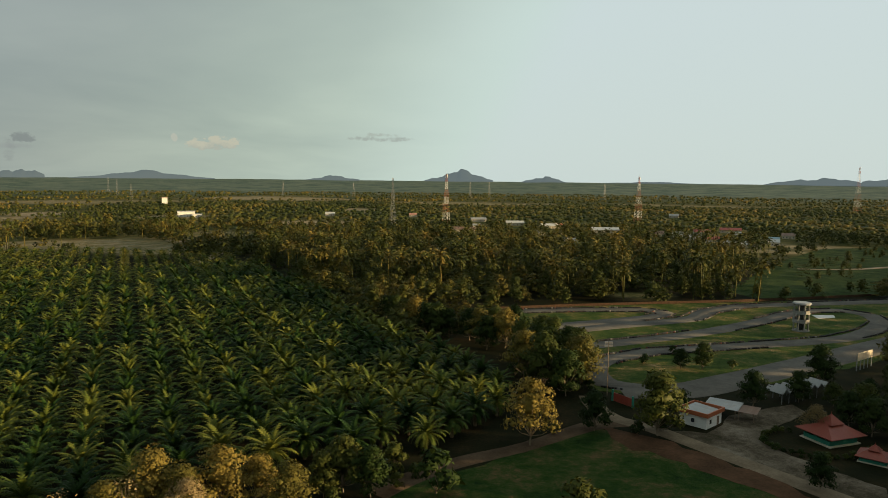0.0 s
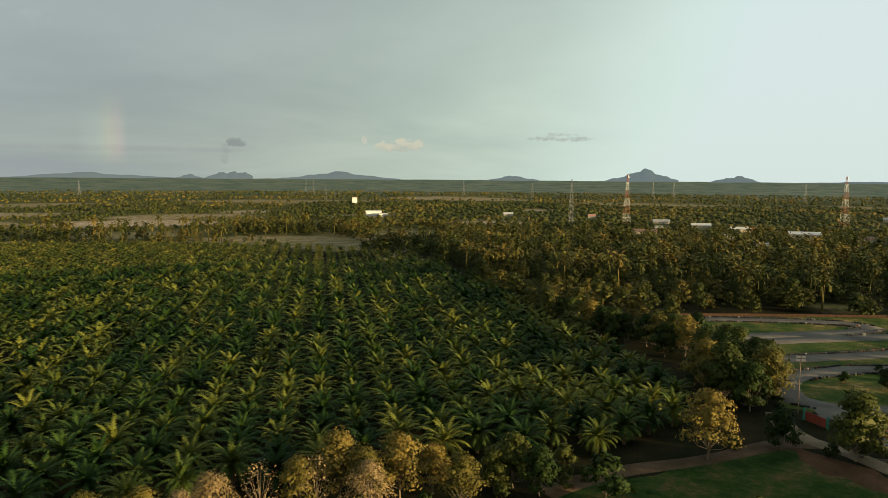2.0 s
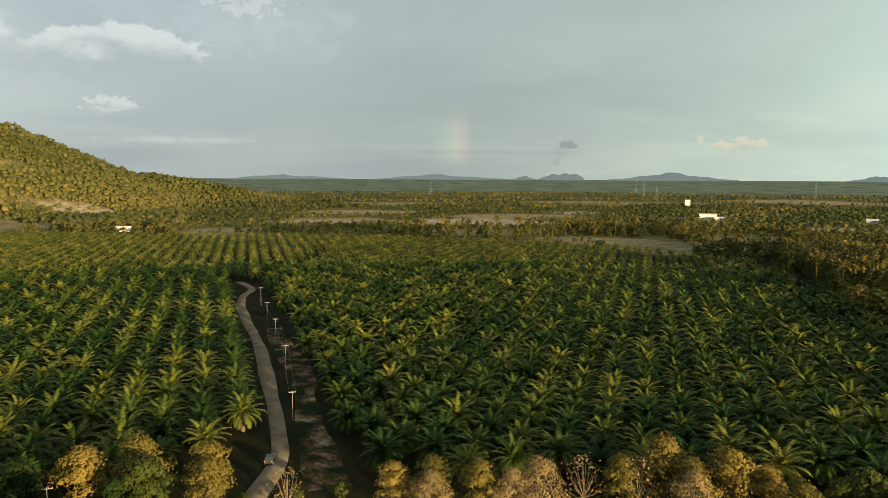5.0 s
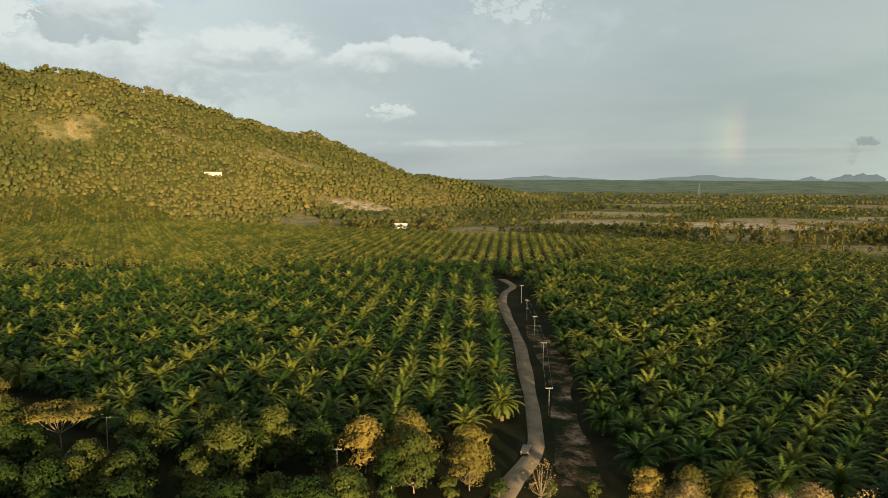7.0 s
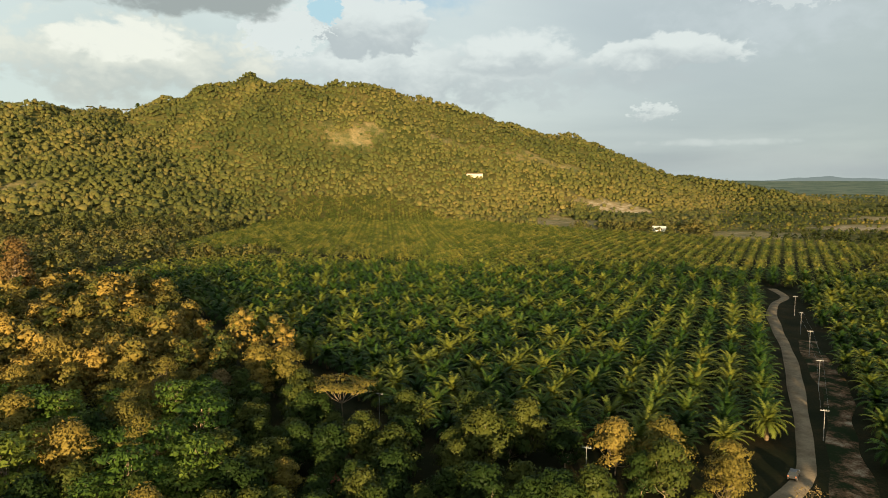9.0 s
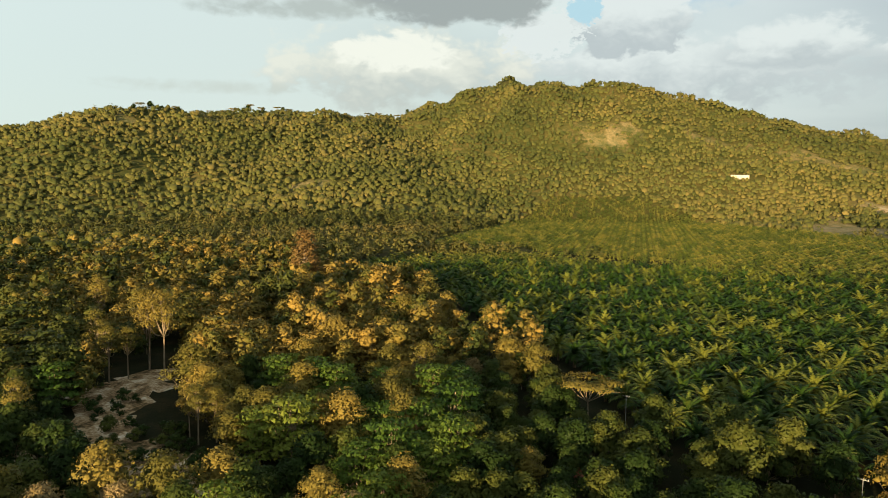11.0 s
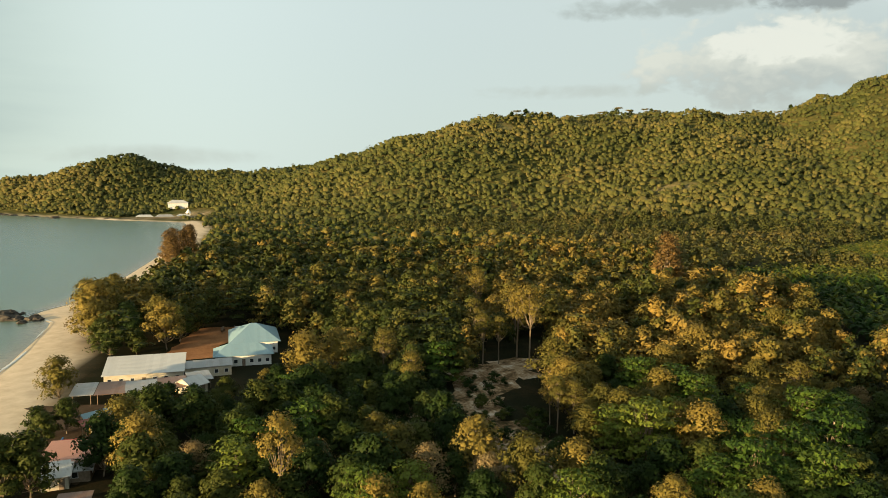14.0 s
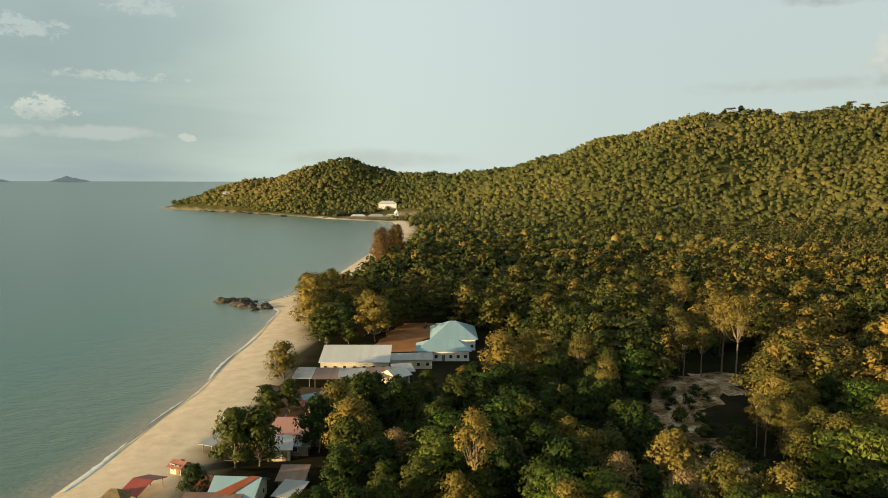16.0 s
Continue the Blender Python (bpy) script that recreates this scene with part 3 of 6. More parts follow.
def build_ground():
    gx = graded(6300, 7.0, 420, 1.035)
    X, Y = np.meshgrid(gx, gx, indexing="ij")
    x, y = X.ravel(), Y.ravel()
    z = height(x, y)
    n = len(gx)
    i = np.arange(n * n).reshape(n, n)
    faces = np.stack([i[:-1, :-1], i[1:, :-1], i[1:, 1:], i[:-1, 1:]], -1).reshape(-1, 4)
    keep = (z[faces] > -5.9).any(1)
    me = mesh_data("ground", np.stack([x, y, z], -1), faces[keep])
    s = shore_distance(x, y)
    sand = (1 - smooth(15, 24, s + 3 * wavy(x, y, 60, 2))) * np.where(y < -830, (1 - smooth(2, 8, s)) * np.where(y < -960, 0.35, 1), 1)
    much, bare = open_ground(x, y)
    cut = scar(x, y)
    much, bare = np.maximum(much, cut), np.maximum(bare, 0.10 * cut)
    reach = np.hypot(x, y)
    hill = smooth(2, 12, ridge_height(x, y))
    wood = smooth(480, 640, reach) * (1 - much) * (1 - hill)
    plain_land = smooth(500, 600, reach) * (1 - smooth(1400, 1900, reach)) * (ridge_height(x, y) < 3)
    much = np.maximum(much, plain_land * smooth(0.25, 0.8, 0.5 + 0.5 * wavy(x, y, 140, 14)) * 0.7)
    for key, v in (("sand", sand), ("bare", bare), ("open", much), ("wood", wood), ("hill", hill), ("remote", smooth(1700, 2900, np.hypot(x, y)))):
        me.attributes.new(key, "FLOAT", "POINT").data.foreach_set("value", v.astype(np.float32))
    m, k = material("land")
    place = k.add("ShaderNodeNewGeometry").outputs["Position"]

    def mask(key):
        return k.add("ShaderNodeAttribute", {"attribute_name": key}).outputs["Fac"]

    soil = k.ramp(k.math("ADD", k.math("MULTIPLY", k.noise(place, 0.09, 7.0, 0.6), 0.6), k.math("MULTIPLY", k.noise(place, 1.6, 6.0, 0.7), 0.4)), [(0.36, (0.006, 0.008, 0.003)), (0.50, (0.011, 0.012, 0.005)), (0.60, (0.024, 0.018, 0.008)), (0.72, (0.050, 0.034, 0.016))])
    grass = k.ramp(k.math("ADD", k.math("MULTIPLY", k.noise(place, 0.05, 8.0, 0.62), 0.55), k.math("MULTIPLY", k.noise(place, 0.4, 6.0, 0.7), 0.45)), [(0.38, (0.034, 0.050, 0.012)), (0.48, (0.080, 0.078, 0.023)), (0.58, (0.17, 0.130, 0.055)), (0.7, (0.23, 0.18, 0.10))])
    canopy = k.ramp(k.math("ADD", k.math("MULTIPLY", k.noise(place, 0.05, 9.0, 0.75), 0.6), k.math("MULTIPLY", k.noise(place, 0.004, 4.0, 0.6), 0.4)), [(0.38, (0.010, 0.022, 0.006)), (0.5, (0.040, 0.046, 0.012)), (0.62, (0.130, 0.100, 0.030))])
    # distance haze put into a paler, bluish ground tone far out
    haze_tone = k.ramp(k.noise(place, 0.010, 9.0, 0.75), [(0.40, (0.045, 0.072, 0.056)), (0.5, (0.080, 0.108, 0.084)), (0.6, (0.12, 0.14, 0.10))])
    earth = k.ramp(k.noise(place, 0.12, 7.0, 0.65), [(0.32, (0.13, 0.088, 0.045)), (0.5, (0.27, 0.205, 0.13)), (0.64, (0.42, 0.37, 0.29))])
    beach = k.ramp(k.noise(place, 0.25, 6.0, 0.6), [(0.3, (0.44, 0.355, 0.245)), (0.7, (0.58, 0.48, 0.34))])
    brush = k.ramp(k.math("ADD", k.math("MULTIPLY", k.noise(place, 0.1, 8.0, 0.7), 0.6), k.math("MULTIPLY", k.noise(place, 0.012, 4.0, 0.6), 0.4)), [(0.38, (0.024, 0.034, 0.010)), (0.5, (0.050, 0.050, 0.014)), (0.62, (0.095, 0.076, 0.026))])
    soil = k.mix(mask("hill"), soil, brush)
    c = k.mix(mask("wood"), soil, k.mix(mask("remote"), canopy, haze_tone))
    c = k.mix(mask("open"), c, grass)
    c = k.mix(mask("bare"), c, earth)
    c = k.mix(mask("sand"), c, beach)
    finish(k, c, 0.95, k.noise(place, 0.6, 8.0, 0.7), 0.15, 0.5, spec=0.04)
    me.materials.append(m)
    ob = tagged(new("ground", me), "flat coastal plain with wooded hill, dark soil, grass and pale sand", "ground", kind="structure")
    for p in me.polygons:
        p.use_smooth = True
    return ob


def build_sea():
    gx = graded(6300, 30.0, 400, 1.06)
    X, Y = np.meshgrid(gx, gx, indexing="ij")
    x, y = X.ravel(), Y.ravel()
    n = len(gx)
    i = np.arange(n * n).reshape(n, n)
    faces = np.stack([i[:-1, :-1], i[1:, :-1], i[1:, 1:], i[:-1, 1:]], -1).reshape(-1, 4)
    s = shore_distance(x, y)
    keep = (s[faces] < 20).any(1)
    me = mesh_data("sea", np.stack([x, y, sea_height(np.hypot(x, y))], -1), faces[keep])
    me.attributes.new("off", "FLOAT", "POINT").data.foreach_set("value", np.clip(-s, -20, 400).astype(np.float32))
    m, k = material("sea_water")
    place = k.add("ShaderNodeNewGeometry").outputs["Position"]
    off = k.add("ShaderNodeAttribute", {"attribute_name": "off"}).outputs["Fac"]
    depth = k.add("ShaderNodeMapRange", None, Value=off)
    depth.inputs["From Max"].default_value = 160.0
    tone = k.ramp(depth.outputs[0], [(0.0, (0.24, 0.19, 0.12)), (0.06, (0.085, 0.125, 0.078)), (0.35, (0.046, 0.112, 0.078)), (1.0, (0.046, 0.10, 0.082))])
    tone = k.mix(k.ramp(k.noise(place, 0.012, 4.0), [(0.35, (0, 0, 0)), (0.7, (0.5, 0.5, 0.5))]), tone, (0.034, 0.085, 0.064))
    swell = k.add("ShaderNodeMapping", None, Vector=place, Scale=(0.5, 1.0, 1.0), Rotation=(0, 0, radians(54)))
    waves = k.math("ADD", k.noise(swell.outputs[0], 0.22, 5.0, 0.6), k.math("MULTIPLY", k.noise(place, 1.2, 3.0), 0.25))
    finish(k, tone, 0.25, waves, 0.4, 1.0, 0.0, 0.5)
    me.materials.append(m)
    tagged(new("sea", me), "calm green-grey sea with small waves along the beach", "water", kind="structure")


def ribbon(name, line, width, z, mat, label, category, jitter=0.0, step=4.0, seed=1, kind="structure"):
    """A strip of paving along a smoothed line, with a soft edge and some thickness."""
    pts = [Vector((*p, 0)) for p in line]
    dense = []
    for i in range(len(pts) - 1):
        p0, p1, p2, p3 = pts[max(i - 1, 0)], pts[i], pts[i + 1], pts[min(i + 2, len(pts) - 1)]
        n = max(2, int((p2 - p1).length / step))
        for j in range(n):
            u = j / n
            dense.append(0.5 * (2 * p1 + (p2 - p0) * u + (2 * p0 - 5 * p1 + 4 * p2 - p3) * u * u + (3 * p1 - p0 - 3 * p2 + p3) * u ** 3))
    dense.append(pts[-1])
    rnd = random.Random(seed)
    verts, faces = [], []
    for i, p in enumerate(dense):
        d = (dense[min(i + 1, len(dense) - 1)] - dense[max(i - 1, 0)]).normalized()
        side = Vector((-d.y, d.x, 0))
        a, b = width / 2 + jitter * (math.sin(i * 0.31 * step / 4 + seed) + 0.5 * math.sin(i * 0.83 + 2 * seed)), width / 2 + jitter * (math.sin(i * 0.27 * step / 4 + 3 * seed) + 0.5 * math.sin(i * 0.71 + seed))
        for off, h in ((a + 0.25, -0.1), (a, z), (0, z + 0.02), (-b, z), (-b - 0.25, -0.1)):
            q = p + side * off
            verts.append((q.x, q.y, h))
        if i:
            k = 5 * i
            faces += [(k - 5 + c, k - 4 + c, k + 1 + c, k + c) for c in range(4)]
    ob = new(name, mesh_data(name, verts, faces, mat))
    tagged(ob, label, category, kind=kind)
    return [(v.x, v.y) for v in dense]


def patch(name, poly, z, mat, label, category, wobble=0.6, seed=1):
    """A patch of ground with an uneven rim."""
    rnd = random.Random(seed)
    rim = []
    for a, b in zip(poly, poly[1:] + poly[:1]):
        n = max(2, int(math.hypot(b[0] - a[0], b[1] - a[1]) / 3))
        for j in range(n):
            u = j / n
            rim.append((a[0] + (b[0] - a[0]) * u + rnd.uniform(-wobble, wobble), a[1] + (b[1] - a[1]) * u + rnd.uniform(-wobble, wobble)))
    bm = bmesh.new()
    top = [bm.verts.new((x, y, z)) for x, y in rim]
    low = [bm.verts.new((x, y, -0.1)) for x, y in rim]
    bm.faces.new(top)
    for i in range(len(top)):
        j = (i + 1) % len(top)
        bm.faces.new((top[i], low[i], low[j], top[j]))
    bmesh.ops.recalc_face_normals(bm, faces=bm.faces)
    bmesh.ops.triangulate(bm, faces=[f for f in bm.faces if len(f.verts) > 4])
    return tagged(part(name, bm, mat), label, category, kind="structure")


build_ground()
build_sea()
ribbon("road", ROAD, 3.5, 0.14, M_concrete_road, "narrow grey concrete lane between oil palms", "road", 0.25)
ribbon("verge", STRIP, 6.5, 0.05, M_verge, "verge of brown earth and pale sand patches beside the lane", "ground", 0.7, 3.0, 4)
PATH_A = [(-11.6, 119.2), (-8, 123.4), (-3.1, 128), (2.2, 132.3), (7.7, 136.4), (13.6, 140.4), (21.2, 146), (28.1, 151.6), (35.4, 156.9), (40.8, 158.2)]
ribbon("dirt_road", PATH_A, 5.0, 0.06, M_dirt, "brown dirt road along the grass field", "road", 0.6)
ROAD_2 = [(36.9, 177.2), (36.9, 167.3), (39.8, 159.3), (45.8, 153.6), (53.3, 143.1), (61, 131.7), (68.5, 119.8), (84, 98)]
ribbon("access_road", ROAD_2, 4.6, 0.12, M_concrete_road, "pale concrete access road", "road", 0.3)
FIELD = [(-8.7, 119.7), (-2, 126), (7.6, 133), (19.5, 142.1), (27.5, 148.2), (34.7, 153.6), (41.2, 149.9), (47.4, 142.9), (55.6, 131.6), (61.9, 122.3), (62.8, 116.4), (58, 100), (20, 84), (-8, 100)]
patch("grass_field", FIELD, 0.04, M_field, "rough mown grass field with worn spots", "grass")
patch("red_soil_bank", [(34.8, 154.3), (41.5, 151.3), (48.2, 145.5), (56.5, 133.8), (62.8, 124.2), (65.3, 117.5), (60, 118.5), (52.5, 126.4), (46.2, 135.5), (39.1, 142)], 0.07, M_redsoil, "strip of bare red soil beside the road", "ground", 1.3, 9)
YARD = [(46.5, 155.8), (49.8, 152.3), (57.5, 151.5), (69.1, 165.1), (85.7, 172), (86.4, 166.5), (67.9, 150), (66.3, 145), (69.9, 139), (73, 132.1), (79.2, 123.5), (74.4, 115.6), (68.5, 119.8), (64.6, 128), (58.1, 137.8), (50.1, 147.5), (44.6, 153.5)]
patch("paved_yard", YARD, 0.10, M_yard, "worn concrete yard in front of the office", "pavement")
TRACK_GRASS = [(22, 250), (40, 200), (38, 182), (60, 176), (100, 196), (160, 232), (215, 300), (210, 335), (120, 320), (40, 305), (20, 292)]
patch("track_infield", TRACK_GRASS, 0.05, M_infield, "grass infield of the kart circuit", "grass", 1.0)
MEADOW = [(142, 354), (191, 434), (252, 519), (309, 588), (420, 620), (430, 480), (300, 360), (222, 346), (186, 340), (146, 333)]
patch("meadow", MEADOW, 0.05, M_meadow, "green meadow with low hedges beyond the circuit", "grass", 2.0, 12)
ribbon("meadow_path", [(300, 470), (262, 452), (240, 448), (222, 450)], 4.0, 0.09, M_sandsoil, "pale sandy path across the meadow", "path", 0.5, 4.0, 6)
ribbon("field_path", [(-232, 607), (-203, 579), (-165, 536), (-156, 479), (-153, 438)], 6.0, 0.09, M_sandsoil, "pale dirt path across open fields", "path", 0.6, 5.0, 7)
TRACKS = [
    [(18, 290), (40, 295), (66, 299), (85, 299), (91, 293), (84, 284), (66, 275), (46, 266), (22, 256)],
    [(31, 249), (68, 267), (98, 281), (110, 297), (128, 310), (155, 317), (178, 322), (215, 330)],
    [(40, 229), (71, 243), (96, 257), (120, 274), (142, 293), (155, 301), (168, 303), (175, 293), (170, 276), (156, 260), (136, 246), (97, 234), (66, 225), (49, 214), (43, 202), (44, 189), (55, 183)],
    [(46, 182), (63, 183), (80, 193), (108, 211), (151, 240), (200, 272)],
]
for line, wide in zip(TRACKS, (8.5, 8.5, 8.0, 12.0)):
    ribbon("race_track", line, wide, 0.11 + 0.006 * TRACKS.index(line), M_asphalt, "worn grey asphalt kart track", "race track", 0.1)

# ---- plants ----
UP = np.array([0, 0, 1.0])


def frond_mesh(rnd, az, rise, length, pairs, width, drop, hang, stalk=True):
    """One feather leaf: leaflets as slim triangles on both sides of an arching stalk."""
    V, F = [], []
    out = np.array([math.cos(az), math.sin(az), 0])
    side = np.array([-math.sin(az), math.cos(az), 0])
    n = pairs
    p, line, a = np.zeros(3), [], rise
    for i in range(n + 1):
        line.append(p.copy())
        a -= drop / n * (0.5 + 1.0 * i / n)
        p = p + (out * math.cos(a) + UP * math.sin(a)) * length / n
    line = np.array(line)
    for i in range(1, n + 1):
        u = i / n
        w = width * (0.35 + 0.65 * math.sin(math.pi * min(1, 0.15 + 0.8 * u)))
        d = line[i] - line[i - 1]
        d = d / np.linalg.norm(d)
        for sgn in (-1, 1):
            tip = line[i] + sgn * side * w * rnd.uniform(0.85, 1.1) + d * w * 0.6 - UP * (hang * w * rnd.uniform(0.6, 1.4)) + UP * 0.12 * w
            k = len(V)
            V += [line[i - 1], line[i - 1] + d * length / n * 1.15, tip]
            F.append((k, k + 1, k + 2))
    for i in range(n if stalk else 0):
        k, t = len(V), 0.05 * (1 - i / n) + 0.015
        V += [line[i] - side * t, line[i] + side * t, line[i + 1]]
        F.append((k, k + 1, k + 2))
    return V, F


def palm_crown(seed, fronds, length, pairs, width, low=-0.5, hang=0.35, stalk=True):
    rnd = random.Random(seed)
    V, F = [], []
    for i in range(fronds):
        u = i / (fronds - 1)
        rise = radians(84) - (radians(84) - low) * u ** 0.9 + rnd.uniform(-0.12, 0.12)
        fv, ff = frond_mesh(rnd, i * 2.39996 + rnd.uniform(-0.25, 0.25), rise, length * (0.72 + 0.28 * math.sin(math.pi * min(1, 0.25 + u))) * rnd.uniform(0.88, 1.08), pairs, width, 1.0 + 0.75 * u, hang, stalk)
        k = len(V)
        V += fv
        F += [tuple(c + k for c in f) for f in ff]
    return np.array(V), np.array(F)


def rough_palm(seed, fronds, length, width, segs):
    """A simpler crown for palms further off: folded strips with toothed rims."""
    rnd = random.Random(seed)
    V, F = [], []
    for i in range(fronds):
        u = i / max(1, fronds - 1)
        az, a = i * 2.39996 + rnd.uniform(-0.3, 0.3), radians(78) - radians(78) * u + rnd.uniform(-0.15, 0.15)
        out, side = np.array([math.cos(az), math.sin(az), 0]), np.array([-math.sin(az), math.cos(az), 0])
        p, L = np.zeros(3), length * rnd.uniform(0.85, 1.1)
        for j in range(segs):
            a2 = a - (1.15 + 0.85 * u) / segs * (0.6 + j / segs)
            q = p + (out * math.cos(a2) + UP * math.sin(a2)) * L / segs
            w = width * math.sin(math.pi * (0.2 + 0.75 * (j + 0.5) / segs))
            for sgn in (-1, 1):
                k = len(V)
                tip = (p + q) / 2 + sgn * side * w + (q - p) * 0.55 - UP * 0.5 * w
                V += [p, q, tip]
                F.append((k, k + 1, k + 2))
            p, a = q, a2
    return np.array(V), np.array(F)


def unit(v):
    return v / (np.linalg.norm(v, axis=-1, keepdims=True) + 1e-9)


def leaf_cards(rnd, centres, facing, size, loose=0.45, fold=0.25):
    """Small bent leaf bunches shingled over the outside of their clump; also the way each corner is shaded."""
    c, n = np.asarray(centres), len(centres)
    facing = unit(facing)
    out = unit(facing + rnd.normal(size=(n, 3)) * loose)
    a = unit(np.cross(out, rnd.normal(size=(n, 3))))
    b = np.cross(out, a)
    s = size * rnd.uniform(0.55, 1.4, (n, 1))
    V = np.stack([c - a * s, c + a * s * 0.8 - b * s * 0.55, c + b * s * 0.75 + out * s * fold], 1)
    turn = np.einsum("ij,ij->i", np.cross(V[:, 1] - V[:, 0], V[:, 2] - V[:, 0]), facing) < 0
    V[turn] = V[turn][:, ::-1]
    N = np.repeat(unit(0.75 * facing + 0.55 * out), 3, axis=0)
    return V.reshape(-1, 3), np.arange(3 * n).reshape(n, 3), N


def shell(rnd, n, centre, radii, hollow=0.72):
    """Places in the outer part of an ellipsoid lobe, more on its upper side, and the way each faces."""
    d = unit(rnd.normal(size=(n, 3)))
    d[:, 2] = np.where(d[:, 2] < -0.35, -d[:, 2], d[:, 2])
    r = np.asarray(radii)
    facing = d / r * r.mean() + np.array([0, 0, 0.15])
    return np.asarray(centre) + d * r * (hollow + (1.22 - hollow) * rnd.uniform(0, 1, (n, 1)) ** 1.5), facing


def crown_core(rnd, centre, radii, fine):
    """The dense inside of a clump of leaves: a small uneven solid."""
    if fine:
        g = 1.618
        V = np.array([(-1, g, 0), (1, g, 0), (-1, -g, 0), (1, -g, 0), (0, -1, g), (0, 1, g), (0, -1, -g), (0, 1, -g), (g, 0, -1), (g, 0, 1), (-g, 0, -1), (-g, 0, 1)]) / 1.902
        F = np.array([(0, 11, 5), (0, 5, 1), (0, 1, 7), (0, 7, 10), (0, 10, 11), (1, 5, 9), (5, 11, 4), (11, 10, 2), (10, 7, 6), (7, 1, 8), (3, 9, 4), (3, 4, 2), (3, 2, 6), (3, 6, 8), (3, 8, 9), (4, 9, 5), (2, 4, 11), (6, 2, 10), (8, 6, 7), (9, 8, 1)])
    else:
        V = np.array([(1, 0, 0), (-1, 0, 0), (0, 1, 0), (0, -1, 0), (0, 0, 1), (0, 0, -1.0)])
        F = np.array([(0, 2, 4), (2, 1, 4), (1, 3, 4), (3, 0, 4), (2, 0, 5), (1, 2, 5), (3, 1, 5), (0, 3, 5)])
    return np.asarray(centre) + V * np.asarray(radii) * rnd.uniform(0.75, 1.15, (len(V), 1)), F, unit(V / np.asarray(radii))


def limb_mesh(segments, sides=5):
    """Tapered limbs: start, end, start radius, end radius."""
    bm = bmesh.new()
    for a, b, r0, r1 in segments:
        add_tube(bm, a, b, r0, r1, sides)
    return bm


def tree_shape(seed, tall, spread, lobes, leaves, size, trunk_share=0.35, style="round", core=0.66, fine=True):
    """Limbs and leaves of one tree, height tall, crown radius spread."""
    rnd = np.random.RandomState(seed)
    limbs, V, F, N, count = [], [], [], [], 0
    base, fork = np.zeros(3), np.array([rnd.uniform(-0.3, 0.3), rnd.uniform(-0.3, 0.3), tall * trunk_share])
    thick = 0.012 * tall + 0.06
    limbs.append((base, fork, thick, thick * 0.75))
    heads = []
    if style == "cone":
        top = np.array([0, 0, tall])
        limbs.append((fork, top, thick * 0.75, 0.04))
        for i in range(lobes):
            u = (i + 0.5) / lobes
            r, z, a = spread * (1 - 0.75 * u) * rnd.uniform(0.5, 1.0), tall * (trunk_share + (1 - trunk_share) * u), i * 2.4
            heads.append((np.array([r * math.cos(a), r * math.sin(a), z]), np.array([spread * 0.36, spread * 0.36, tall * 0.085])))
    elif style == "tiers":
        limbs.append((fork, np.array([0, 0, tall * 0.95]), thick * 0.75, 0.05))
        for i in range(lobes):
            u = (i + 0.5) / lobes
            a, z = i * 2.4 + rnd.uniform(-0.4, 0.4), tall * (trunk_share + (0.98 - trunk_share) * u)
            r = spread * (0.95 - 0.62 * u) * rnd.uniform(0.6, 1.0)
            heads.append((np.array([r * math.cos(a), r * math.sin(a), z]), np.array([spread * 0.42, spread * 0.42, tall * 0.028])))
    elif style == "fan":
        for i in range(lobes):
            a, r = i * 2.4, spread * math.sqrt((i + 0.5) / lobes) * 0.7
            heads.append((np.array([r * math.cos(a), r * math.sin(a), tall * (0.93 - 0.28 * (r / spread) ** 2)]), np.array([spread * 0.32, spread * 0.32, tall * 0.22])))
    elif style == "umbrella":
        for i in range(lobes):
            a, r = i * 2.4 + rnd.uniform(-0.3, 0.3), spread * math.sqrt((i + 0.5) / lobes) * 0.85
            heads.append((np.array([r * math.cos(a), r * math.sin(a), tall * rnd.uniform(0.80, 0.96)]), np.array([spread * 0.30, spread * 0.30, tall * 0.055])))
    else:
        small = min(1.0, math.sqrt(13 / lobes))
        for i in range(lobes):
            a, u = i * 2.4 + rnd.uniform(-0.4, 0.4), (i + 0.5) / lobes
            z = tall * (trunk_share + 0.10 + (0.88 - trunk_share) * u)
            r = spread * math.sqrt(max(0.05, 1 - (2 * u - 0.75) ** 2)) * rnd.uniform(0.35 + 0.35 * (1 - small), 0.75 + 0.35 * (1 - small)) * (1.05 - 0.5 * u)
            k = spread * rnd.uniform(0.28, 0.46) * small
            heads.append((np.array([r * math.cos(a), r * math.sin(a), min(z + rnd.normal() * 0.03 * tall, tall - k * 0.7)]), np.array([k, k, k * rnd.uniform(0.65, 0.9)])))
        if core and lobes > 11:
            middle = np.array([0, 0, tall * (trunk_share + 1) * 0.52])
            v, f, nv = crown_core(rnd, middle, np.array([spread * 0.45, spread * 0.45, tall * (1 - trunk_share) * 0.3]), fine)
            V.append(v)
            F.append(f)
            N.append(nv)
            count = len(v)
    for c, rad in heads:
        mid = fork * 0.45 + c * 0.55 + np.array([0, 0, -0.05 * tall])
        start = fork if style not in ("cone", "tiers") else np.array([0, 0, max(fork[2], c[2] - tall * 0.06)])
        limbs.append((start, mid, thick * 0.42, thick * 0.26))
        limbs.append((mid, c, thick * 0.26, thick * 0.08))
        if len(heads) < 22 and not core:
            limbs.append((c * 0.6 + mid * 0.4, c + rnd.normal(size=3) * rad * 0.7, thick * 0.12, thick * 0.03))
        n = max(3, int(leaves / len(heads)))
        at_, facing = shell(rnd, n, c, rad)
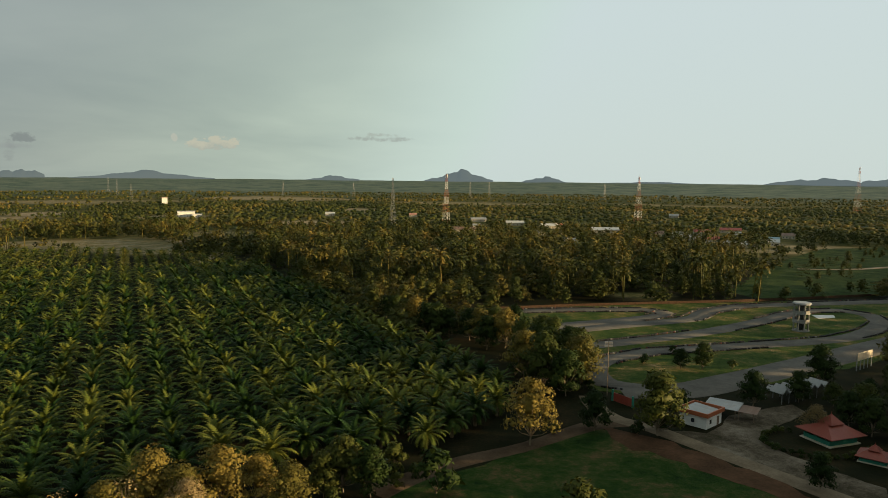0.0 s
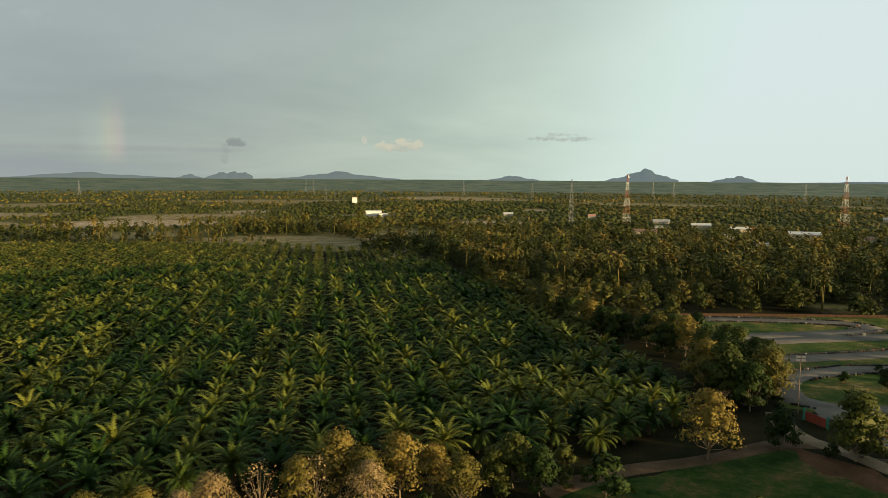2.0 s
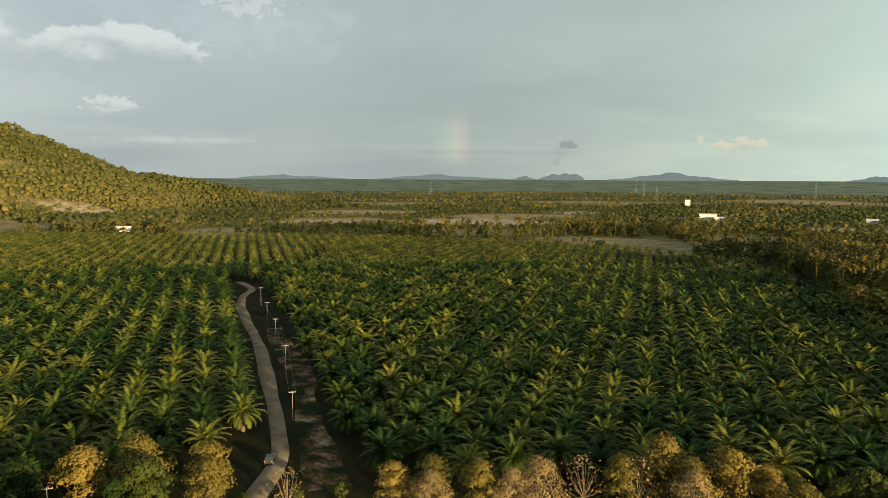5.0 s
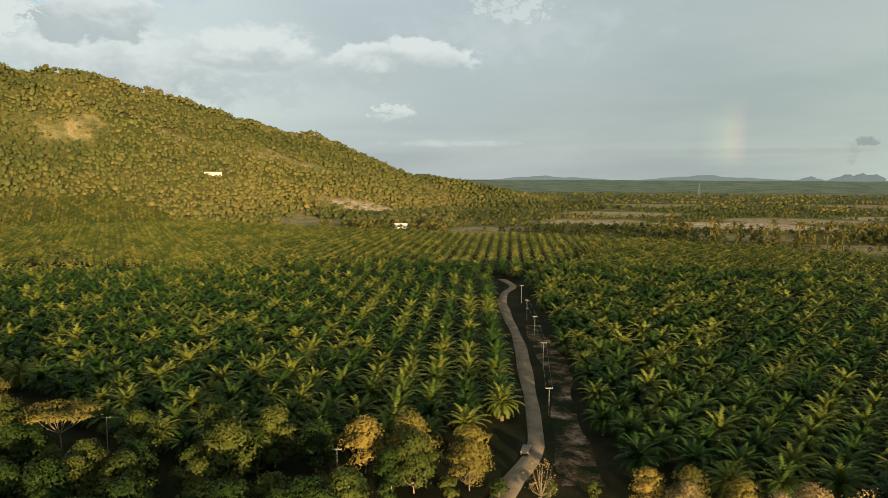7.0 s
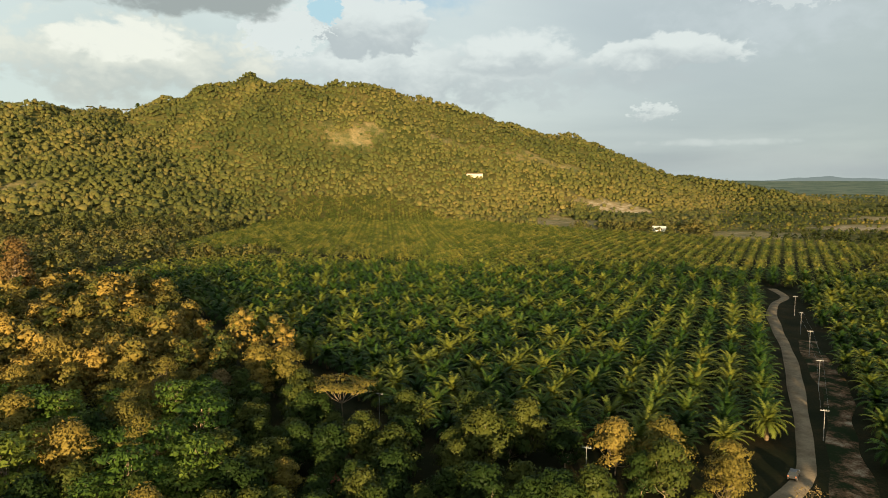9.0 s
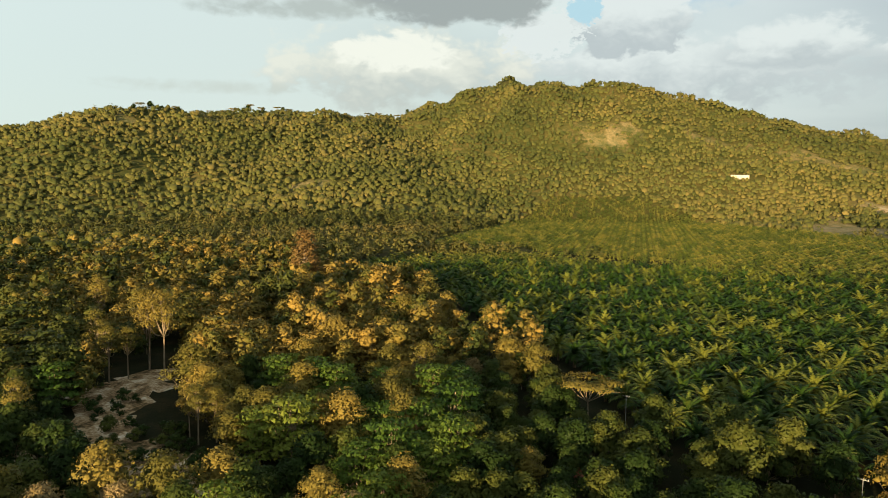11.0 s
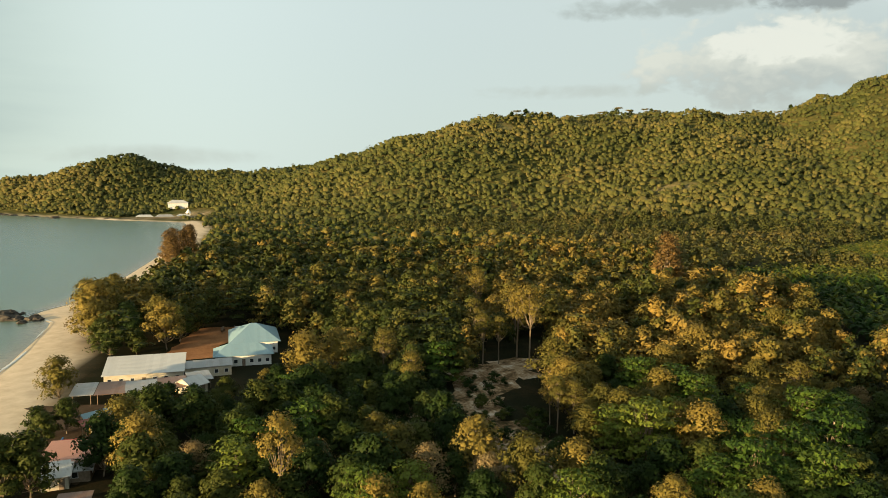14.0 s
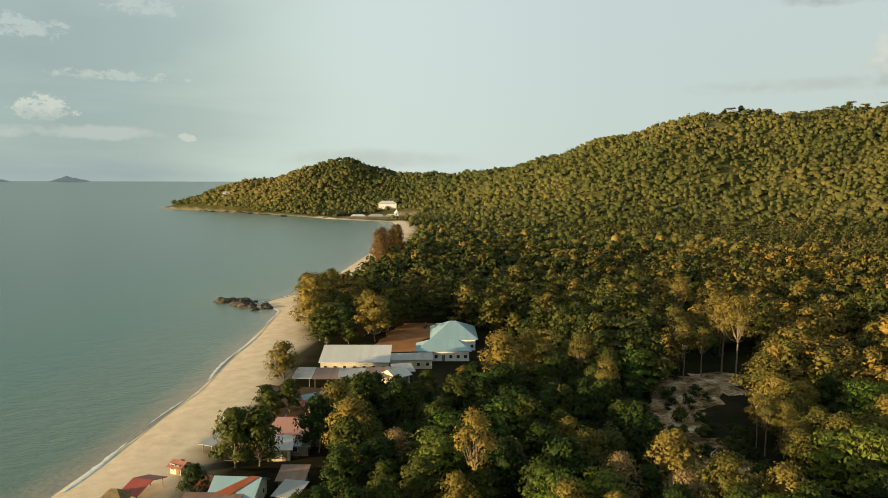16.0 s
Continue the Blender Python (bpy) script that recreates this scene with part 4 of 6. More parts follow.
        v, f, nv = leaf_cards(rnd, at_, unit(facing) + 0.45 * unit(at_ - np.array([0, 0, tall * (0.45 + 0.4 * trunk_share)])), size)
        V.append(v)
        F.append(f + count)
        N.append(nv)
        count += len(v)
        if core:
            v, f, nv = crown_core(rnd, c, rad * core, fine)
            V.append(v)
            F.append(f + count)
            N.append(nv)
            count += len(v)
    return limbs, np.concatenate(V), np.concatenate(F), np.concatenate(N)


def make_tree(name, shape, leaf, bark, label, category="tree", group="", m=Matrix()):
    """A tree: an empty at its foot with trunk and crown."""
    limbs, V, F, N = shape
    root = thing(name, m, label, category, group)
    part("trunk", limb_mesh(limbs, 4), bark, root)
    part_of("crown", mesh_data("crown", V, F, leaf, None, N), root)
    return root


def at(x, y, turn=0.0, size=1.0, sink=0.0):
    return Matrix.Translation((x, y, float(height(x, y)) - sink)) @ Matrix.Rotation(turn, 4, "Z") @ Matrix.Diagonal((size, size, size, 1))


def place_copy(ob, x, y, turn, size, sink=0.0):
    c = copy_thing(ob, Matrix.Translation((x, y, float(height(x, y)) - sink)) @ Matrix.Rotation(turn, 4, "Z"))
    c.scale = (size, size, size)
    return c


def crowd(name, shapes, x, y, z, size, mat, label, category, seed=0, tint=None, level=0.0):
    """Many plants joined in one mesh, for those too many to count."""
    r = np.random.RandomState(seed)
    pick = r.randint(0, len(shapes), len(x))
    turn = r.uniform(0, 6.283, len(x))
    tint = r.uniform(0, 1, len(x)) if tint is None else tint
    allV, allF, allT, allN, base = [], [], [], [], 0
    for k, (V, F, *N) in enumerate(shapes):
        w = pick == k
        if not w.any():
            continue
        c, s = np.cos(turn[w])[:, None], np.sin(turn[w])[:, None]
        g = size[w][:, None]
        P = np.stack([(V[:, 0] * c - V[:, 1] * s) * g + x[w][:, None], (V[:, 0] * s + V[:, 1] * c) * g + y[w][:, None], V[:, 2] * g + z[w][:, None]], -1)
        n = len(P)
        allV.append(P.reshape(-1, 3))
        allF.append((F[None] + (np.arange(n) * len(V))[:, None, None] + base).reshape(-1, 3))
        allT.append(np.repeat(tint[w], len(V)))
        if N:
            N = N[0]
            turned_N = np.stack([N[:, 0] * c - N[:, 1] * s, N[:, 0] * s + N[:, 1] * c, np.broadcast_to(N[:, 2], (n, len(N)))], -1)
            if level:
                wx_, wy_ = x[w], y[w]
                fall = np.stack([height(wx_ - 20, wy_) - height(wx_ + 20, wy_), height(wx_, wy_ - 20) - height(wx_, wy_ + 20), np.full(n, 40.0)], -1)
                turned_N = turned_N * (1 - level) + unit(fall)[:, None] * level
            allN.append(turned_N.reshape(-1, 3))
        base += n * len(V)
    me = mesh_data(name, np.concatenate(allV), np.concatenate(allF), mat, np.concatenate(allT), np.concatenate(allN) if allN else None)
    return tagged(new(name, me), label, category, kind="stuff")


def tri_grid(poly, yaw, gap, seed, shake=0.5):
    """Planting points in a triangular pattern with rows along yaw."""
    r = np.random.RandomState(seed)
    xs, ys = [p[0] for p in poly], [p[1] for p in poly]
    cx, cy, R = (min(xs) + max(xs)) / 2, (min(ys) + max(ys)) / 2, math.hypot(max(xs) - min(xs), max(ys) - min(ys)) / 2
    i, j = np.meshgrid(np.arange(-int(R / gap) - 1, int(R / gap) + 2), np.arange(-int(R / gap * 1.2) - 1, int(R / gap * 1.2) + 2))
    u, v = (i + 0.5 * (j % 2)).ravel() * gap, (j * gap * 0.866).ravel()
    a = radians(yaw)
    x, y = cx - u * math.sin(a) + v * math.cos(a), cy + u * math.cos(a) + v * math.sin(a)
    x, y = x + r.uniform(-shake, shake, x.shape), y + r.uniform(-shake, shake, y.shape)
    k = inside(x, y, poly)
    return x[k], y[k]


def loose(poly, gap, seed):
    """Scattered points about gap apart."""
    x, y = tri_grid(poly, 17, gap, seed, gap * 0.42)
    return x, y


# the oil palm plantation: two blocks along the lane and one beyond the cross track
BLOCK_RIGHT = [(-86, 84), (-40, 118), (-6, 136), (8, 153), (17, 164), (13, 186), (-6, 223), (-34, 278), (-89, 387), (-138, 472), (-177, 488), (-234, 500), (-278, 502), (-375, 468), (-430, 400), (-300, 215), (-225, 168), (-150, 122), (-108, 92)]
BLOCK_LEFT = [(-116, 62), (-122, 50), (-128, 30), (-142, 8), (-198, -9), (-237, -35), (-339, -77), (-398, -140), (-470, -130), (-500, -30), (-444, 58), (-398, 106), (-316, 202), (-290, 188), (-212, 138), (-128, 84)]
BLOCK_FAR = [(-312, 216), (-345, 178), (-395, 122), (-441, 74), (-503, -10), (-512, -120), (-620, -118), (-760, -92), (-960, -40), (-965, 79), (-900, 130), (-786, 215), (-700, 262), (-633, 300), (-548, 376), (-467, 440), (-380, 466), (-436, 400)]
px, py = [], []
for poly, yaw, seed in ((BLOCK_RIGHT, 24, 1), (BLOCK_LEFT, 58, 2), (BLOCK_FAR, 55, 3)):
    x, y = tri_grid(poly, yaw, 8.9, seed, 0.4)
    px.append(x)
    py.append(y)
px, py = np.concatenate(px), np.concatenate(py)
clear = (line_distance(px, py, ROAD)[0] > 4.4) & (line_distance(px, py, STRIP)[0] > 4.2) & (line_distance(px, py, CROSS)[0] > 7.0)
clear &= np.random.RandomState(5).uniform(size=len(px)) > 0.02
px, py = px[clear], py[clear]
away = np.hypot(px + 5, py)
order = np.argsort(away)
px, py, away = px[order], py[order], away[order]
psize = np.random.RandomState(7).uniform(0.84, 1.06, len(px))
trunks = []
for k in range(5):
    bm = bmesh.new()
    rnd = random.Random(40 + k)
    add_tube(bm, (0, 0, -0.2), (0, 0, 4.0), 0.42, 0.36, 8)
    for j in range(26):
        a, z = j * 2.4, 0.5 + 3.4 * j / 26
        add_tube(bm, (0.34 * math.cos(a), 0.34 * math.sin(a), z), (0.62 * math.cos(a), 0.62 * math.sin(a), z + 0.28), 0.09, 0.04, 3)
    root = thing("oil_palm", Matrix.Translation((0, 0, -60)), "mature oil palm with arching dark green fronds", "palm", "oil palms in rows")
    part("trunk", bm, M_palm_bark, root, "rough trunk with old leaf bases")
    crown = part_of("crown", mesh_data("crown", *palm_crown(60 + k, 42, 5.7, 10, 0.85, -0.2, 0.4, False), M_palm), root)
    crown.location = (0, 0, 3.9)
    trunks.append(root)
NEAR_PALMS = 300
for i in range(NEAR_PALMS):
    src = trunks[i % 5]
    if i < 5:
        src.matrix_world = Matrix.Translation((px[i], py[i], 0)) @ Matrix.Rotation(i * 1.3, 4, "Z") @ Matrix.Diagonal((psize[i],) * 3 + (1,))
    else:
        place_copy(src, px[i], py[i], i * 1.7, psize[i])
mid = (np.arange(len(px)) >= NEAR_PALMS) & (away < 420)
far = away >= 420
shapes_mid = [palm_crown(80 + k, 24, 5.5, 5, 1.1, -0.15, 0.4, False) for k in range(5)]
shapes_far = [rough_palm(90 + k, 16, 4.2, 1.1, 2) for k in range(4)]
crowd("oil_palm_rows", shapes_mid, px[mid], py[mid], height(px[mid], py[mid]) + 3.9 * psize[mid], psize[mid], M_palm_far, "rows of mature oil palms covering the plantation", "palms", 11)
crowd("distant_oil_palm_rows", shapes_far, px[far], py[far], height(px[far], py[far]) + 2.8, psize[far] * 0.95, M_palm_sunlit, "distant rows of oil palms, sunlight put into their lighter leaves", "palms", 12)

# ---- trees ----
PROTO = {}


def proto(key, name, label, leaf, bark, tall, spread, lobes, leaves, size, trunk=0.35, style="round", seeds=(1, 2), group=""):
    """Prototypes of a kind of tree, used for the first tree of that kind and copied for the others."""
    out = []
    for s in seeds:
        out.append([make_tree(name, tree_shape(s + 100 * len(PROTO), tall, spread, lobes, leaves, size, trunk, style, {"green": 0.55, "gold": 0.4, "rust": 0.5, "bush": 0.6}.get(key, 0), False), leaf, bark, label, "tree", group, Matrix.Translation((0, 0, -90))), tall, False])
    PROTO[key] = out


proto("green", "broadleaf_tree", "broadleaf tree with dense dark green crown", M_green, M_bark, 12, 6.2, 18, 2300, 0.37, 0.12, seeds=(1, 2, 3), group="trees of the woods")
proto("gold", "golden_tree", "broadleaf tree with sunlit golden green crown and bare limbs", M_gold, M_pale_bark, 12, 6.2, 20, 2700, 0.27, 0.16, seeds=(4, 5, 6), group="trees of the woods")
proto("tier", "tiered_tree", "tree with fresh green leaves in flat tiers", M_tier, M_bark, 13, 6.6, 20, 2600, 0.42, 0.14, "tiers", (7, 8), group="trees of the woods")
proto("tall", "tall_tree", "tall slim tree with pale trunks and high crown", M_gold, M_pale_bark, 21, 5.4, 15, 2200, 0.29, 0.45, "round", (9, 10), group="trees of the woods")
proto("rust", "casuarina_tree", "tall feathery casuarina with rusty brown needles", M_rust, M_bark, 24, 8.0, 30, 3600, 0.46, 0.10, "cone", (11, 12), group="casuarina trees")
proto("umbrella", "umbrella_tree", "flat-topped tree with spreading branches", M_gold, M_bark, 11, 7.0, 14, 1900, 0.30, 0.52, "umbrella", (13,))
proto("dry", "dry_tree", "dry bushy tree with fan of pale tan twigs", M_dry, M_pale_bark, 10, 5.4, 18, 3400, 0.20, 0.12, "round", (14, 15), group="dry trees")
proto("bare", "bare_tree", "nearly leafless tree with pale bare branches", M_dry, M_pale_bark, 9, 5.2, 22, 260, 0.22, 0.16, "round", (16,))
proto("bush", "shrub", "low dark green shrub", M_green, M_bark, 4, 2.8, 7, 420, 0.32, 0.08, seeds=(17, 18), group="shrubs")
TREES = np.random.RandomState(77)
PLACED = []


def tree(key, x, y, tall):
    """Stands a tree of that kind and height at a place."""
    item = PROTO[key][len(PLACED) % len(PROTO[key])]
    src, base, used = item
    size, turn = tall / base, TREES.uniform(0, 6.28)
    PLACED.append((x, y, tall))
    if not used:
        item[2] = True
        src.matrix_world = at(x, y, turn, size, 0.1)
        return src
    return place_copy(src, x, y, turn, size, 0.1)


# row of half-dry trees in front of the plantation
for x, y, h in ((-74, 82, 9), (-67, 86, 9), (-45, 108, 12), (-35, 111, 11.5), (-24, 110, 9.5), (-40, 107, 10), (-79, 78, 8), (-50, 103, 9), (-30, 114, 9)):
    tree("gold", x, y, h)
for x, y, h in ((-59, 91, 10), (-62, 88, 8), (-72, 79, 8), (-38, 104, 9)):
    tree("dry", x, y, h)
tree("bare", -55, 99, 9)
tree("bare", -47, 103, 9.5)
for x, y, h in ((-17, 120, 10), (-12, 118, 9), (-20, 118, 8)):
    tree("green", x, y, h)
for x, y, h in ((-1, 120, 8), (-9, 130, 5), (-91, 65, 8)):
    tree("bare" if x < -50 else "bush", x, y, h)
# beside the dirt road and the kart circuit
for x, y, h in ((18, 143, 14), (26, 183, 15), (22, 190, 14), (31, 177, 12), (36, 184, 14), (33, 214, 13), (20, 228, 13), (28, 206, 13), (12, 234, 12), (-2, 244, 12), (-10, 256, 12), (-18, 264, 11), (-26, 284, 12)):
    tree("gold" if len(PLACED) % 2 else "green", x, y, h)
for x, y, h in ((38, 198, 13), (46, 149.5, 14), (33, 152, 9), (75, 170, 9), (75, 204, 8), (69, 205, 6), (101, 189, 11), (88, 174, 8), (95, 171, 6), (106, 175, 6), (91, 157, 8), (110, 168, 10), (120, 188, 7), (17, 236, 12), (9, 239, 11), (24, 240, 12), (2, 243, 10), (31, 222, 12), (24, 214, 12), (14, 226, 11), (37, 206, 12), (30, 200, 13), (36, 192, 13), (-6, 250, 11), (-14, 258, 11), (-22, 270, 10)):
    tree("green", x, y, h)
# right-edge belt, mostly out of view, added to shade field and yard
for x, y, h in ((92, 150, 9), (98, 146, 10), (104, 152, 11), (96, 160, 9), (112, 160, 11), (118, 172, 12), (126, 182, 11), (104, 138, 11), (92, 132, 9), (98, 124, 11), (90, 116, 10), (108, 126, 12), (120, 145, 12), (130, 165, 12), (140, 186, 11), (100, 108, 12), (92, 98, 11), (84, 110, 8), (112, 112, 13), (125, 128, 13), (138, 150, 13), (150, 176, 12), (88, 88, 13), (100, 80, 13), (110, 92, 13)):
    tree("green", x, y, h)
for x, y, h in ((58, 170, 4), (22, 110, 7), (38, 190, 4), (72, 222, 3), (60, 210, 3), (84, 205, 3)):
    tree("bush", x, y, h)
for x, y, h in ((80, 150, 7), (67, 123, 7)):
    tree("dry" if y > 140 else "green", x, y, h)
# below the lane
for x, y, h in ((-101, 57, 9), (-181, -25, 13)):
    tree("gold", x, y, h)
for x, y, h in ((-105, 48, 11), (-108, 45, 8), (-121, 20, 13), (-105, 30, 7), (-126, 26, 9), (-116, 14, 9)):
    tree("green", x, y, h)
for x, y, h in ((-112, 51, 12), (-105, 60, 10), (-117, 44, 11)):
    tree("gold", x, y, h)
for x, y, h in ((-128, 30, 12), (-135, 21, 12), (-141, 8, 11), (-122, 36, 10)):
    tree("green", x, y, h)
tree("umbrella", -150, -5, 11.5)
# landmark trees of the wood
for x, y, h in ((-330, -139, 28), (-236, -418, 19), (-246, -424, 21), (-256, -432, 22), (-266, -448, 22), (-276, -464, 21), (-229, -407, 15), (-246, -440, 20), (-262, -460, 20)):
    tree("rust", x, y, h)
for x, y, h in ((-104, -247, 21), (-113, -219, 16), (-110, -254, 20), (-118, -262, 19), (-100, -240, 15), (-118, -232, 16), (-121, -288, 16), (-128, -281, 17), (-124, -272, 18), (-132, -288, 15), (-128, -255, 16), (-136, -268, 15), (-66, -188, 12), (-111, -150, 16), (-121, -149, 15), (-58, -142, 13), (-55, -130, 13)):
    tree("gold", x, y, h)
for x, y, h in ((-172, -120, 24), (-176, -127, 21), (-162, -130, 16), (-166, -127, 15), (-125, -84, 13), (-127, -81, 12), (-127, -87, 12), (-192, -138, 21), (-224, -177, 20), (-216, -170, 19), (-172, -140, 18)):
    tree("tall", x, y, h)
for x, y, h in ((-118, -61, 14), (-133, -32, 14), (-232, -65, 15), (-112, -40, 13)):
    tree("tier", x, y, h)
for x, y, h in ((-82, -85, 10), (-87, -76, 9), (-73, -103, 9), (-151, -153, 11)):
    tree("dry", x, y, h)
for x, y, h in ((-227, -65, 16), (-150, -99, 15), (-183, -74, 16), (-115, -16, 8)):
    tree("gold", x, y, h)
for x, y, h in ((-122, -226, 13), (-98, -231, 11), (-106, -228, 12), (-110, -238, 14), (-97, -224, 8), (-104, -221, 8), (-39.5, -138.5, 12), (-35.5, -140.5, 12), (-70, -160, 8), (-63, -152, 9), (-81, -154, 8), (-92, -157, 7), (-102, -150, 9), (-68, -148, 12), (-55, -134, 11), (-53, -168, 7), (-58, -166, 8), (-52, -138, 12), (-52, -163, 7), (-25, -132, 6), (-76, -156, 9), (-75, -144, 9), (-78, -131, 9), (-93, -127, 10), (-45, -115, 10), (-60, -114, 8), (-58, -127, 9), (-79, -97, 10)):
    tree("green", x, y, h)

# ---- the wood between plantation, hill and beach ----
WOOD = [(-92, 36), (-120, 18), (-140, -4), (-198, -20), (-237, -47), (-339, -92), (-398, -165), (-500, -200), (-560, -420), (-520, -790), (-410, -665), (-258, -470), (-180, -372), (-132, -305), (-118, -260), (-100, -226), (-84, -200), (-60, -165), (-38, -132), (-22, -112), (-30, -80), (-60, -40), (-80, 0)]
CLEARING = [(-176, -134), (-178, -116), (-150, -100), (-128, -86), (-106, -66), (-94, -74), (-100, -92), (-116, -106), (-128, -118)]
SCHOOL = [(-60, -190), (-78, -158), (-112, -158), (-136, -160), (-152, -206), (-148, -232), (-118, -222), (-92, -214)]
HUTS = [(-10, -136), (-24, -104), (-40, -110), (-55, -131), (-70, -152), (-78, -172), (-62, -180), (-45, -165)]
wx, wy = loose(WOOD, 7.4, 31)
r = np.random.RandomState(32)
free = ~inside(wx, wy, CLEARING) & ~inside(wx, wy, SCHOOL) & ~inside(wx, wy, HUTS) & (shore_distance(wx, wy) > 14)
for x, y, h in PLACED:
    free &= np.hypot(wx - x, wy - y) > 0.36 * h
# unseen near trees: dropped to let sun in, kept at y > -40 as shade
free &= (np.hypot(wx - 8, wy + 9) > 104) | (wy > -40)
free &= (wy > -330) | (wy < -700) | (shore_distance(wx, wy) > 27)
wx, wy = wx[free], wy[free]
away = np.hypot(wx - 8, wy + 9)
order = np.argsort(away)
wx, wy, away = wx[order], wy[order], away[order]
NEAR_TREES = 270
LOW = [(-70, -168), (-72, -142), (-100, -138), (-124, -148), (-150, -172), (-154, -200), (-138, -184)]
for x, y in zip(wx[:NEAR_TREES], wy[:NEAR_TREES]):
    g = r.uniform()
    # only dark green here: the shaded corner put into the leaf choice
    if x > -165 and y > -30:
        tree("green" if g < 0.85 else "bush", x, y, r.uniform(7, 11) if g < 0.85 else 4)
        continue
    if inside(np.array([x]), np.array([y]), LOW)[0]:
        tree("green" if g < 0.8 else "gold", x, y, r.uniform(5, 7.5))
        continue
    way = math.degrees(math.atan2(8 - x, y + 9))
    # sunlit part of the wood put in as more golden trees, by bearing
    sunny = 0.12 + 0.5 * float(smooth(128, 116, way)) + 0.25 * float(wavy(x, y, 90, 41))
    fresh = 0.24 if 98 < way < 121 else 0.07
    if g < 0.07:
        tree("tall", x, y, r.uniform(15, 20))
    elif g < 0.07 + fresh:
        tree("tier", x, y, r.uniform(9, 13))
    elif g > 0.97:
        tree("dry", x, y, r.uniform(7, 9))
    elif g > 0.90:
        tree("bush", x, y, r.uniform(3, 5))
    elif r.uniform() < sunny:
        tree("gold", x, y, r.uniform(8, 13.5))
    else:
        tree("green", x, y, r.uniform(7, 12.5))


def lumps(seed, tall, spread, lobes, cards, size, trunk=0.3, style="round", core=0.66):
    _, V, F, N = tree_shape(seed, tall, spread, lobes, cards, size, trunk, style, core, False)
    return V, F, N


def dome(seed, tall, spread, cards, size):
    """A single rounded crown for slopes far off: an uneven solid with bunches of leaves over it."""
    rnd = np.random.RandomState(seed)
    mid, rad = np.array([0, 0, tall * 0.5]), np.array([spread * rnd.uniform(0.8, 1.15), spread * rnd.uniform(0.8, 1.15), tall * rnd.uniform(0.28, 0.4)])
    v, f, nv = crown_core(rnd, mid, rad * 0.92, True)
    v = mid + (v - mid) * rnd.uniform(0.7, 1.25, (len(v), 1))
    d = unit(rnd.normal(size=(cards, 3)) + np.array([0, 0, 0.5]))
    v2, f2, n2 = leaf_cards(rnd, mid + d * rad * rnd.uniform(0.85, 1.1, (cards, 1)), d, size, 0.6)
    return np.concatenate([v, v2]), np.concatenate([f, f2 + len(v)]), np.concatenate([nv, n2])


mid_shapes = [lumps(200, 11, 5.6, 13, 480, 0.47, 0.12, core=0.55), lumps(201, 12, 5.2, 12, 470, 0.47, 0.12, core=0.55), lumps(202, 13, 5.0, 11, 440, 0.47, 0.18, core=0.55), lumps(203, 10, 6.0, 13, 490, 0.48, 0.10, core=0.55), lumps(204, 14, 4.4, 12, 420, 0.46, 0.2, "cone"), lumps(205, 15, 5.0, 12, 440, 0.46, 0.42, core=0.55), lumps(206, 12, 6.0, 12, 460, 0.47, 0.25, "tiers")]
slope_shapes = [lumps(230 + k, 10.5, 5.4, 6, 66, 1.05, 0.15, core=0.62) for k in range(8)]
far_shapes = [dome(210 + k, 5.5 + 1.4 * (k % 4), 2.3 + 0.5 * (k % 5), 9, 0.95) for k in range(20)]
scrub_shapes = [lumps(240 + k, 9, 6.5, 1, 3, 1.8, 0.1, core=0.9) for k in range(6)]
faint_shapes = [dome(220 + k, 8 + k % 3, 4.6, 4, 1.5) for k in range(8)]
back, remote = away[NEAR_TREES:] > 310, away[NEAR_TREES:] > 520
mx, my = wx[NEAR_TREES:], wy[NEAR_TREES:]
grow = np.where(inside(mx, my, LOW), 0.55, 1.0) * r.uniform(0.7, 1.05, len(mx)) + r.uniform(0, 0.65, len(mx)) ** 2
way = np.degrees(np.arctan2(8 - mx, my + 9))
# the same lit side put into the leaf tone, plus random spread
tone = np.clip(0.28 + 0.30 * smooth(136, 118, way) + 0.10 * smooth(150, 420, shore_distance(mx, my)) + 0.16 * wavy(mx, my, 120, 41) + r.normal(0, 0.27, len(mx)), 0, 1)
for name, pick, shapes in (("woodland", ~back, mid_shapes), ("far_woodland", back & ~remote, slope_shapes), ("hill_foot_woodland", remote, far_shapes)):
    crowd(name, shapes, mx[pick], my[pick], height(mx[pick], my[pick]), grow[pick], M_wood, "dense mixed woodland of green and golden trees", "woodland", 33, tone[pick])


# woodland added out of view to shade the grass field and yard
sx, sy = loose([(100, 62), (172, 60), (214, 176), (158, 186), (120, 150)], 8.0, 36)
crowd("roadside_woodland", mid_shapes, sx, sy, height(sx, sy), np.random.RandomState(37).uniform(0.9, 1.35, len(sx)), M_wood, "unseen tall dark woodland added to shade the circuit yard", "woodland", 38, np.full(len(sx), 0.25))


def wild(radius0, radius1, yaw0, yaw1, gap, seed):
    """Scattered points in a ring sector round the drone, on land."""
    q = np.random.RandomState(seed)
    n = int(abs(radians(yaw1 - yaw0)) / 2 * (radius1 ** 2 - radius0 ** 2) / gap ** 2)
    rad, a = np.sqrt(q.uniform(radius0 ** 2, radius1 ** 2, n)), np.radians(q.uniform(yaw0, yaw1, n))
    x, y = -rad * np.sin(a), rad * np.cos(a)
    ok = (shore_distance(x, y) > 22) & ~inside(x, y, WOOD) & ~inside(x, y, TRACK_GRASS)
    for poly in (BLOCK_RIGHT, BLOCK_LEFT, BLOCK_FAR, FIELD, YARD, TRACK_GRASS, MEADOW):
        ok &= ~inside(x, y, poly)
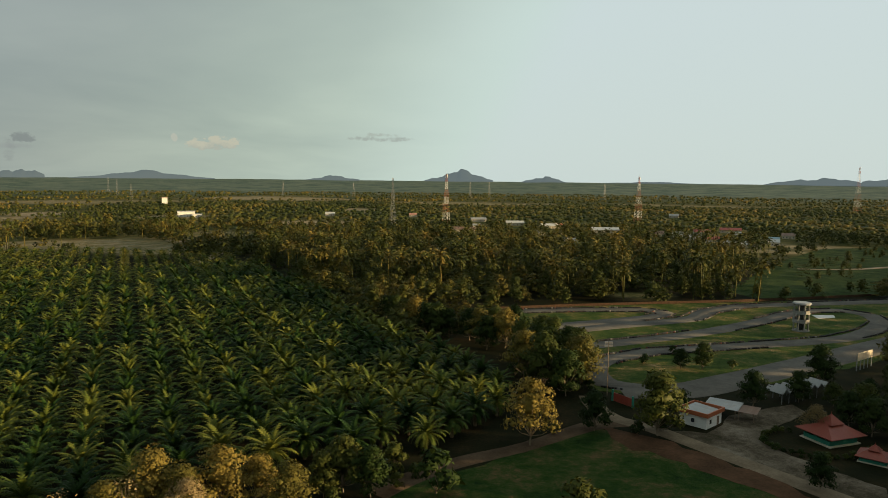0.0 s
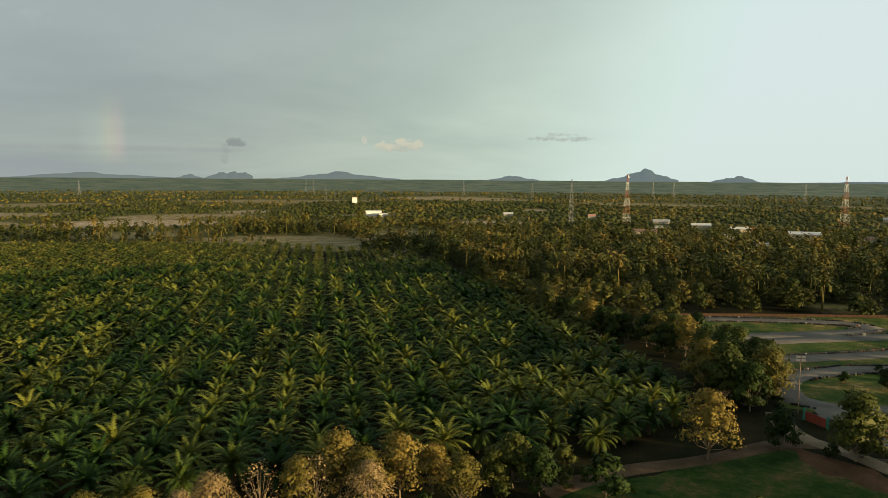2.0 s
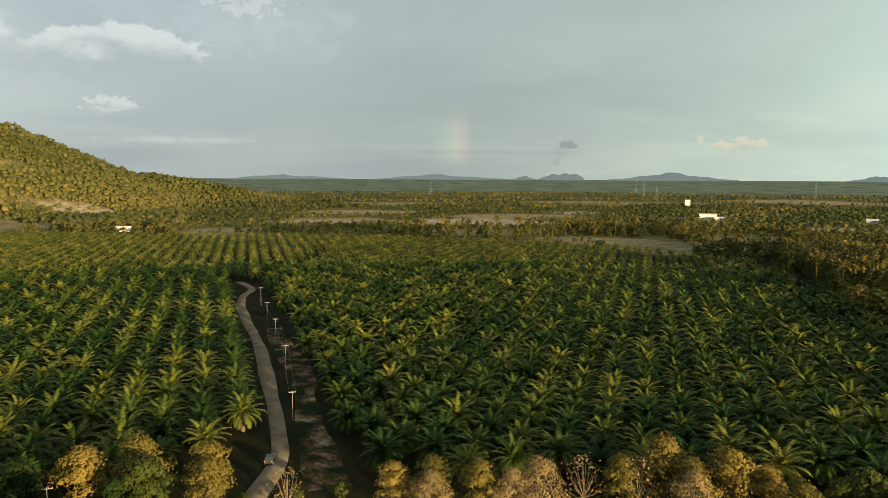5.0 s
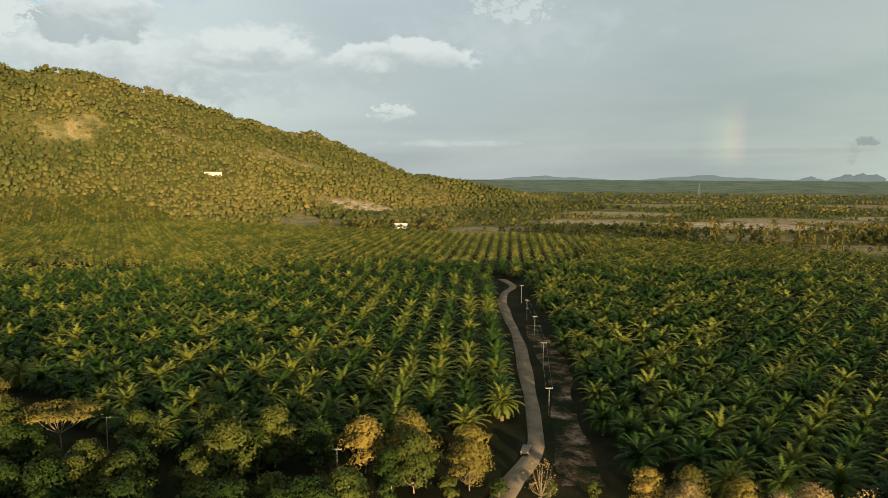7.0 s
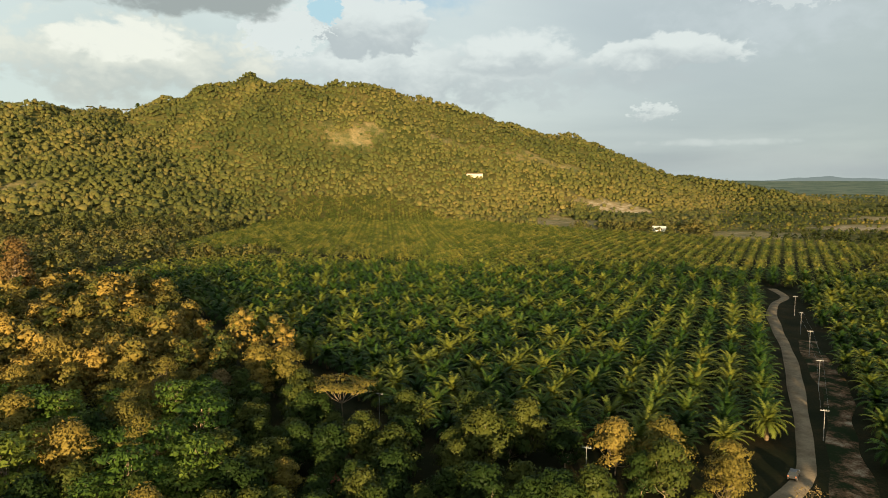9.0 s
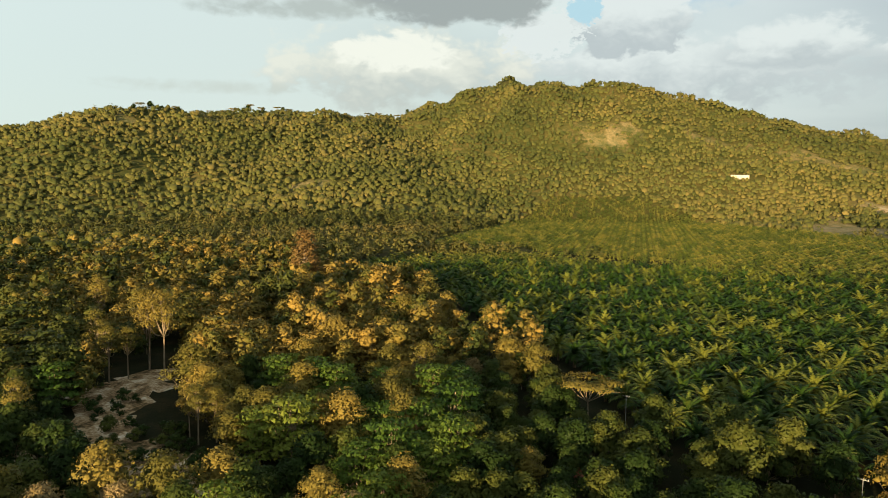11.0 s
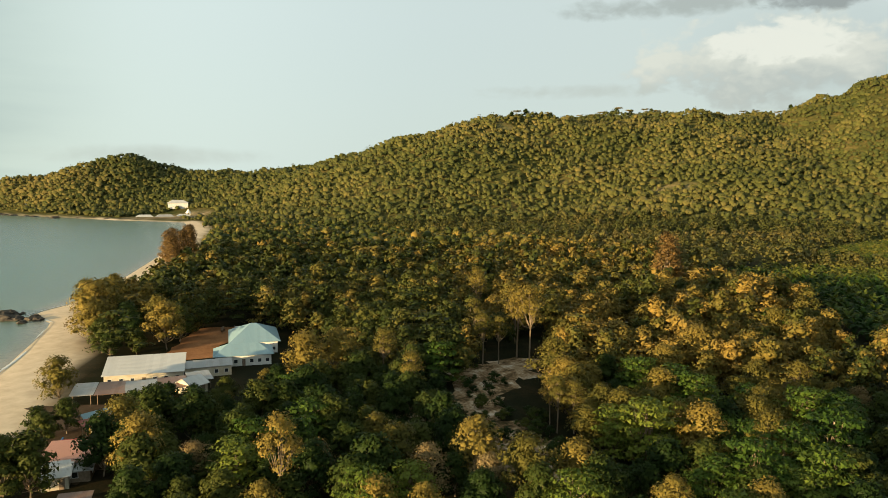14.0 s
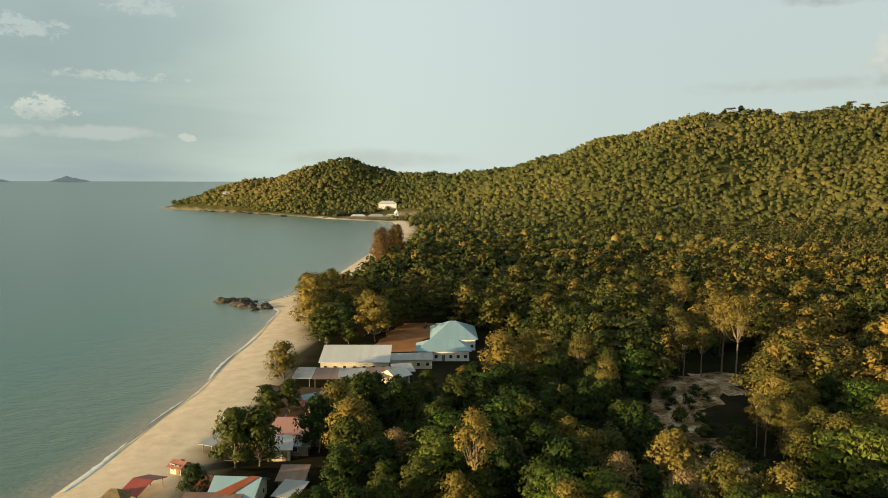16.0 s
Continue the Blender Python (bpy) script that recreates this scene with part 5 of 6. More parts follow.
    ok &= (np.hypot(x + 528, y + 902) > 58) & (np.hypot(x + 672, y - 325) > 30)
    much, bare = open_ground(x, y)
    ok &= q.uniform(size=n) > much * 0.97
    ok &= scar(x, y) * 0.85 < q.uniform(size=n)
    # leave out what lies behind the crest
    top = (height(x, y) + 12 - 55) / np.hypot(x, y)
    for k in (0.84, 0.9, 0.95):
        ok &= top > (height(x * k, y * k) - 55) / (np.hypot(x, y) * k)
    return x[ok], y[ok], q


TOWN = [(43, 913, 24, 9, R_grey, 8), (83, 850, 26, 10, R_pale, 4), (117, 802, 24, 12, R_pale, 8), (128, 806, 12, 8, R_orange, 5), (167, 748, 34, 14, R_pale, -6), (229, 659, 18, 9, R_grey, -12), (238, 640, 15, 9, R_red, -16), (234, 603, 13, 8, R_grey, -20), (246, 592, 15, 9, R_pale, -22), (254, 583, 13, 8, R_rust, -24), (302, 760, 26, 9, R_red, -16), (263, 732, 22, 9, R_red, -14), (282, 700, 15, 9, R_grey, -18), (106, 608, 12, 8, R_grey, -4), (90, 688, 12, 8, R_grey, 0), (227, 694, 16, 8, R_grey, -14), (208, 704, 18, 5, R_rust, -10), (292, 640, 14, 9, R_blue, -26), (282, 615, 11, 8, R_pale, -24), (20, 735, 28, 5, R_rust, 0), (36, 790, 12, 8, R_grey, 4), (-44, 1010, 12, 9, R_pink, 6), (330, 690, 14, 8, R_rust, -24), (-160, 1010, 16, 8, R_pale, 12), (333, 1047, 16, 10, R_grey, -20)]


def far_wood(name, shapes, r0, r1, y0, y1, gap, seed, lo, hi, label, warm=0.45, clump=False, leaf=None, level=0.45):
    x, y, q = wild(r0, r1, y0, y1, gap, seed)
    ok = line_distance(x, y, CROSS)[0] > 8
    ok &= line_distance(x, y, ROAD)[0] > 8
    for hx, hy, wide, deep, _, turn in TOWN:
        reach = math.hypot(hx, hy)
        u, v = (x * hx + y * hy) / reach, (x * hy - y * hx) / reach
        ok &= (np.abs(v) > wide * 0.42 + 2) | (u < reach - 95) | (u > reach + 7)
    for line in TRACKS:
        ok &= line_distance(x, y, line)[0] > 7
    x, y = x[ok], y[ok]
    tone = np.clip(warm + 0.16 * wavy(x, y, 160, 51) + 0.20 * wavy(x, y, 520, 52) + q.normal(0, 0.14, len(x)), 0, 1)
    if clump:
        ok = wavy(x, y, 130, 53) + q.uniform(-0.7, 0.7, len(x)) > -0.35
        x, y, tone = x[ok], y[ok], tone[ok]
    crowd(name, shapes, x, y, height(x, y) - 0.5, q.uniform(lo, hi, len(x)), leaf or M_wood, label, "woodland", seed, tone, level)


far_wood("woods_by_circuit", mid_shapes, 240, 470, -40, 34, 7.7, 61, 0.5, 1.05, "mixed woodland behind the kart circuit", 0.24)
far_wood("village_woods", slope_shapes, 470, 800, -40, 30, 9.0, 67, 0.5, 1.0, "dense trees round the village", 0.26)
far_wood("plain_edge_woods", slope_shapes, 490, 760, 13, 72, 10.5, 73, 0.45, 1.0, "trees along the far edge of the plantation", 0.32, True)
far_wood("plain_woods", far_shapes, 760, 1350, 22, 70, 9.0, 62, 0.35, 0.85, "scattered trees over the coastal plain", 0.28, True)
far_wood("plain_scrub", scrub_shapes, 500, 1100, 10, 72, 7.0, 69, 0.10, 0.34, "low scrub over the coastal plain", 0.42)
far_wood("middle_plain_woods", faint_shapes, 800, 1500, -40, 24, 10.5, 66, 0.4, 0.9, "dense trees over the coastal plain", 0.34)
far_wood("distant_plain_woods", faint_shapes, 1250, 2500, -40, 66, 20.0, 63, 0.45, 0.95, "distant wooded plain", 0.40, True)
far_wood("hill_foot_forest", slope_shapes, 430, 800, 60, 168, 8.2, 64, 0.55, 1.15, "forest covering the foot of the hill", 0.44, leaf=M_slope, level=0.4)
far_wood("hill_forest", far_shapes, 800, 1250, 60, 168, 5.7, 68, 0.5, 1.3, "forest covering the hill slopes", 0.40, leaf=M_slope, level=0.5)
far_wood("upper_hill_forest", far_shapes, 1250, 1600, 48, 168, 6.6, 65, 0.6, 1.3, "forest covering the hill ridge", 0.40, leaf=M_slope, level=0.6)
far_wood("headland_forest", far_shapes, 950, 1600, 138, 168, 7.0, 70, 0.5, 1.05, "forest covering the headland", 0.06, leaf=M_slope, level=0.6)


def coconut(seed):
    """A tall leaning coconut palm, for groves seen from afar."""
    V, F = rough_palm(seed, 14, 4.2, 0.9, 3)
    q = random.Random(seed)
    lean, tall = (q.uniform(-1, 1), q.uniform(-1, 1)), q.uniform(9, 13)
    V = V + np.array([lean[0], lean[1], tall])
    T = []
    for a in range(3):
        c, sn = math.cos(a * 2.1), math.sin(a * 2.1)
        T += [(0.22 * c, 0.22 * sn, 0), (lean[0] + 0.12 * c, lean[1] + 0.12 * sn, tall)]
    k = len(V)
    F2 = [(k, k + 2, k + 3), (k, k + 3, k + 1), (k + 2, k + 4, k + 5), (k + 2, k + 5, k + 3), (k + 4, k, k + 1), (k + 4, k + 1, k + 5)]
    return np.concatenate([V, T]), np.concatenate([F, F2])


hx, hy = loose(MEADOW, 9.0, 81)
q = np.random.RandomState(82)
hedge = (wavy(hx, hy, 55, 83) + q.uniform(-0.3, 0.3, len(hx)) > 0.42) | (hx - 0.55 * hy > 60)
crowd("meadow_shrubs", mid_shapes, hx[hedge], hy[hedge], height(hx[hedge], hy[hedge]) - 0.3, q.uniform(0.25, 0.75, hedge.sum()), M_wood, "dark hedges and small trees dotting the meadow", "shrubs", 84, q.uniform(0.05, 0.4, hedge.sum()))
coco_shapes = [coconut(300 + k) for k in range(6)]
for r0, r1, y0, y1, gap, seed in ((330, 580, -24, 14, 12.0, 71), (520, 720, 14, 44, 17.0, 72)):
    x, y, q = wild(r0, r1, y0, y1, gap, seed)
    crowd("coconut_grove", coco_shapes, x, y, height(x, y), q.uniform(1.05, 1.6, len(x)), M_wood, "grove of tall coconut palms among the trees", "palms", seed, np.clip(q.normal(0.42, 0.16, len(x)), 0, 1))
# sparse crowns along the crest
CREST = random.Random(23)
for k in range(26):
    u = k / 25
    x, y = (-1270 + 300 * u, -500 - 165 * u) if k % 5 else (-1400 + 60 * u, -340 - 60 * u)
    tree("umbrella" if k % 3 else "green", x + CREST.uniform(-9, 9), y + CREST.uniform(-9, 9), CREST.uniform(9, 13))
# undergrowth at the foot of the near trees
for x, y, h in ((-70, 80, 2.5), (-64, 84, 3), (-52, 94, 3), (-48, 101, 3), (-40, 104, 3.5), (-30, 108, 3), (-26, 113, 2.5), (-18, 115, 3), (-8, 122, 3), (-5, 127, 2.5), (-96, 60, 3.5), (-92, 68, 3), (-100, 52, 4), (-104, 42, 3.5), (-110, 40, 3), (-110, 26, 4), (-114, 20, 4), (-88, 74, 3), (24, 150, 2.5), (30, 180, 4), (24, 190, 4), (38, 184, 3), (20, 196, 4), (42, 150, 3), (48, 152, 2.5)):
    tree("bush", x, y, h)

# ---- buildings ----


def gable_roof(w, d, rise, over=0.5, thick=0.12, hip=0.0):
    """A pitched roof shell, ridge along x; hip shortens the ridge."""
    bm = bmesh.new()
    a, b, r = w / 2 + over, d / 2 + over, max(0.02, w / 2 + over - hip)

    def ring(dz, grow):
        return [bm.verts.new(p) for p in ((-a - grow, -b - grow, dz - thick), (a + grow, -b - grow, dz - thick), (a + grow, b + grow, dz - thick), (-a - grow, b + grow, dz - thick), (-r, 0, rise + dz), (r, 0, rise + dz))]

    lo, hi = ring(-thick, -0.05), ring(0.0, 0.0)
    for v in (lo, hi):
        bm.faces.new((v[0], v[1], v[5], v[4]))
        bm.faces.new((v[2], v[3], v[4], v[5]))
        if hip:
            bm.faces.new((v[1], v[2], v[5]))
            bm.faces.new((v[3], v[0], v[4]))
    rim = [(0, 1), (1, 2), (2, 3), (3, 0)] if hip else [(0, 1), (1, 5), (5, 2), (2, 3), (3, 4), (4, 0)]
    for i, j in rim:
        bm.faces.new((lo[i], lo[j], hi[j], hi[i]))
    bmesh.ops.recalc_face_normals(bm, faces=bm.faces)
    return bm


def shed_roof(w, d, rise, over=0.4, thick=0.1):
    """A single slope rising toward the back."""
    bm = bmesh.new()
    a, b = w / 2 + over, d / 2 + over
    bmesh.ops.create_cube(bm, size=1, matrix=Matrix.Diagonal((2 * a, 2 * b, thick, 1)))
    for v in bm.verts:
        v.co.z += rise * (v.co.y + b) / (2 * b)
    return bm


def hollow_walls(w, d, h, t=0.2):
    bm = bmesh.new()
    for x, y, sx, sy in ((0, -d / 2 + t / 2, w, t), (0, d / 2 - t / 2, w, t), (-w / 2 + t / 2, 0, t, d - 2 * t), (w / 2 - t / 2, 0, t, d - 2 * t)):
        add_box(bm, sx, sy, h, Matrix.Translation((x, y, 0)))
    return bm


def window_at(root, m, w=1.0, h=1.1, frame=None):
    """A window: frame standing a little proud, dark glass behind it."""
    bm = bmesh.new()
    for x, z, sx, sz in ((0, 0, w, 0.08), (0, h - 0.08, w, 0.08), (-w / 2 + 0.04, 0.08, 0.08, h - 0.16), (w / 2 - 0.04, 0.08, 0.08, h - 0.16)):
        add_box(bm, sx, 0.12, sz, Matrix.Translation((x, 0, z)))
    f = part("window_frame", bm, frame or M_white, root)
    f.matrix_local = m
    g = part("pane", box(w - 0.16, 0.05, h - 0.16, Matrix.Translation((0, 0, 0.08))), M_darkpane, f)
    return f


def house(x, y, turn, w, d, h, roof, mat, wall, label, rise=1.4, hip=0.0, over=0.5, fronts=3, sides=2, door=True, name="house", category="house", slope=False, posts=False, group=""):
    """A house: walls, roof, windows and a door; local x runs along the front."""
    z = float(height(x, y))
    root = thing(name, Matrix.Translation((x, y, z - 0.05)) @ Matrix.Rotation(radians(turn), 4, "Z"), label, category, group)
    if posts:
        for sx in (-1, 1):
            for sy in (-1, 1):
                part("post", box(0.16, 0.16, h, Matrix.Translation((sx * (w / 2 - 0.2), sy * (d / 2 - 0.2), 0))), M_timber, root)
    else:
        part("wall", hollow_walls(w, d, h), wall, root)
        if not slope and not hip:
            bm = bmesh.new()
            for sx in (-1, 1):
                v = [bm.verts.new((sx * w / 2 + o, yy, zz)) for o in (-0.1, 0.1) for yy, zz in ((-d / 2, h), (d / 2, h), (0, h + rise * 0.96))]
                for f in ((0, 1, 2), (5, 4, 3), (0, 3, 4, 1), (1, 4, 5, 2), (2, 5, 3, 0)):
                    bm.faces.new([v[i] for i in f])
            part("gable_wall", bm, wall, root)
    bm = shed_roof(w, d, rise, over) if slope else gable_roof(w, d, rise * (1 + 2 * over / d), over, 0.12, hip)
    r = part("roof", bm, mat, root)
    r.location = (0, 0, h + 0.06 if slope else h - rise * 2 * over / d + 0.14)
    if posts:
        return root
    slots = fronts + (1 if door else 0)
    for face in (-1, 1):
        for i in range(slots):
            px_ = w * ((i + 0.5) / slots - 0.5)
            m = Matrix.Translation((px_, face * (d / 2 + 0.03), 0))
            if door and i == slots // 2:
                if face < 0:
                    part("door", box(0.95, 0.1, 2.05, m, 0.01), M_timber, root)
                continue
            window_at(root, m @ Matrix.Translation((0, 0, 0.9)), 1.1, 1.15)
    for face in (-1, 1):
        for i in range(sides):
            py_ = d * ((i + 0.5) / sides - 0.5)
            window_at(root, Matrix.Translation((face * (w / 2 + 0.03), py_, 0.9)) @ Matrix.Rotation(radians(90), 4, "Z"), 1.0, 1.1)
    return root


# school by the beach
house(-133.6, -201.6, 145, 14.0, 20.0, 4.2, "hip", R_blue, M_white, "white school block under pale blue hipped metal roof", 3.6, 7.0, 0.9, 5, 5, name="school_building", category="building")
house(-119.6, -188.0, 145, 15.8, 10.0, 3.6, "hip", R_blue, M_white, "white front wing with row of dark windows, pale blue hipped roof", 2.0, 4.2, 0.8, 6, 2, name="school_wing", category="building")
house(-91.2, -192.8, 145, 19.6, 11.0, 3.0, "shed", R_pale, M_cream, "long hall under pale grey metal roof", 2.4, 0.0, 0.5, 6, 2, slope=True, name="school_hall", category="building")
house(-104.6, -185.0, 150, 13.5, 7.0, 3.0, "gable", R_grey, M_cream, "low grey-roofed link building", 1.0, 0.0, 0.4, 4, 1, name="link_building", category="building")
# stalls in front of the hall
STALLS = [(-71.5, -186.5, 145, 4.4, 8.0, R_grey), (-76.5, -182.5, 145, 6.0, 8.0, R_rust), (-82.0, -178.6, 150, 6.4, 7.0, R_grey), (-88.5, -175.4, 155, 6.6, 7.0, R_rust), (-96.5, -175.5, 158, 5.0, 6.0, R_grey)]
for x, y, turn, w_, d_, mat in STALLS:
    house(x, y, turn, w_, d_, 2.5, "shed", mat, M_timber, "open food stall under patched metal roof", 0.7, posts=True, slope=True, name="food_stall", category="stall", group="stalls along the beach")
house(-92.2, -172.5, 190, 5.2, 6.0, 2.6, "gable", R_pale, M_cream, "small hut under white gabled roof", 1.5, fronts=1, sides=1, name="beach_hut", category="hut")
house(-64.3, -165.9, 181, 6.0, 4.0, 2.6, "gable", R_blue, M_timber, "stall under faded blue roof", 0.9, posts=True, name="food_stall", category="stall", group="stalls along the beach")
house(-62.6, -161.6, 178, 6.0, 2.6, 2.2, "shed", R_red, M_timber, "low lean-to with red sloping roof", 0.8, posts=True, slope=True, name="lean_to", category="shelter")
house(-62.5, -156.0, 156, 6.4, 3.6, 2.2, "shed", plain("canvas", (0.36, 0.29, 0.18), (0.48, 0.40, 0.26), 1.0, 0.9), M_timber, "tan canvas awning on posts", 0.5, posts=True, slope=True, name="awning", category="awning")
house(-54.1, -152.0, 145, 5.4, 4.6, 2.6, "gable", R_red, M_timber, "stall with dark red roof and blue gable boards", 0.7, posts=True, name="food_stall", category="stall", group="stalls along the beach")
blue_paint = plain("blue_paint", (0.04, 0.17, 0.36), (0.07, 0.24, 0.45), 1.0, 0.6)
for s in (-1, 1):
    m = Matrix.Translation((-54.1, -152.0, 2.3)) @ Matrix.Rotation(radians(145), 4, "Z") @ Matrix.Translation((s * 3.3, 0, 0))
    tagged(part("blue_board", box(0.2, 5.0, 0.8, m, 0.02), blue_paint), "bright blue painted fascia board on a stall", "board", "fascia boards")
house(-49.8, -146.4, 139, 8.0, 8.0, 3.0, "shed", R_pink, M_cream, "house under broad salmon pink metal roof", 1.0, slope=True, fronts=2, sides=2)
house(-45.0, -141.0, 150, 4.4, 5.6, 2.4, "shed", R_pale, M_cream, "small house with pale metal roof", 0.7, slope=True, fronts=1, sides=1)
house(-49.4, -140.6, 145, 3.4, 4.6, 2.2, "shed", R_grey, M_timber, "shed with grey zinc roof", 0.5, slope=True, fronts=1, sides=1, name="shed", category="shed")
house(-30.6, -125.4, 140, 7.4, 8.0, 2.8, "gable", R_blue, M_cream, "house under gabled roof, faded blue metal", 1.8, fronts=2, sides=2)
m = Matrix.Translation((-30.6, -125.4, 2.98)) @ Matrix.Rotation(radians(140), 4, "Z")
bm = bmesh.new()
v = [bm.verts.new(p) for p in ((-4.3, -4.55, -0.26), (-0.9, -4.55, -0.26), (3.9, 0.0, 1.86), (2.2, 0.0, 1.86))]
bm.faces.new(v)
bmesh.ops.solidify(bm, geom=bm.faces[:], thickness=0.05)
bmesh.ops.transform(bm, matrix=m, verts=bm.verts)
tagged(part("roof_sheet", bm, R_orange), "orange metal sheets laid over blue roof", "roof sheet")
house(-18.0, -138.2, 130, 3.0, 7.6, 1.9, "gable", R_red, M_cream, "long low stall with dark red roof", 0.9, posts=True, name="food_stall", category="stall", group="stalls along the beach")
house(-12.7, -135.7, 145, 4.0, 4.0, 2.0, "gable", plain("thatch", (0.09, 0.065, 0.035), (0.20, 0.15, 0.085), 2.0, 0.95, 0.8), M_timber, "small thatched beach shelter on the sand", 1.3, hip=2.0, posts=True, name="beach_shelter", category="shelter")
house(-26.2, -144.4, 119, 2.6, 2.6, 1.7, "gable", R_dull, M_cream, "small kiosk with faded red roof", 0.6, fronts=1, sides=1, name="kiosk", category="kiosk")
house(-28.1, -132.6, 135, 3.4, 3.2, 2.2, "gable", R_orange, M_timber, "small stall with orange roof", 0.6, posts=True, name="food_stall", category="stall", group="stalls along the beach")
house(-24.6, -122.4, 145, 9.0, 5.0, 2.5, "shed", R_rust, M_timber, "shack under rust-streaked pale metal roof", 0.6, slope=True, fronts=2, sides=1, name="shack", category="shack")
house(-37.8, -120.0, 132, 3.6, 5.0, 2.3, "shed", R_grey, M_timber, "shack under grey zinc roof", 0.5, slope=True, fronts=1, sides=1, name="shack", category="shack")
house(-41.0, -126.0, 145, 4.4, 5.4, 2.3, "shed", R_rust, M_timber, "dark rusty lean-to shed", 0.5, slope=True, fronts=1, sides=1, name="shed", category="shed")
house(-35.6, -152.3, 122, 2.6, 5.4, 1.9, "shed", R_grey, M_timber, "low shelter with grey metal roof on the sand", 0.4, posts=True, slope=True, name="shelter", category="shelter")
house(-119.0, -9.5, 120, 3.4, 3.4, 2.6, "gable", R_red, M_cream, "small hut with red roof among trees", 1.0, fronts=1, sides=1, name="hut", category="hut")
patch("school_yard", [(-110, -204), (-118, -200), (-128, -212), (-146, -216), (-152, -232), (-138, -240), (-122, -226), (-110, -216)], 0.05, plain("orange_earth", (0.15, 0.070, 0.028), (0.28, 0.135, 0.060), 0.15, 0.95, 0.3), "bare orange earth of the school yard", "ground", 1.0, 5)
patch("stall_yard", [(-60, -192), (-58, -172), (-50, -158), (-40, -148), (-48, -138), (-70, -158), (-86, -170), (-72, -182)], 0.04, M_dirt, "trodden brown earth between stalls", "ground", 1.2, 6)
patch("clearing", [(-151.9, -137.5), (-159.4, -127.2), (-164.7, -113.3), (-144.7, -109.9), (-125.5, -99), (-121.7, -86.4), (-115.9, -73.2), (-103.6, -67.5), (-100.8, -75.4), (-102.9, -82.8), (-108.2, -94.5), (-111.6, -105.8), (-105.8, -113.2), (-111.2, -118), (-118, -109.2), (-127.5, -117.4), (-138.2, -122.2)], 0.05, M_eroded, "eroded clearing of pale sand and brown earth", "ground", 3.2, 7)
patch("clearing_bank", [(-178, -122), (-166, -132), (-146, -126), (-149, -112), (-162, -112)], 0.04, M_eroded, "bare brown earth under trees", "ground", 3.0, 8)


def simple(name, label, category, parts, m, group=""):
    """A small thing from (part name, bmesh, material) rows."""
    root = thing(name, m, label, category, group)
    for n, bm_, mat in parts:
        part(n, bm_, mat, root)
    return root


bm = bmesh.new()
for x, z, sx, sz in ((0, 0, 3.0, 0.4), (0, 2.4, 3.0, 0.4), (-1.25, 0.4, 0.5, 2.0), (1.25, 0.4, 0.5, 2.0)):
    add_box(bm, sx, 0.9, sz, Matrix.Translation((x, 0, z)), 0.03)
simple("stage_frame", "white square concrete frame beside school yard", "structure", [("frame", bm, M_white)], at(-142.1, -221.2, radians(145)))
for k in range(2):
    rails = [("board", box(6.0, 0.7, 0.15, Matrix.Rotation(radians(-22), 4, "Y")), M_timber), ("stand", box(0.5, 0.6, 1.2, Matrix.Translation((-2.2, 0, 0))), M_timber), ("foot", box(0.4, 0.6, 0.25, Matrix.Translation((2.6, 0, 0))), M_timber)]
    simple("playground_slide", "weathered wooden playground slide", "slide", rails, at(-140.5 - 1.6 * k, -229.0 - 1.2 * k, radians(60)), "slides in the school yard")

# ---- kart circuit ----
M_teal = plain("teal_paint", (0.02, 0.13, 0.09), (0.04, 0.19, 0.135), 1.0, 0.7)
R_tiles = sheet_metal("brick_red_tiles", (0.15, 0.028, 0.016), (0.21, 0.045, 0.025), worn=0.3)
office = house(58.2, 158.2, 43, 7.0, 6.4, 3.0, "flat", R_grey, M_white, "white circuit office with orange roof fascia and grey roof", 0.35, slope=True, over=-0.2, fronts=1, sides=1, name="office", category="building")
bm = bmesh.new()
for x, y, sx, sy in ((0, -3.55, 7.9, 0.25), (0, 3.55, 7.9, 0.25), (-3.83, 0, 0.25, 6.85), (3.83, 0, 0.25, 6.85)):
    add_box(bm, sx, sy, 0.95, Matrix.Translation((x, y, 2.75)), 0.02)
part("roof_fascia", bm, R_orange, office, "orange-red fascia")
house(65.4, 163.6, -35, 6.6, 4.6, 2.4, "shed", R_grey, M_timber, "open shed under grey patched roof", 0.5, posts=True, slope=True, name="open_shed", category="shed")
house(69.8, 160.4, -35, 3.6, 3.8, 2.2, "shed", R_rust, M_timber, "open shed under rusty metal roof", 0.4, posts=True, slope=True, name="open_shed", category="shed")
gate = thing("entrance_gate", Matrix.Translation((43.8, 171.0, 0)) @ Matrix.Rotation(radians(-58), 4, "Z"), "dark red sheet gate between teal pillars", "gate")
for k in range(4):
    part("gate_leaf", box(1.45, 0.12, 2.1, Matrix.Translation((-2.25 + 1.5 * k, 0, 0.1)), 0.01), R_red, gate)
for k in (-1, 1):
    part("pillar", box(0.45, 0.45, 2.8, Matrix.Translation((3.3 * k, 0, 0)), 0.03), M_teal, gate)
paddock = thing("paddock_shelter", Matrix.Translation((90.5, 178.5, 0)) @ Matrix.Rotation(radians(27), 4, "Z"), "row of white gabled pit shelters", "shelter")
for k in range(7):
    roof = part("roof", gable_roof(5.0, 2.3, 1.0, 0.1), R_grey, paddock)
    roof.matrix_local = Matrix.Translation((-8.4 + 2.6 * k, 0, 2.7)) @ Matrix.Rotation(radians(90), 4, "Z")
    part("post", box(0.14, 0.14, 2.7, Matrix.Translation((-9.6 + 2.6 * k, -2.3, 0))), M_steel, paddock)
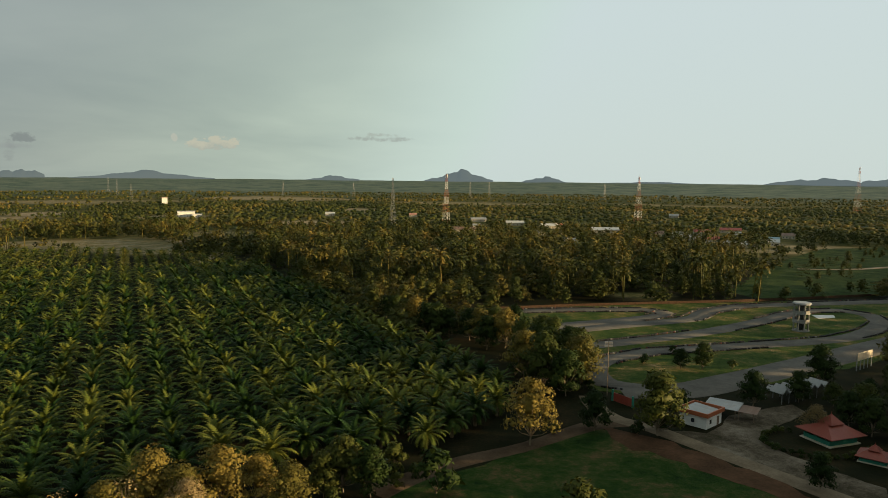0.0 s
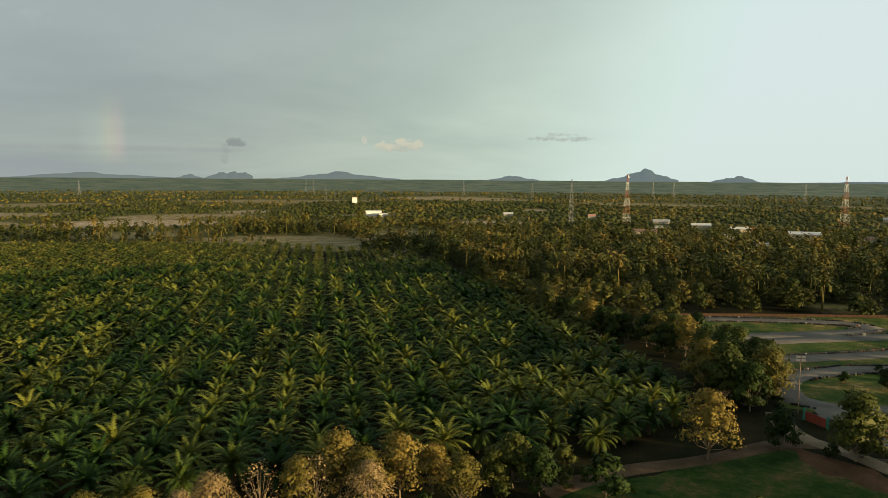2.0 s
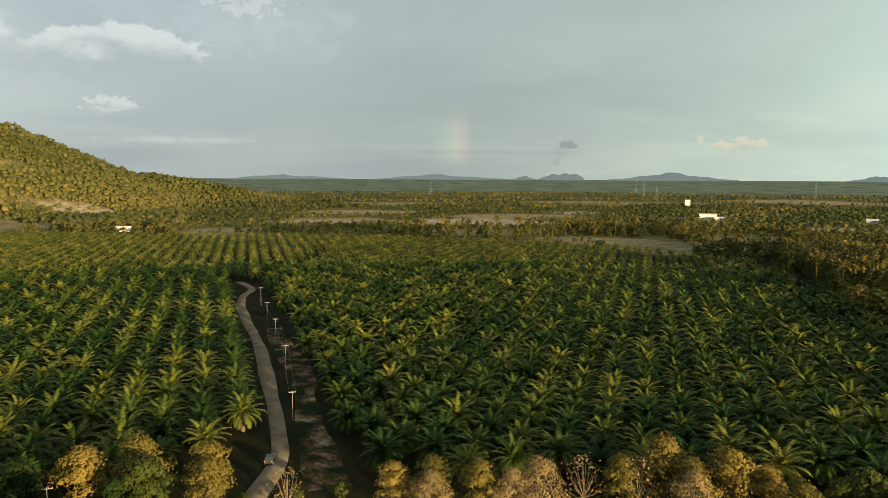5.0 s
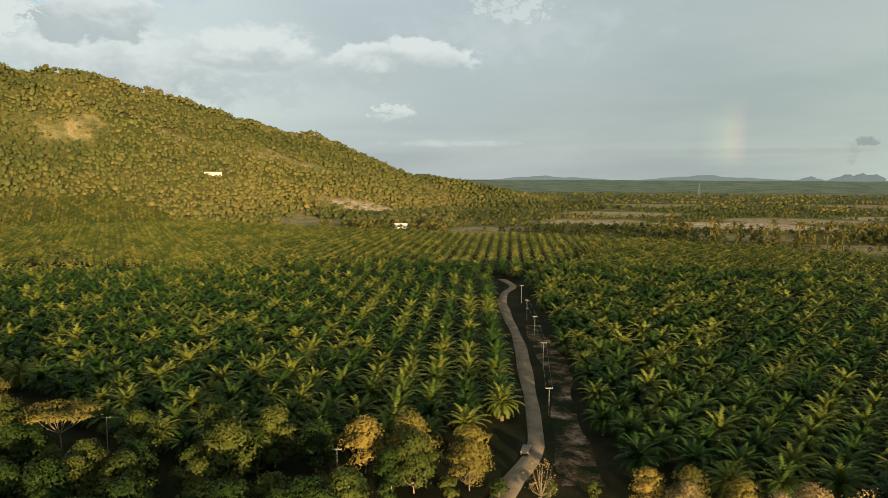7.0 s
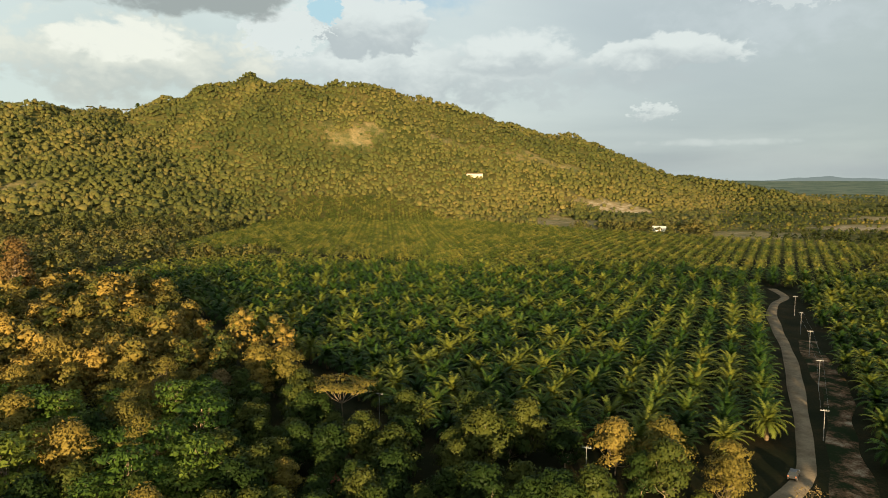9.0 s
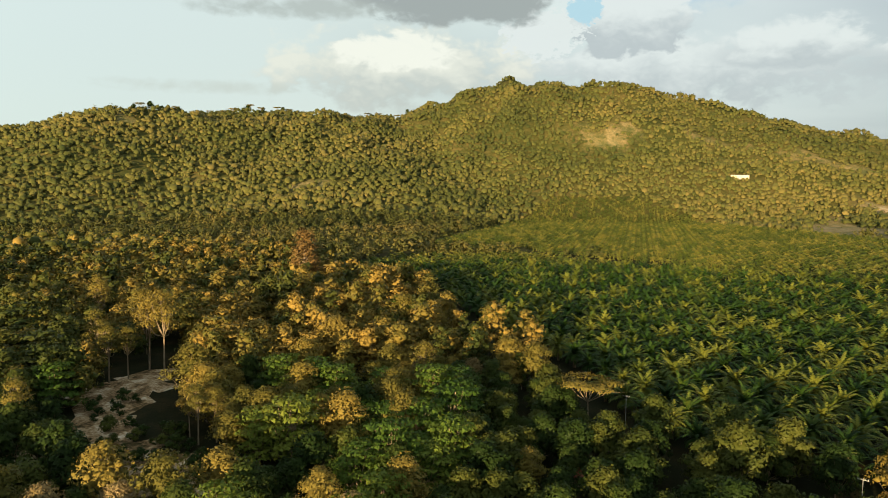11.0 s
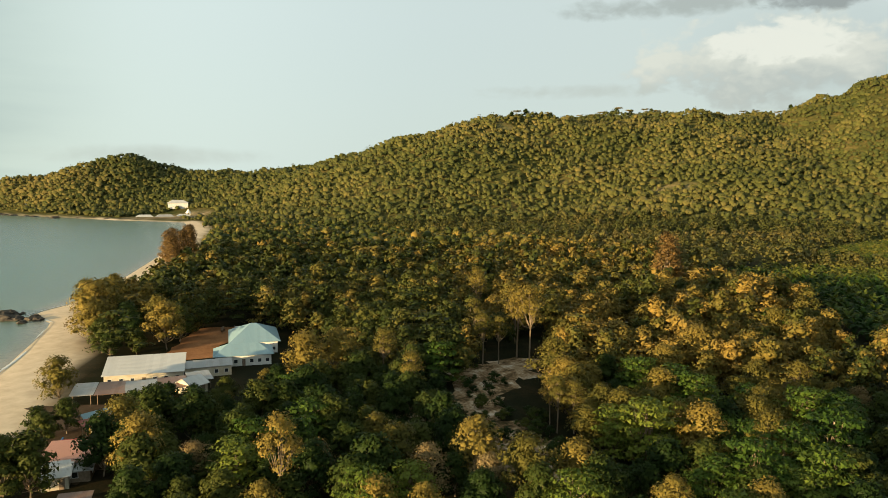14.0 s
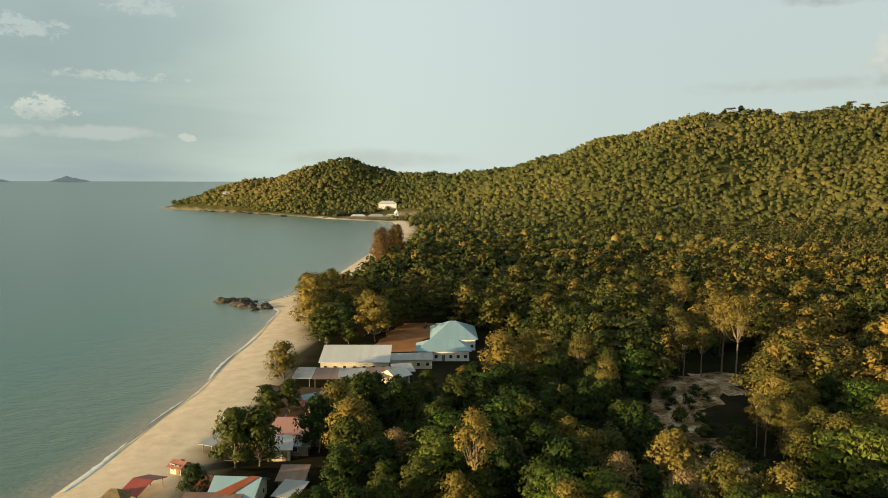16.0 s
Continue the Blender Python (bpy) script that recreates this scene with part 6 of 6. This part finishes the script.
    part("post", box(0.14, 0.14, 2.7, Matrix.Translation((-9.6 + 2.6 * k, 2.3, 0))), M_steel, paddock)


def pavilion(x, y, turn, size):
    root = thing("pavilion", Matrix.Translation((x, y, 0)) @ Matrix.Rotation(radians(turn), 4, "Z") @ Matrix.Diagonal((size, size, size, 1)), "garden pavilion with tiered red roof and green walls", "pavilion")
    green = M_teal
    part("floor", box(9.6, 8.6, 0.3, bevel=0.03), M_cream, root)
    part("wall", hollow_walls(8.4, 7.4, 1.3), green, root)
    for i in range(4):
        for s in (-1, 1):
            part("post", box(0.22, 0.22, 2.2, Matrix.Translation((-4.0 + 2.67 * i, s * 3.6, 0.3))), green, root)
    low = part("lower_roof", gable_roof(9.0, 8.6, 2.3, 1.0, 0.14, 4.2), R_tiles, root)
    low.location = (0, 0, 2.4)
    top = part("upper_roof", gable_roof(3.0, 3.0, 1.9, 0.5, 0.12, 1.9), R_tiles, root)
    top.location = (0, 0, 4.4)
    part("finial", tube((0, 0, 6.1), (0, 0, 6.9), 0.14, 0.04), R_tiles, root)
    return root



pavilion(82.0, 148.0, 20, 0.9)
pavilion(84.6, 136.5, -40, 0.55)
for k in range(26):
    a = radians(100 + 9.5 * k)
    tree("bush", 77.5 + 10.5 * math.cos(a), 145.0 + 8.0 * math.sin(a), 1.1 + 0.3 * (k % 3))

M_tower = plain("weathered_concrete", (0.15, 0.15, 0.135), (0.27, 0.27, 0.245), 0.8, 0.8, 0.2)
tower = thing("control_tower", at(131.0, 260.5), "white three-storey round race control tower with open galleries", "tower")
for z in (0.0, 3.2, 6.4, 9.8):
    bm = bmesh.new()
    bmesh.ops.create_cone(bm, cap_ends=True, segments=16, radius1=3.0, radius2=3.0, depth=0.35, matrix=Matrix.Translation((0, 0, z + 0.18)))
    part("slab", bm, M_tower, tower)
for i in range(8):
    a = i * math.pi / 4
    part("column", box(0.35, 0.35, 9.9, Matrix.Translation((2.6 * math.cos(a), 2.6 * math.sin(a), 0)), 0.02), M_tower, tower)
    for z in (3.5, 6.7):
        b = a + math.pi / 8
        part("railing", box(2.0, 0.12, 1.0, Matrix.Translation((2.75 * math.cos(b), 2.75 * math.sin(b), z)) @ Matrix.Rotation(b + math.pi / 2, 4, "Z")), M_tower, tower)
bm = bmesh.new()
bmesh.ops.create_cone(bm, cap_ends=True, segments=12, radius1=1.3, radius2=1.3, depth=9.8, matrix=Matrix.Translation((0, 0, 4.9)))
part("core", bm, M_darkpane, tower, "dark inner room")
bm = bmesh.new()
bmesh.ops.create_cone(bm, cap_ends=True, segments=16, radius1=3.3, radius2=2.9, depth=0.4, matrix=Matrix.Translation((0, 0, 10.4)))
part("roof", bm, R_grey, tower)
patch("white_slab", [(150, 284), (158, 287), (160, 292), (151, 292)], 0.1, M_white, "pale concrete slab on the infield", "pavement", 0.3)

board = thing("billboard", Matrix.Translation((123.6, 207.2, 0)) @ Matrix.Rotation(radians(37), 4, "Z"), "long pale billboard on steel posts", "billboard")
for k in range(5):
    part("post", box(0.22, 0.22, 5.2, Matrix.Translation((-4.8 + 2.4 * k, 0.2, 0))), M_steel, board)
for k in range(4):
    part("panel", box(2.38, 0.1, 2.3, Matrix.Translation((-3.6 + 2.4 * k, 0, 2.9)), 0.01), M_cream, board)

# fence behind the circuit
M_fence = plain("brown_boards", (0.030, 0.018, 0.011), (0.075, 0.045, 0.028), 1.5, 0.9, 0.3)
fence = thing("fence", Matrix(), "low brown board fence behind the kart circuit", "fence")
FENCE = [(20, 296), (52, 305), (92, 314), (134, 322), (157, 328), (182, 336), (210, 344)]
for (ax, ay), (bx, by) in zip(FENCE, FENCE[1:]):
    n = max(1, round(math.hypot(bx - ax, by - ay) / 4.0))
    for i in range(n):
        m = Matrix.Translation((ax + (bx - ax) * (i + 0.5) / n, ay + (by - ay) * (i + 0.5) / n, 0)) @ Matrix.Rotation(math.atan2(by - ay, bx - ax), 4, "Z")
        panel = part("panel", box(math.hypot(bx - ax, by - ay) / n - 0.12, 0.08, 1.1, Matrix.Translation((0, 0, 0.1)), 0.01), M_fence, fence)
        post = part("post", box(0.14, 0.14, 1.4, Matrix.Translation((1.95, 0.1, 0)), 0.01), M_fence, fence)
        panel.matrix_local = post.matrix_local = m

# tyre walls along the track
tyre_bm = bmesh.new()
bmesh.ops.create_cone(tyre_bm, cap_ends=True, segments=8, radius1=0.34, radius2=0.34, depth=0.42, matrix=Matrix.Translation((0, 0, 0.21)))
bmesh.ops.triangulate(tyre_bm, faces=tyre_bm.faces[:])
tyre_V = np.array([v.co[:] for v in tyre_bm.verts])
tyre_F = np.array([[v.index for v in f.verts] for f in tyre_bm.faces])
tyre_bm.free()
M_tyres, k_ = material("painted_tyres")
own = k_.add("ShaderNodeAttribute", {"attribute_name": "tint"}).outputs["Fac"]
finish(k_, k_.ramp(own, [(0.0, (0.015, 0.015, 0.015)), (0.5, (0.03, 0.028, 0.026)), (0.90, (0.20, 0.18, 0.16)), (0.95, (0.11, 0.04, 0.028))], "CONSTANT"), 0.85)


def tyre_wall(line, shift, lo=0.0, hi=1.0, seed=0):
    """A run of old tyres beside a track line."""
    pts, out, run = [Vector(p) for p in line], [], 0.0
    total = sum((b - a).length for a, b in zip(pts, pts[1:]))
    q = np.random.RandomState(seed)
    for a, b in zip(pts, pts[1:]):
        d = b - a
        n = Vector((-d.y, d.x)).normalized()
        for j in range(int(d.length / 0.72)):
            u = (run + j * 0.72) / total
            if lo <= u <= hi and q.uniform() < 0.9:
                p = a + d * (j * 0.72 / d.length) + n * (shift + q.uniform(-0.25, 0.25))
                out.append((p.x, p.y))
        run += d.length
    o = np.array(out)
    crowd("tyre_wall", [(tyre_V, tyre_F)], o[:, 0], o[:, 1], np.full(len(o), 0.08), q.uniform(0.9, 1.25, len(o)), M_tyres, "low wall of old black, white and red tyres beside the track", "tyre wall", seed)


for line, shift, lo, hi in ((TRACKS[0], 4.6, 0.0, 0.62), (TRACKS[0], -4.6, 0.1, 0.55), (TRACKS[1], 4.7, 0.3, 1.0), (TRACKS[1], -4.7, 0.35, 0.6), (TRACKS[2], -4.4, 0.2, 0.42), (TRACKS[2], 4.4, 0.28, 0.6), (TRACKS[2], -4.4, 0.5, 0.98), (TRACKS[2], 4.4, 0.02, 0.16), (TRACKS[2], 4.4, 0.72, 0.9)):
    tyre_wall(line, shift, lo, hi, int(100 * hi + shift))

bm = bmesh.new()
for s in (-1, 1):
    add_box(bm, 0.9, 0.25, 0.5, Matrix.Translation((0.55 * s, 0, 12.6)))
    add_box(bm, 0.9, 0.25, 0.5, Matrix.Translation((0.55 * s, 0, 13.4)))
simple("floodlight_mast", "tall steel floodlight mast beside the track", "light mast", [("pole", tube((0, 0, 0), (0, 0, 13.6), 0.11, 0.07), M_timber), ("lamp_head", bm, M_steel)], at(41.6, 178.0))

# ---- poles, mast towers, car ----


def utility_pole(x, y, turn, tall=9.0):
    root = thing("utility_pole", at(x, y, turn), "white concrete utility pole with crossarm", "pole", "poles along the lane")
    part("pole", tube((0, 0, 0), (0, 0, tall), 0.09, 0.06), M_steel, root)
    part("crossarm", box(1.7, 0.1, 0.12, Matrix.Translation((0, 0, tall - 0.35)), 0.01), M_steel, root)
    for s in (-0.75, -0.3, 0.3, 0.75):
        part("insulator", tube((s, 0, tall - 0.24), (s, 0, tall - 0.02), 0.07, 0.05), M_steel, root)
    return root


LANE_POLES = [(-221, 157.5, 8.0), (-192, 139.5, 8.2), (-158.5, 117.5, 8.4), (-126.5, 94.5, 6.8)]
for x, y, h in LANE_POLES:
    utility_pole(x, y, radians(58), h)
utility_pole(-253, 178, radians(58), 8.0)
utility_pole(-113.5, 37.0, radians(60), 7.4)
utility_pole(-152, 3.0, radians(60), 7.4)
for (ax, ay, ah), (bx, by, bh) in zip(LANE_POLES, LANE_POLES[1:]):
    for s in (-1.0, 1.0):
        curve = bpy.data.curves.new("wire", "CURVE")
        curve.dimensions, curve.bevel_depth = "3D", 0.012
        sp = curve.splines.new("POLY")
        sp.points.add(8)
        for i in range(9):
            u = i / 8
            sp.points[i].co = (ax + (bx - ax) * u + s * 0.4, ay + (by - ay) * u + s * 0.63, ah + (bh - ah) * u - 0.1 - 2.4 * u * (1 - u), 1)
        curve.materials.append(M_steel)
        tagged(new("power_line", curve), "thin power line strung between poles", "cable", "power lines")


def lattice_mast(x, y, tall, base, bands, label, red=True):
    """A lattice mast of stacked sections, each a part."""
    root = thing("radio_mast", at(x, y, 0.4), label, "mast", "radio masts")
    for k in range(bands):
        z0, z1 = tall * k / bands, tall * (k + 1) / bands
        bm_ = bmesh.new()
        w0, w1 = base * (1 - 0.86 * k / bands) / 2, base * (1 - 0.86 * (k + 1) / bands) / 2
        for i in range(4):
            c0, c1 = ((1, 1), (-1, 1), (-1, -1), (1, -1))[i], ((1, 1), (-1, 1), (-1, -1), (1, -1))[(i + 1) % 4]
            add_tube(bm_, (c0[0] * w0, c0[1] * w0, z0), (c0[0] * w1, c0[1] * w1, z1), 0.12, 0.10, 4)
            halves = 2
            for j in range(halves):
                u0, u1 = j / halves, (j + 1) / halves
                a0, a1, y0_, y1_ = w0 + (w1 - w0) * u0, w0 + (w1 - w0) * u1, z0 + (z1 - z0) * u0, z0 + (z1 - z0) * u1
                add_tube(bm_, (c0[0] * a0, c0[1] * a0, y0_), (c1[0] * a1, c1[1] * a1, y1_), 0.05, None, 3)
                add_tube(bm_, (c1[0] * a0, c1[1] * a0, y0_), (c0[0] * a1, c0[1] * a1, y1_), 0.05, None, 3)
                add_tube(bm_, (c0[0] * a1, c0[1] * a1, y1_), (c1[0] * a1, c1[1] * a1, y1_), 0.05, None, 3)
        part("section", bm_, M_redsteel if red and k % 2 == 0 else (M_white if red else M_steel), root)
    if red:
        for k in range(4):
            part("antenna", tube((1.2 * math.cos(k * 1.6), 1.2 * math.sin(k * 1.6), tall - 4), (1.2 * math.cos(k * 1.6), 1.2 * math.sin(k * 1.6), tall - 0.5), 0.25), M_white, root)
        part("spire", tube((0, 0, tall), (0, 0, tall + 4), 0.1, 0.04, 4), M_white, root)
    return root


lattice_mast(237, 883, 58, 7.5, 7, "tall red and white lattice radio mast")
lattice_mast(2, 802, 59, 7.0, 7, "tall red and white lattice radio mast")
lattice_mast(-58, 812, 54, 6.0, 7, "grey steel lattice mast", False)
lattice_mast(696, 1218, 78, 9.0, 7, "tall red and white lattice radio mast")
for x, y, h in ((-452, 2026, 40), (-250, 1990, 40), (68, 1930, 42), (120, 1950, 42), (-860, 1900, 40), (-1115, 2400, 48), (-1300, 1500, 36), (420, 1900, 42), (-650, 1500, 34)):
    lattice_mast(x, y, h, 6.0, 4, "distant grey power line pylon", False)


def car(x, y, turn):
    root = thing("car", at(x, y, turn) @ Matrix.Translation((0, 0, 0.16)), "dark grey hatchback driving on the lane", "car")
    bm_ = bmesh.new()
    prof = [(-2.0, 0.35), (-2.05, 0.75), (-1.9, 0.95), (1.0, 0.95), (1.85, 0.82), (2.05, 0.6), (2.0, 0.35)]
    rows = [[bm_.verts.new((px__, s, pz)) for px__, pz in prof] for s in (-0.82, 0.82)]
    bm_.faces.new(rows[0])
    bm_.faces.new(rows[1][::-1])
    for i in range(len(prof)):
        j = (i + 1) % len(prof)
        bm_.faces.new((rows[0][j], rows[0][i], rows[1][i], rows[1][j]))
    bmesh.ops.recalc_face_normals(bm_, faces=bm_.faces)
    bmesh.ops.bevel(bm_, geom=bm_.edges[:], offset=0.07, segments=2, affect="EDGES")
    part("body", bm_, M_carpaint, root)
    bm_ = bmesh.new()
    vb = [bm_.verts.new(p) for p in ((-1.85, -0.76, 0.93), (0.95, -0.76, 0.93), (0.95, 0.76, 0.93), (-1.85, 0.76, 0.93), (-1.5, -0.6, 1.45), (0.2, -0.6, 1.45), (0.2, 0.6, 1.45), (-1.5, 0.6, 1.45))]
    for f in ((0, 1, 5, 4), (1, 2, 6, 5), (2, 3, 7, 6), (3, 0, 4, 7)):
        bm_.faces.new([vb[i] for i in f])
    part("window", bm_, M_darkpane, root)
    part("roof", box(1.8, 1.24, 0.06, Matrix.Translation((-0.65, 0, 1.43)), 0.02), M_carpaint, root)
    for sx in (-1.25, 1.3):
        for s in (-1, 1):
            w_ = part("wheel", tube((sx, s * 0.66, 0.16), (sx, s * 0.86, 0.16), 0.31, None, 14), M_tyre, root)
            part("rim", tube((sx, s * 0.85, 0.16), (sx, s * 0.875, 0.16), 0.18, None, 10), M_steel, w_)
    for s in (-1, 1):
        part("headlight", box(0.06, 0.34, 0.16, Matrix.Translation((1.98, s * 0.58, 0.62))), M_white, root)
        part("tail_light", box(0.06, 0.22, 0.3, Matrix.Translation((-2.04, s * 0.66, 0.62))), M_redsteel, root)
    return root


M_carpaint = plain("grey_car_paint", (0.020, 0.021, 0.023), (0.032, 0.034, 0.036), 1.0, 0.4, 0.0, 0.1, 0.4)
car(-110.5, 76.2, radians(136))

# ---- distant settlement ----
for x, y, w_, d_, mat, turn in TOWN:
    house(x, y, turn, w_ * 0.8, d_, 3.4, "gable", mat, M_cream, "distant village house with metal roof", 2.0, fronts=3, sides=1, group="village houses", name="village_house")
house(-340, 950, 20, 22, 12, 7.0, "flat", R_pale, M_white, "white two-storey building on the plain", 0.4, slope=True, fronts=5, sides=2, name="white_building", category="building")
house(-322, 940, 20, 12, 10, 4.0, "flat", R_pale, M_white, "low white annex with flat roof", 0.3, slope=True, fronts=3, sides=2, name="annex", category="building")
house(-488, 1260, 22, 9, 8, 15.0, "flat", R_red, M_white, "white tower house with red band", 0.4, slope=True, fronts=2, sides=2, name="tower_house", category="building")
house(-690, 335, 60, 13, 8, 3.4, "gable", R_pale, M_white, "white shed with pale roof at the plantation edge", 2.0, fronts=2, sides=1, name="farm_shed", category="shed")
house(-1066, 221, 75, 24, 9, 6.0, "flat", R_rust, M_cream, "pale unfinished building on a terrace of the hill", 0.4, slope=True, fronts=5, sides=2, name="hill_building", category="building")
# hotel and pavilions on the bay
house(-570, -956, 150, 27, 14, 9.0, "hip", R_pale, M_white, "large white hotel with pale hipped roof", 3.5, 7.0, 1.0, 7, 3, name="hotel", category="building")
for x, y, w_, mat, kind in ((-490, -905, 20, R_pale, 1), (-512, -893, 22, R_grey, 0), (-536, -888, 16, R_pale, 0)):
    house(x, y, 152, w_, 9, 3.2, "hip", mat, M_timber, "open seaside pavilion with metal roof", 2.2, 4.0, 0.8, posts=True, name="seaside_pavilion", category="pavilion", group="pavilions on the bay")
house(-436, -1290, 160, 12, 8, 4, "gable", R_pale, M_white, "white house on the wooded headland", 2.0, fronts=3, sides=1)
bm = bmesh.new()
bmesh.ops.create_cone(bm, cap_ends=True, segments=8, radius1=4.0, radius2=0.6, depth=5, matrix=Matrix.Translation((0, 0, 6.6)))
legs = [("roof_cone", bm, M_white), ("mast", tube((0, 0, 9), (0, 0, 11), 0.2, 0.08), M_steel)]
legs += [("post", box(0.5, 0.5, 4.2, Matrix.Translation((2.8 * math.cos(k * 1.57), 2.8 * math.sin(k * 1.57), 0))), M_white) for k in range(4)]
simple("bandstand", "pale conical bandstand by the bay", "bandstand", legs, at(-548, -895))
simple("monument", "small white pointed monument on the headland", "monument", [("base", box(4, 4, 1.5), M_white), ("spire", tube((0, 0, 1.5), (0, 0, 9), 1.2, 0.15, 4), M_white)], at(-458, -1186))


def boulder(seed, sx, sy, sz):
    bm_ = bmesh.new()
    bmesh.ops.create_icosphere(bm_, subdivisions=3, radius=1.0)
    for v_ in bm_.verts:
        n_ = noise.noise(v_.co * 1.3 + Vector((seed * 7.1, 0, 0))) * 0.45 + noise.noise(v_.co * 3.4 + Vector((0, seed * 3.3, 0))) * 0.2
        v_.co *= 1 + n_
        v_.co = Vector((v_.co.x * sx, v_.co.y * sy, v_.co.z * sz))
    return bm_


ROCKS = random.Random(9)
for i in range(34):
    u = i / 33
    cx, cy = -101.9 - 6.2 * u, -333 + 30 * u
    s = ROCKS.uniform(0.8, 2.6) * (1.15 - 0.45 * u)
    b = part("boulder", boulder(i, s * 1.3, s, s * 0.62), M_rock)
    b.location = (cx + ROCKS.gauss(0, 3.2), cy + ROCKS.gauss(0, 2.6), SEA + 0.1)
    tagged(b, "dark wave-worn boulder at the water's edge", "rock", "rocks off the beach")
for i in range(30):
    u = i / 29
    s = ROCKS.uniform(1.5, 4.5)
    b = part("boulder", boulder(60 + i, s * 1.5, s, s * 0.5), M_rock)
    b.location = (-380 - 105 * u + ROCKS.gauss(0, 6), -1290 + 370 * u + ROCKS.gauss(0, 8), SEA)
    if u > 0.4:
        b.location.x += 12
    tagged(b, "dark boulder along the far bay", "rock", "rocks of the headland")

# surf along the beach
foam = plain("sea_foam", (0.40, 0.42, 0.39), (0.62, 0.62, 0.58), 1.2, 0.7)
SHORE = [p for p in COAST if -140 < p[0] < 40 and -332 < p[1] < 0]
fr = random.Random(3)
pts = []
for (ax, ay), (bx, by) in zip(SHORE, SHORE[1:]):
    n = max(1, int(math.hypot(bx - ax, by - ay) / 1.2))
    pts += [(ax + (bx - ax) * j / n, ay + (by - ay) * j / n) for j in range(n)]
V, F = [], []
for i in range(1, len(pts)):
    x, y = pts[i]
    dx, dy = x - pts[i - 1][0], y - pts[i - 1][1]
    l = math.hypot(dx, dy)
    nx, ny = -dy / l, dx / l
    o = 0.8 * math.sin(i * 0.13) + 0.6 * math.sin(i * 0.051 + 1)
    wide = max(0.0, 0.36 + 0.35 * math.sin(i * 0.21 + 2) + 0.3 * math.sin(i * 0.077)) * fr.uniform(0.5, 1.4)
    V += [(x - nx * (o + wide), y - ny * (o + wide), SEA + 0.12), (x - nx * o, y - ny * o, SEA + 0.2), (x - nx * (o - wide * 0.6), y - ny * (o - wide * 0.6), SEA + 0.13)]
    if i > 1:
        k = len(V) - 6
        F += [(k, k + 1, k + 4, k + 3), (k + 1, k + 2, k + 5, k + 4)]
tagged(new("surf", mesh_data("surf", V, F, foam)), "thin white line of surf on the beach", "surf", kind="stuff")

# far hills over the horizon, their haze put in as a blue-grey glow
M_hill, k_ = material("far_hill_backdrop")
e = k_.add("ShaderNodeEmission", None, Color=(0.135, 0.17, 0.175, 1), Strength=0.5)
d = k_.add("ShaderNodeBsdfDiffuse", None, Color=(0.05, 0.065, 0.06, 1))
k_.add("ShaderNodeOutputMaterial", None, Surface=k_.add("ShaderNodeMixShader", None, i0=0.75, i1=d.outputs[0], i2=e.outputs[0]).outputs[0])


def far_hill(yaw, half, up, dist=4700, seed=0, lean=0.0):
    """A low hill of the horizon; half its width in degrees, up in degrees over the horizon."""
    n, q = 48, random.Random(seed)
    ph = [q.uniform(0, 6.28) for _ in range(5)]
    V_, F_ = [], []
    for i in range(n + 1):
        u = 2 * i / n - 1
        a = radians(yaw - half * u)
        x_, y_ = -dist * math.sin(a), dist * math.cos(a)
        s_ = max(0.0, 1 - abs(u - lean) ** 1.25 / (1 + abs(lean)))
        s_ = s_ * (0.82 + 0.14 * math.sin(5 * u + ph[0]) + 0.09 * math.sin(13 * u + ph[1]) + 0.04 * math.sin(31 * u + ph[2]))
        z_ = 55 + dist * math.tan(radians(-0.24)) + max(0, s_) * dist * math.tan(radians(up))
        V_ += [(x_, y_, 20), (x_, y_, z_), (x_ * 1.03, y_ * 1.03, 20)]
        if i:
            k = 3 * i
            F_ += [(k - 3, k, k + 1, k - 2), (k - 2, k + 1, k + 2, k - 1)]
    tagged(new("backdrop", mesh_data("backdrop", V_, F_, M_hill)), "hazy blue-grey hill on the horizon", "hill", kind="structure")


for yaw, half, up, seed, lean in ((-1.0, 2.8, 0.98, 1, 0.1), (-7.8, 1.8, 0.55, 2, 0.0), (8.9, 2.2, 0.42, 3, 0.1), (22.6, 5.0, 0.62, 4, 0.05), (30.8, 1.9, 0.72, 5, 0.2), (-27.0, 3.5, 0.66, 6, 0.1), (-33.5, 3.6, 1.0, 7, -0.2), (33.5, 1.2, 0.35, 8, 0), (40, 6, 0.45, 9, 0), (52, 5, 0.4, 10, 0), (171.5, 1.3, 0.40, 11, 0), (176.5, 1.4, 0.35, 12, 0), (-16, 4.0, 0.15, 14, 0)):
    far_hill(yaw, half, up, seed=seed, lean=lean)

CL = np.random.RandomState(91)
for k in range(64):
    u = CL.uniform()
    x, y = -148 + 46 * u + CL.normal(0, 5.5), -122 + 50 * u + CL.normal(0, 5.5)
    tree("bush", x, y, CL.uniform(1.2, 3.8))
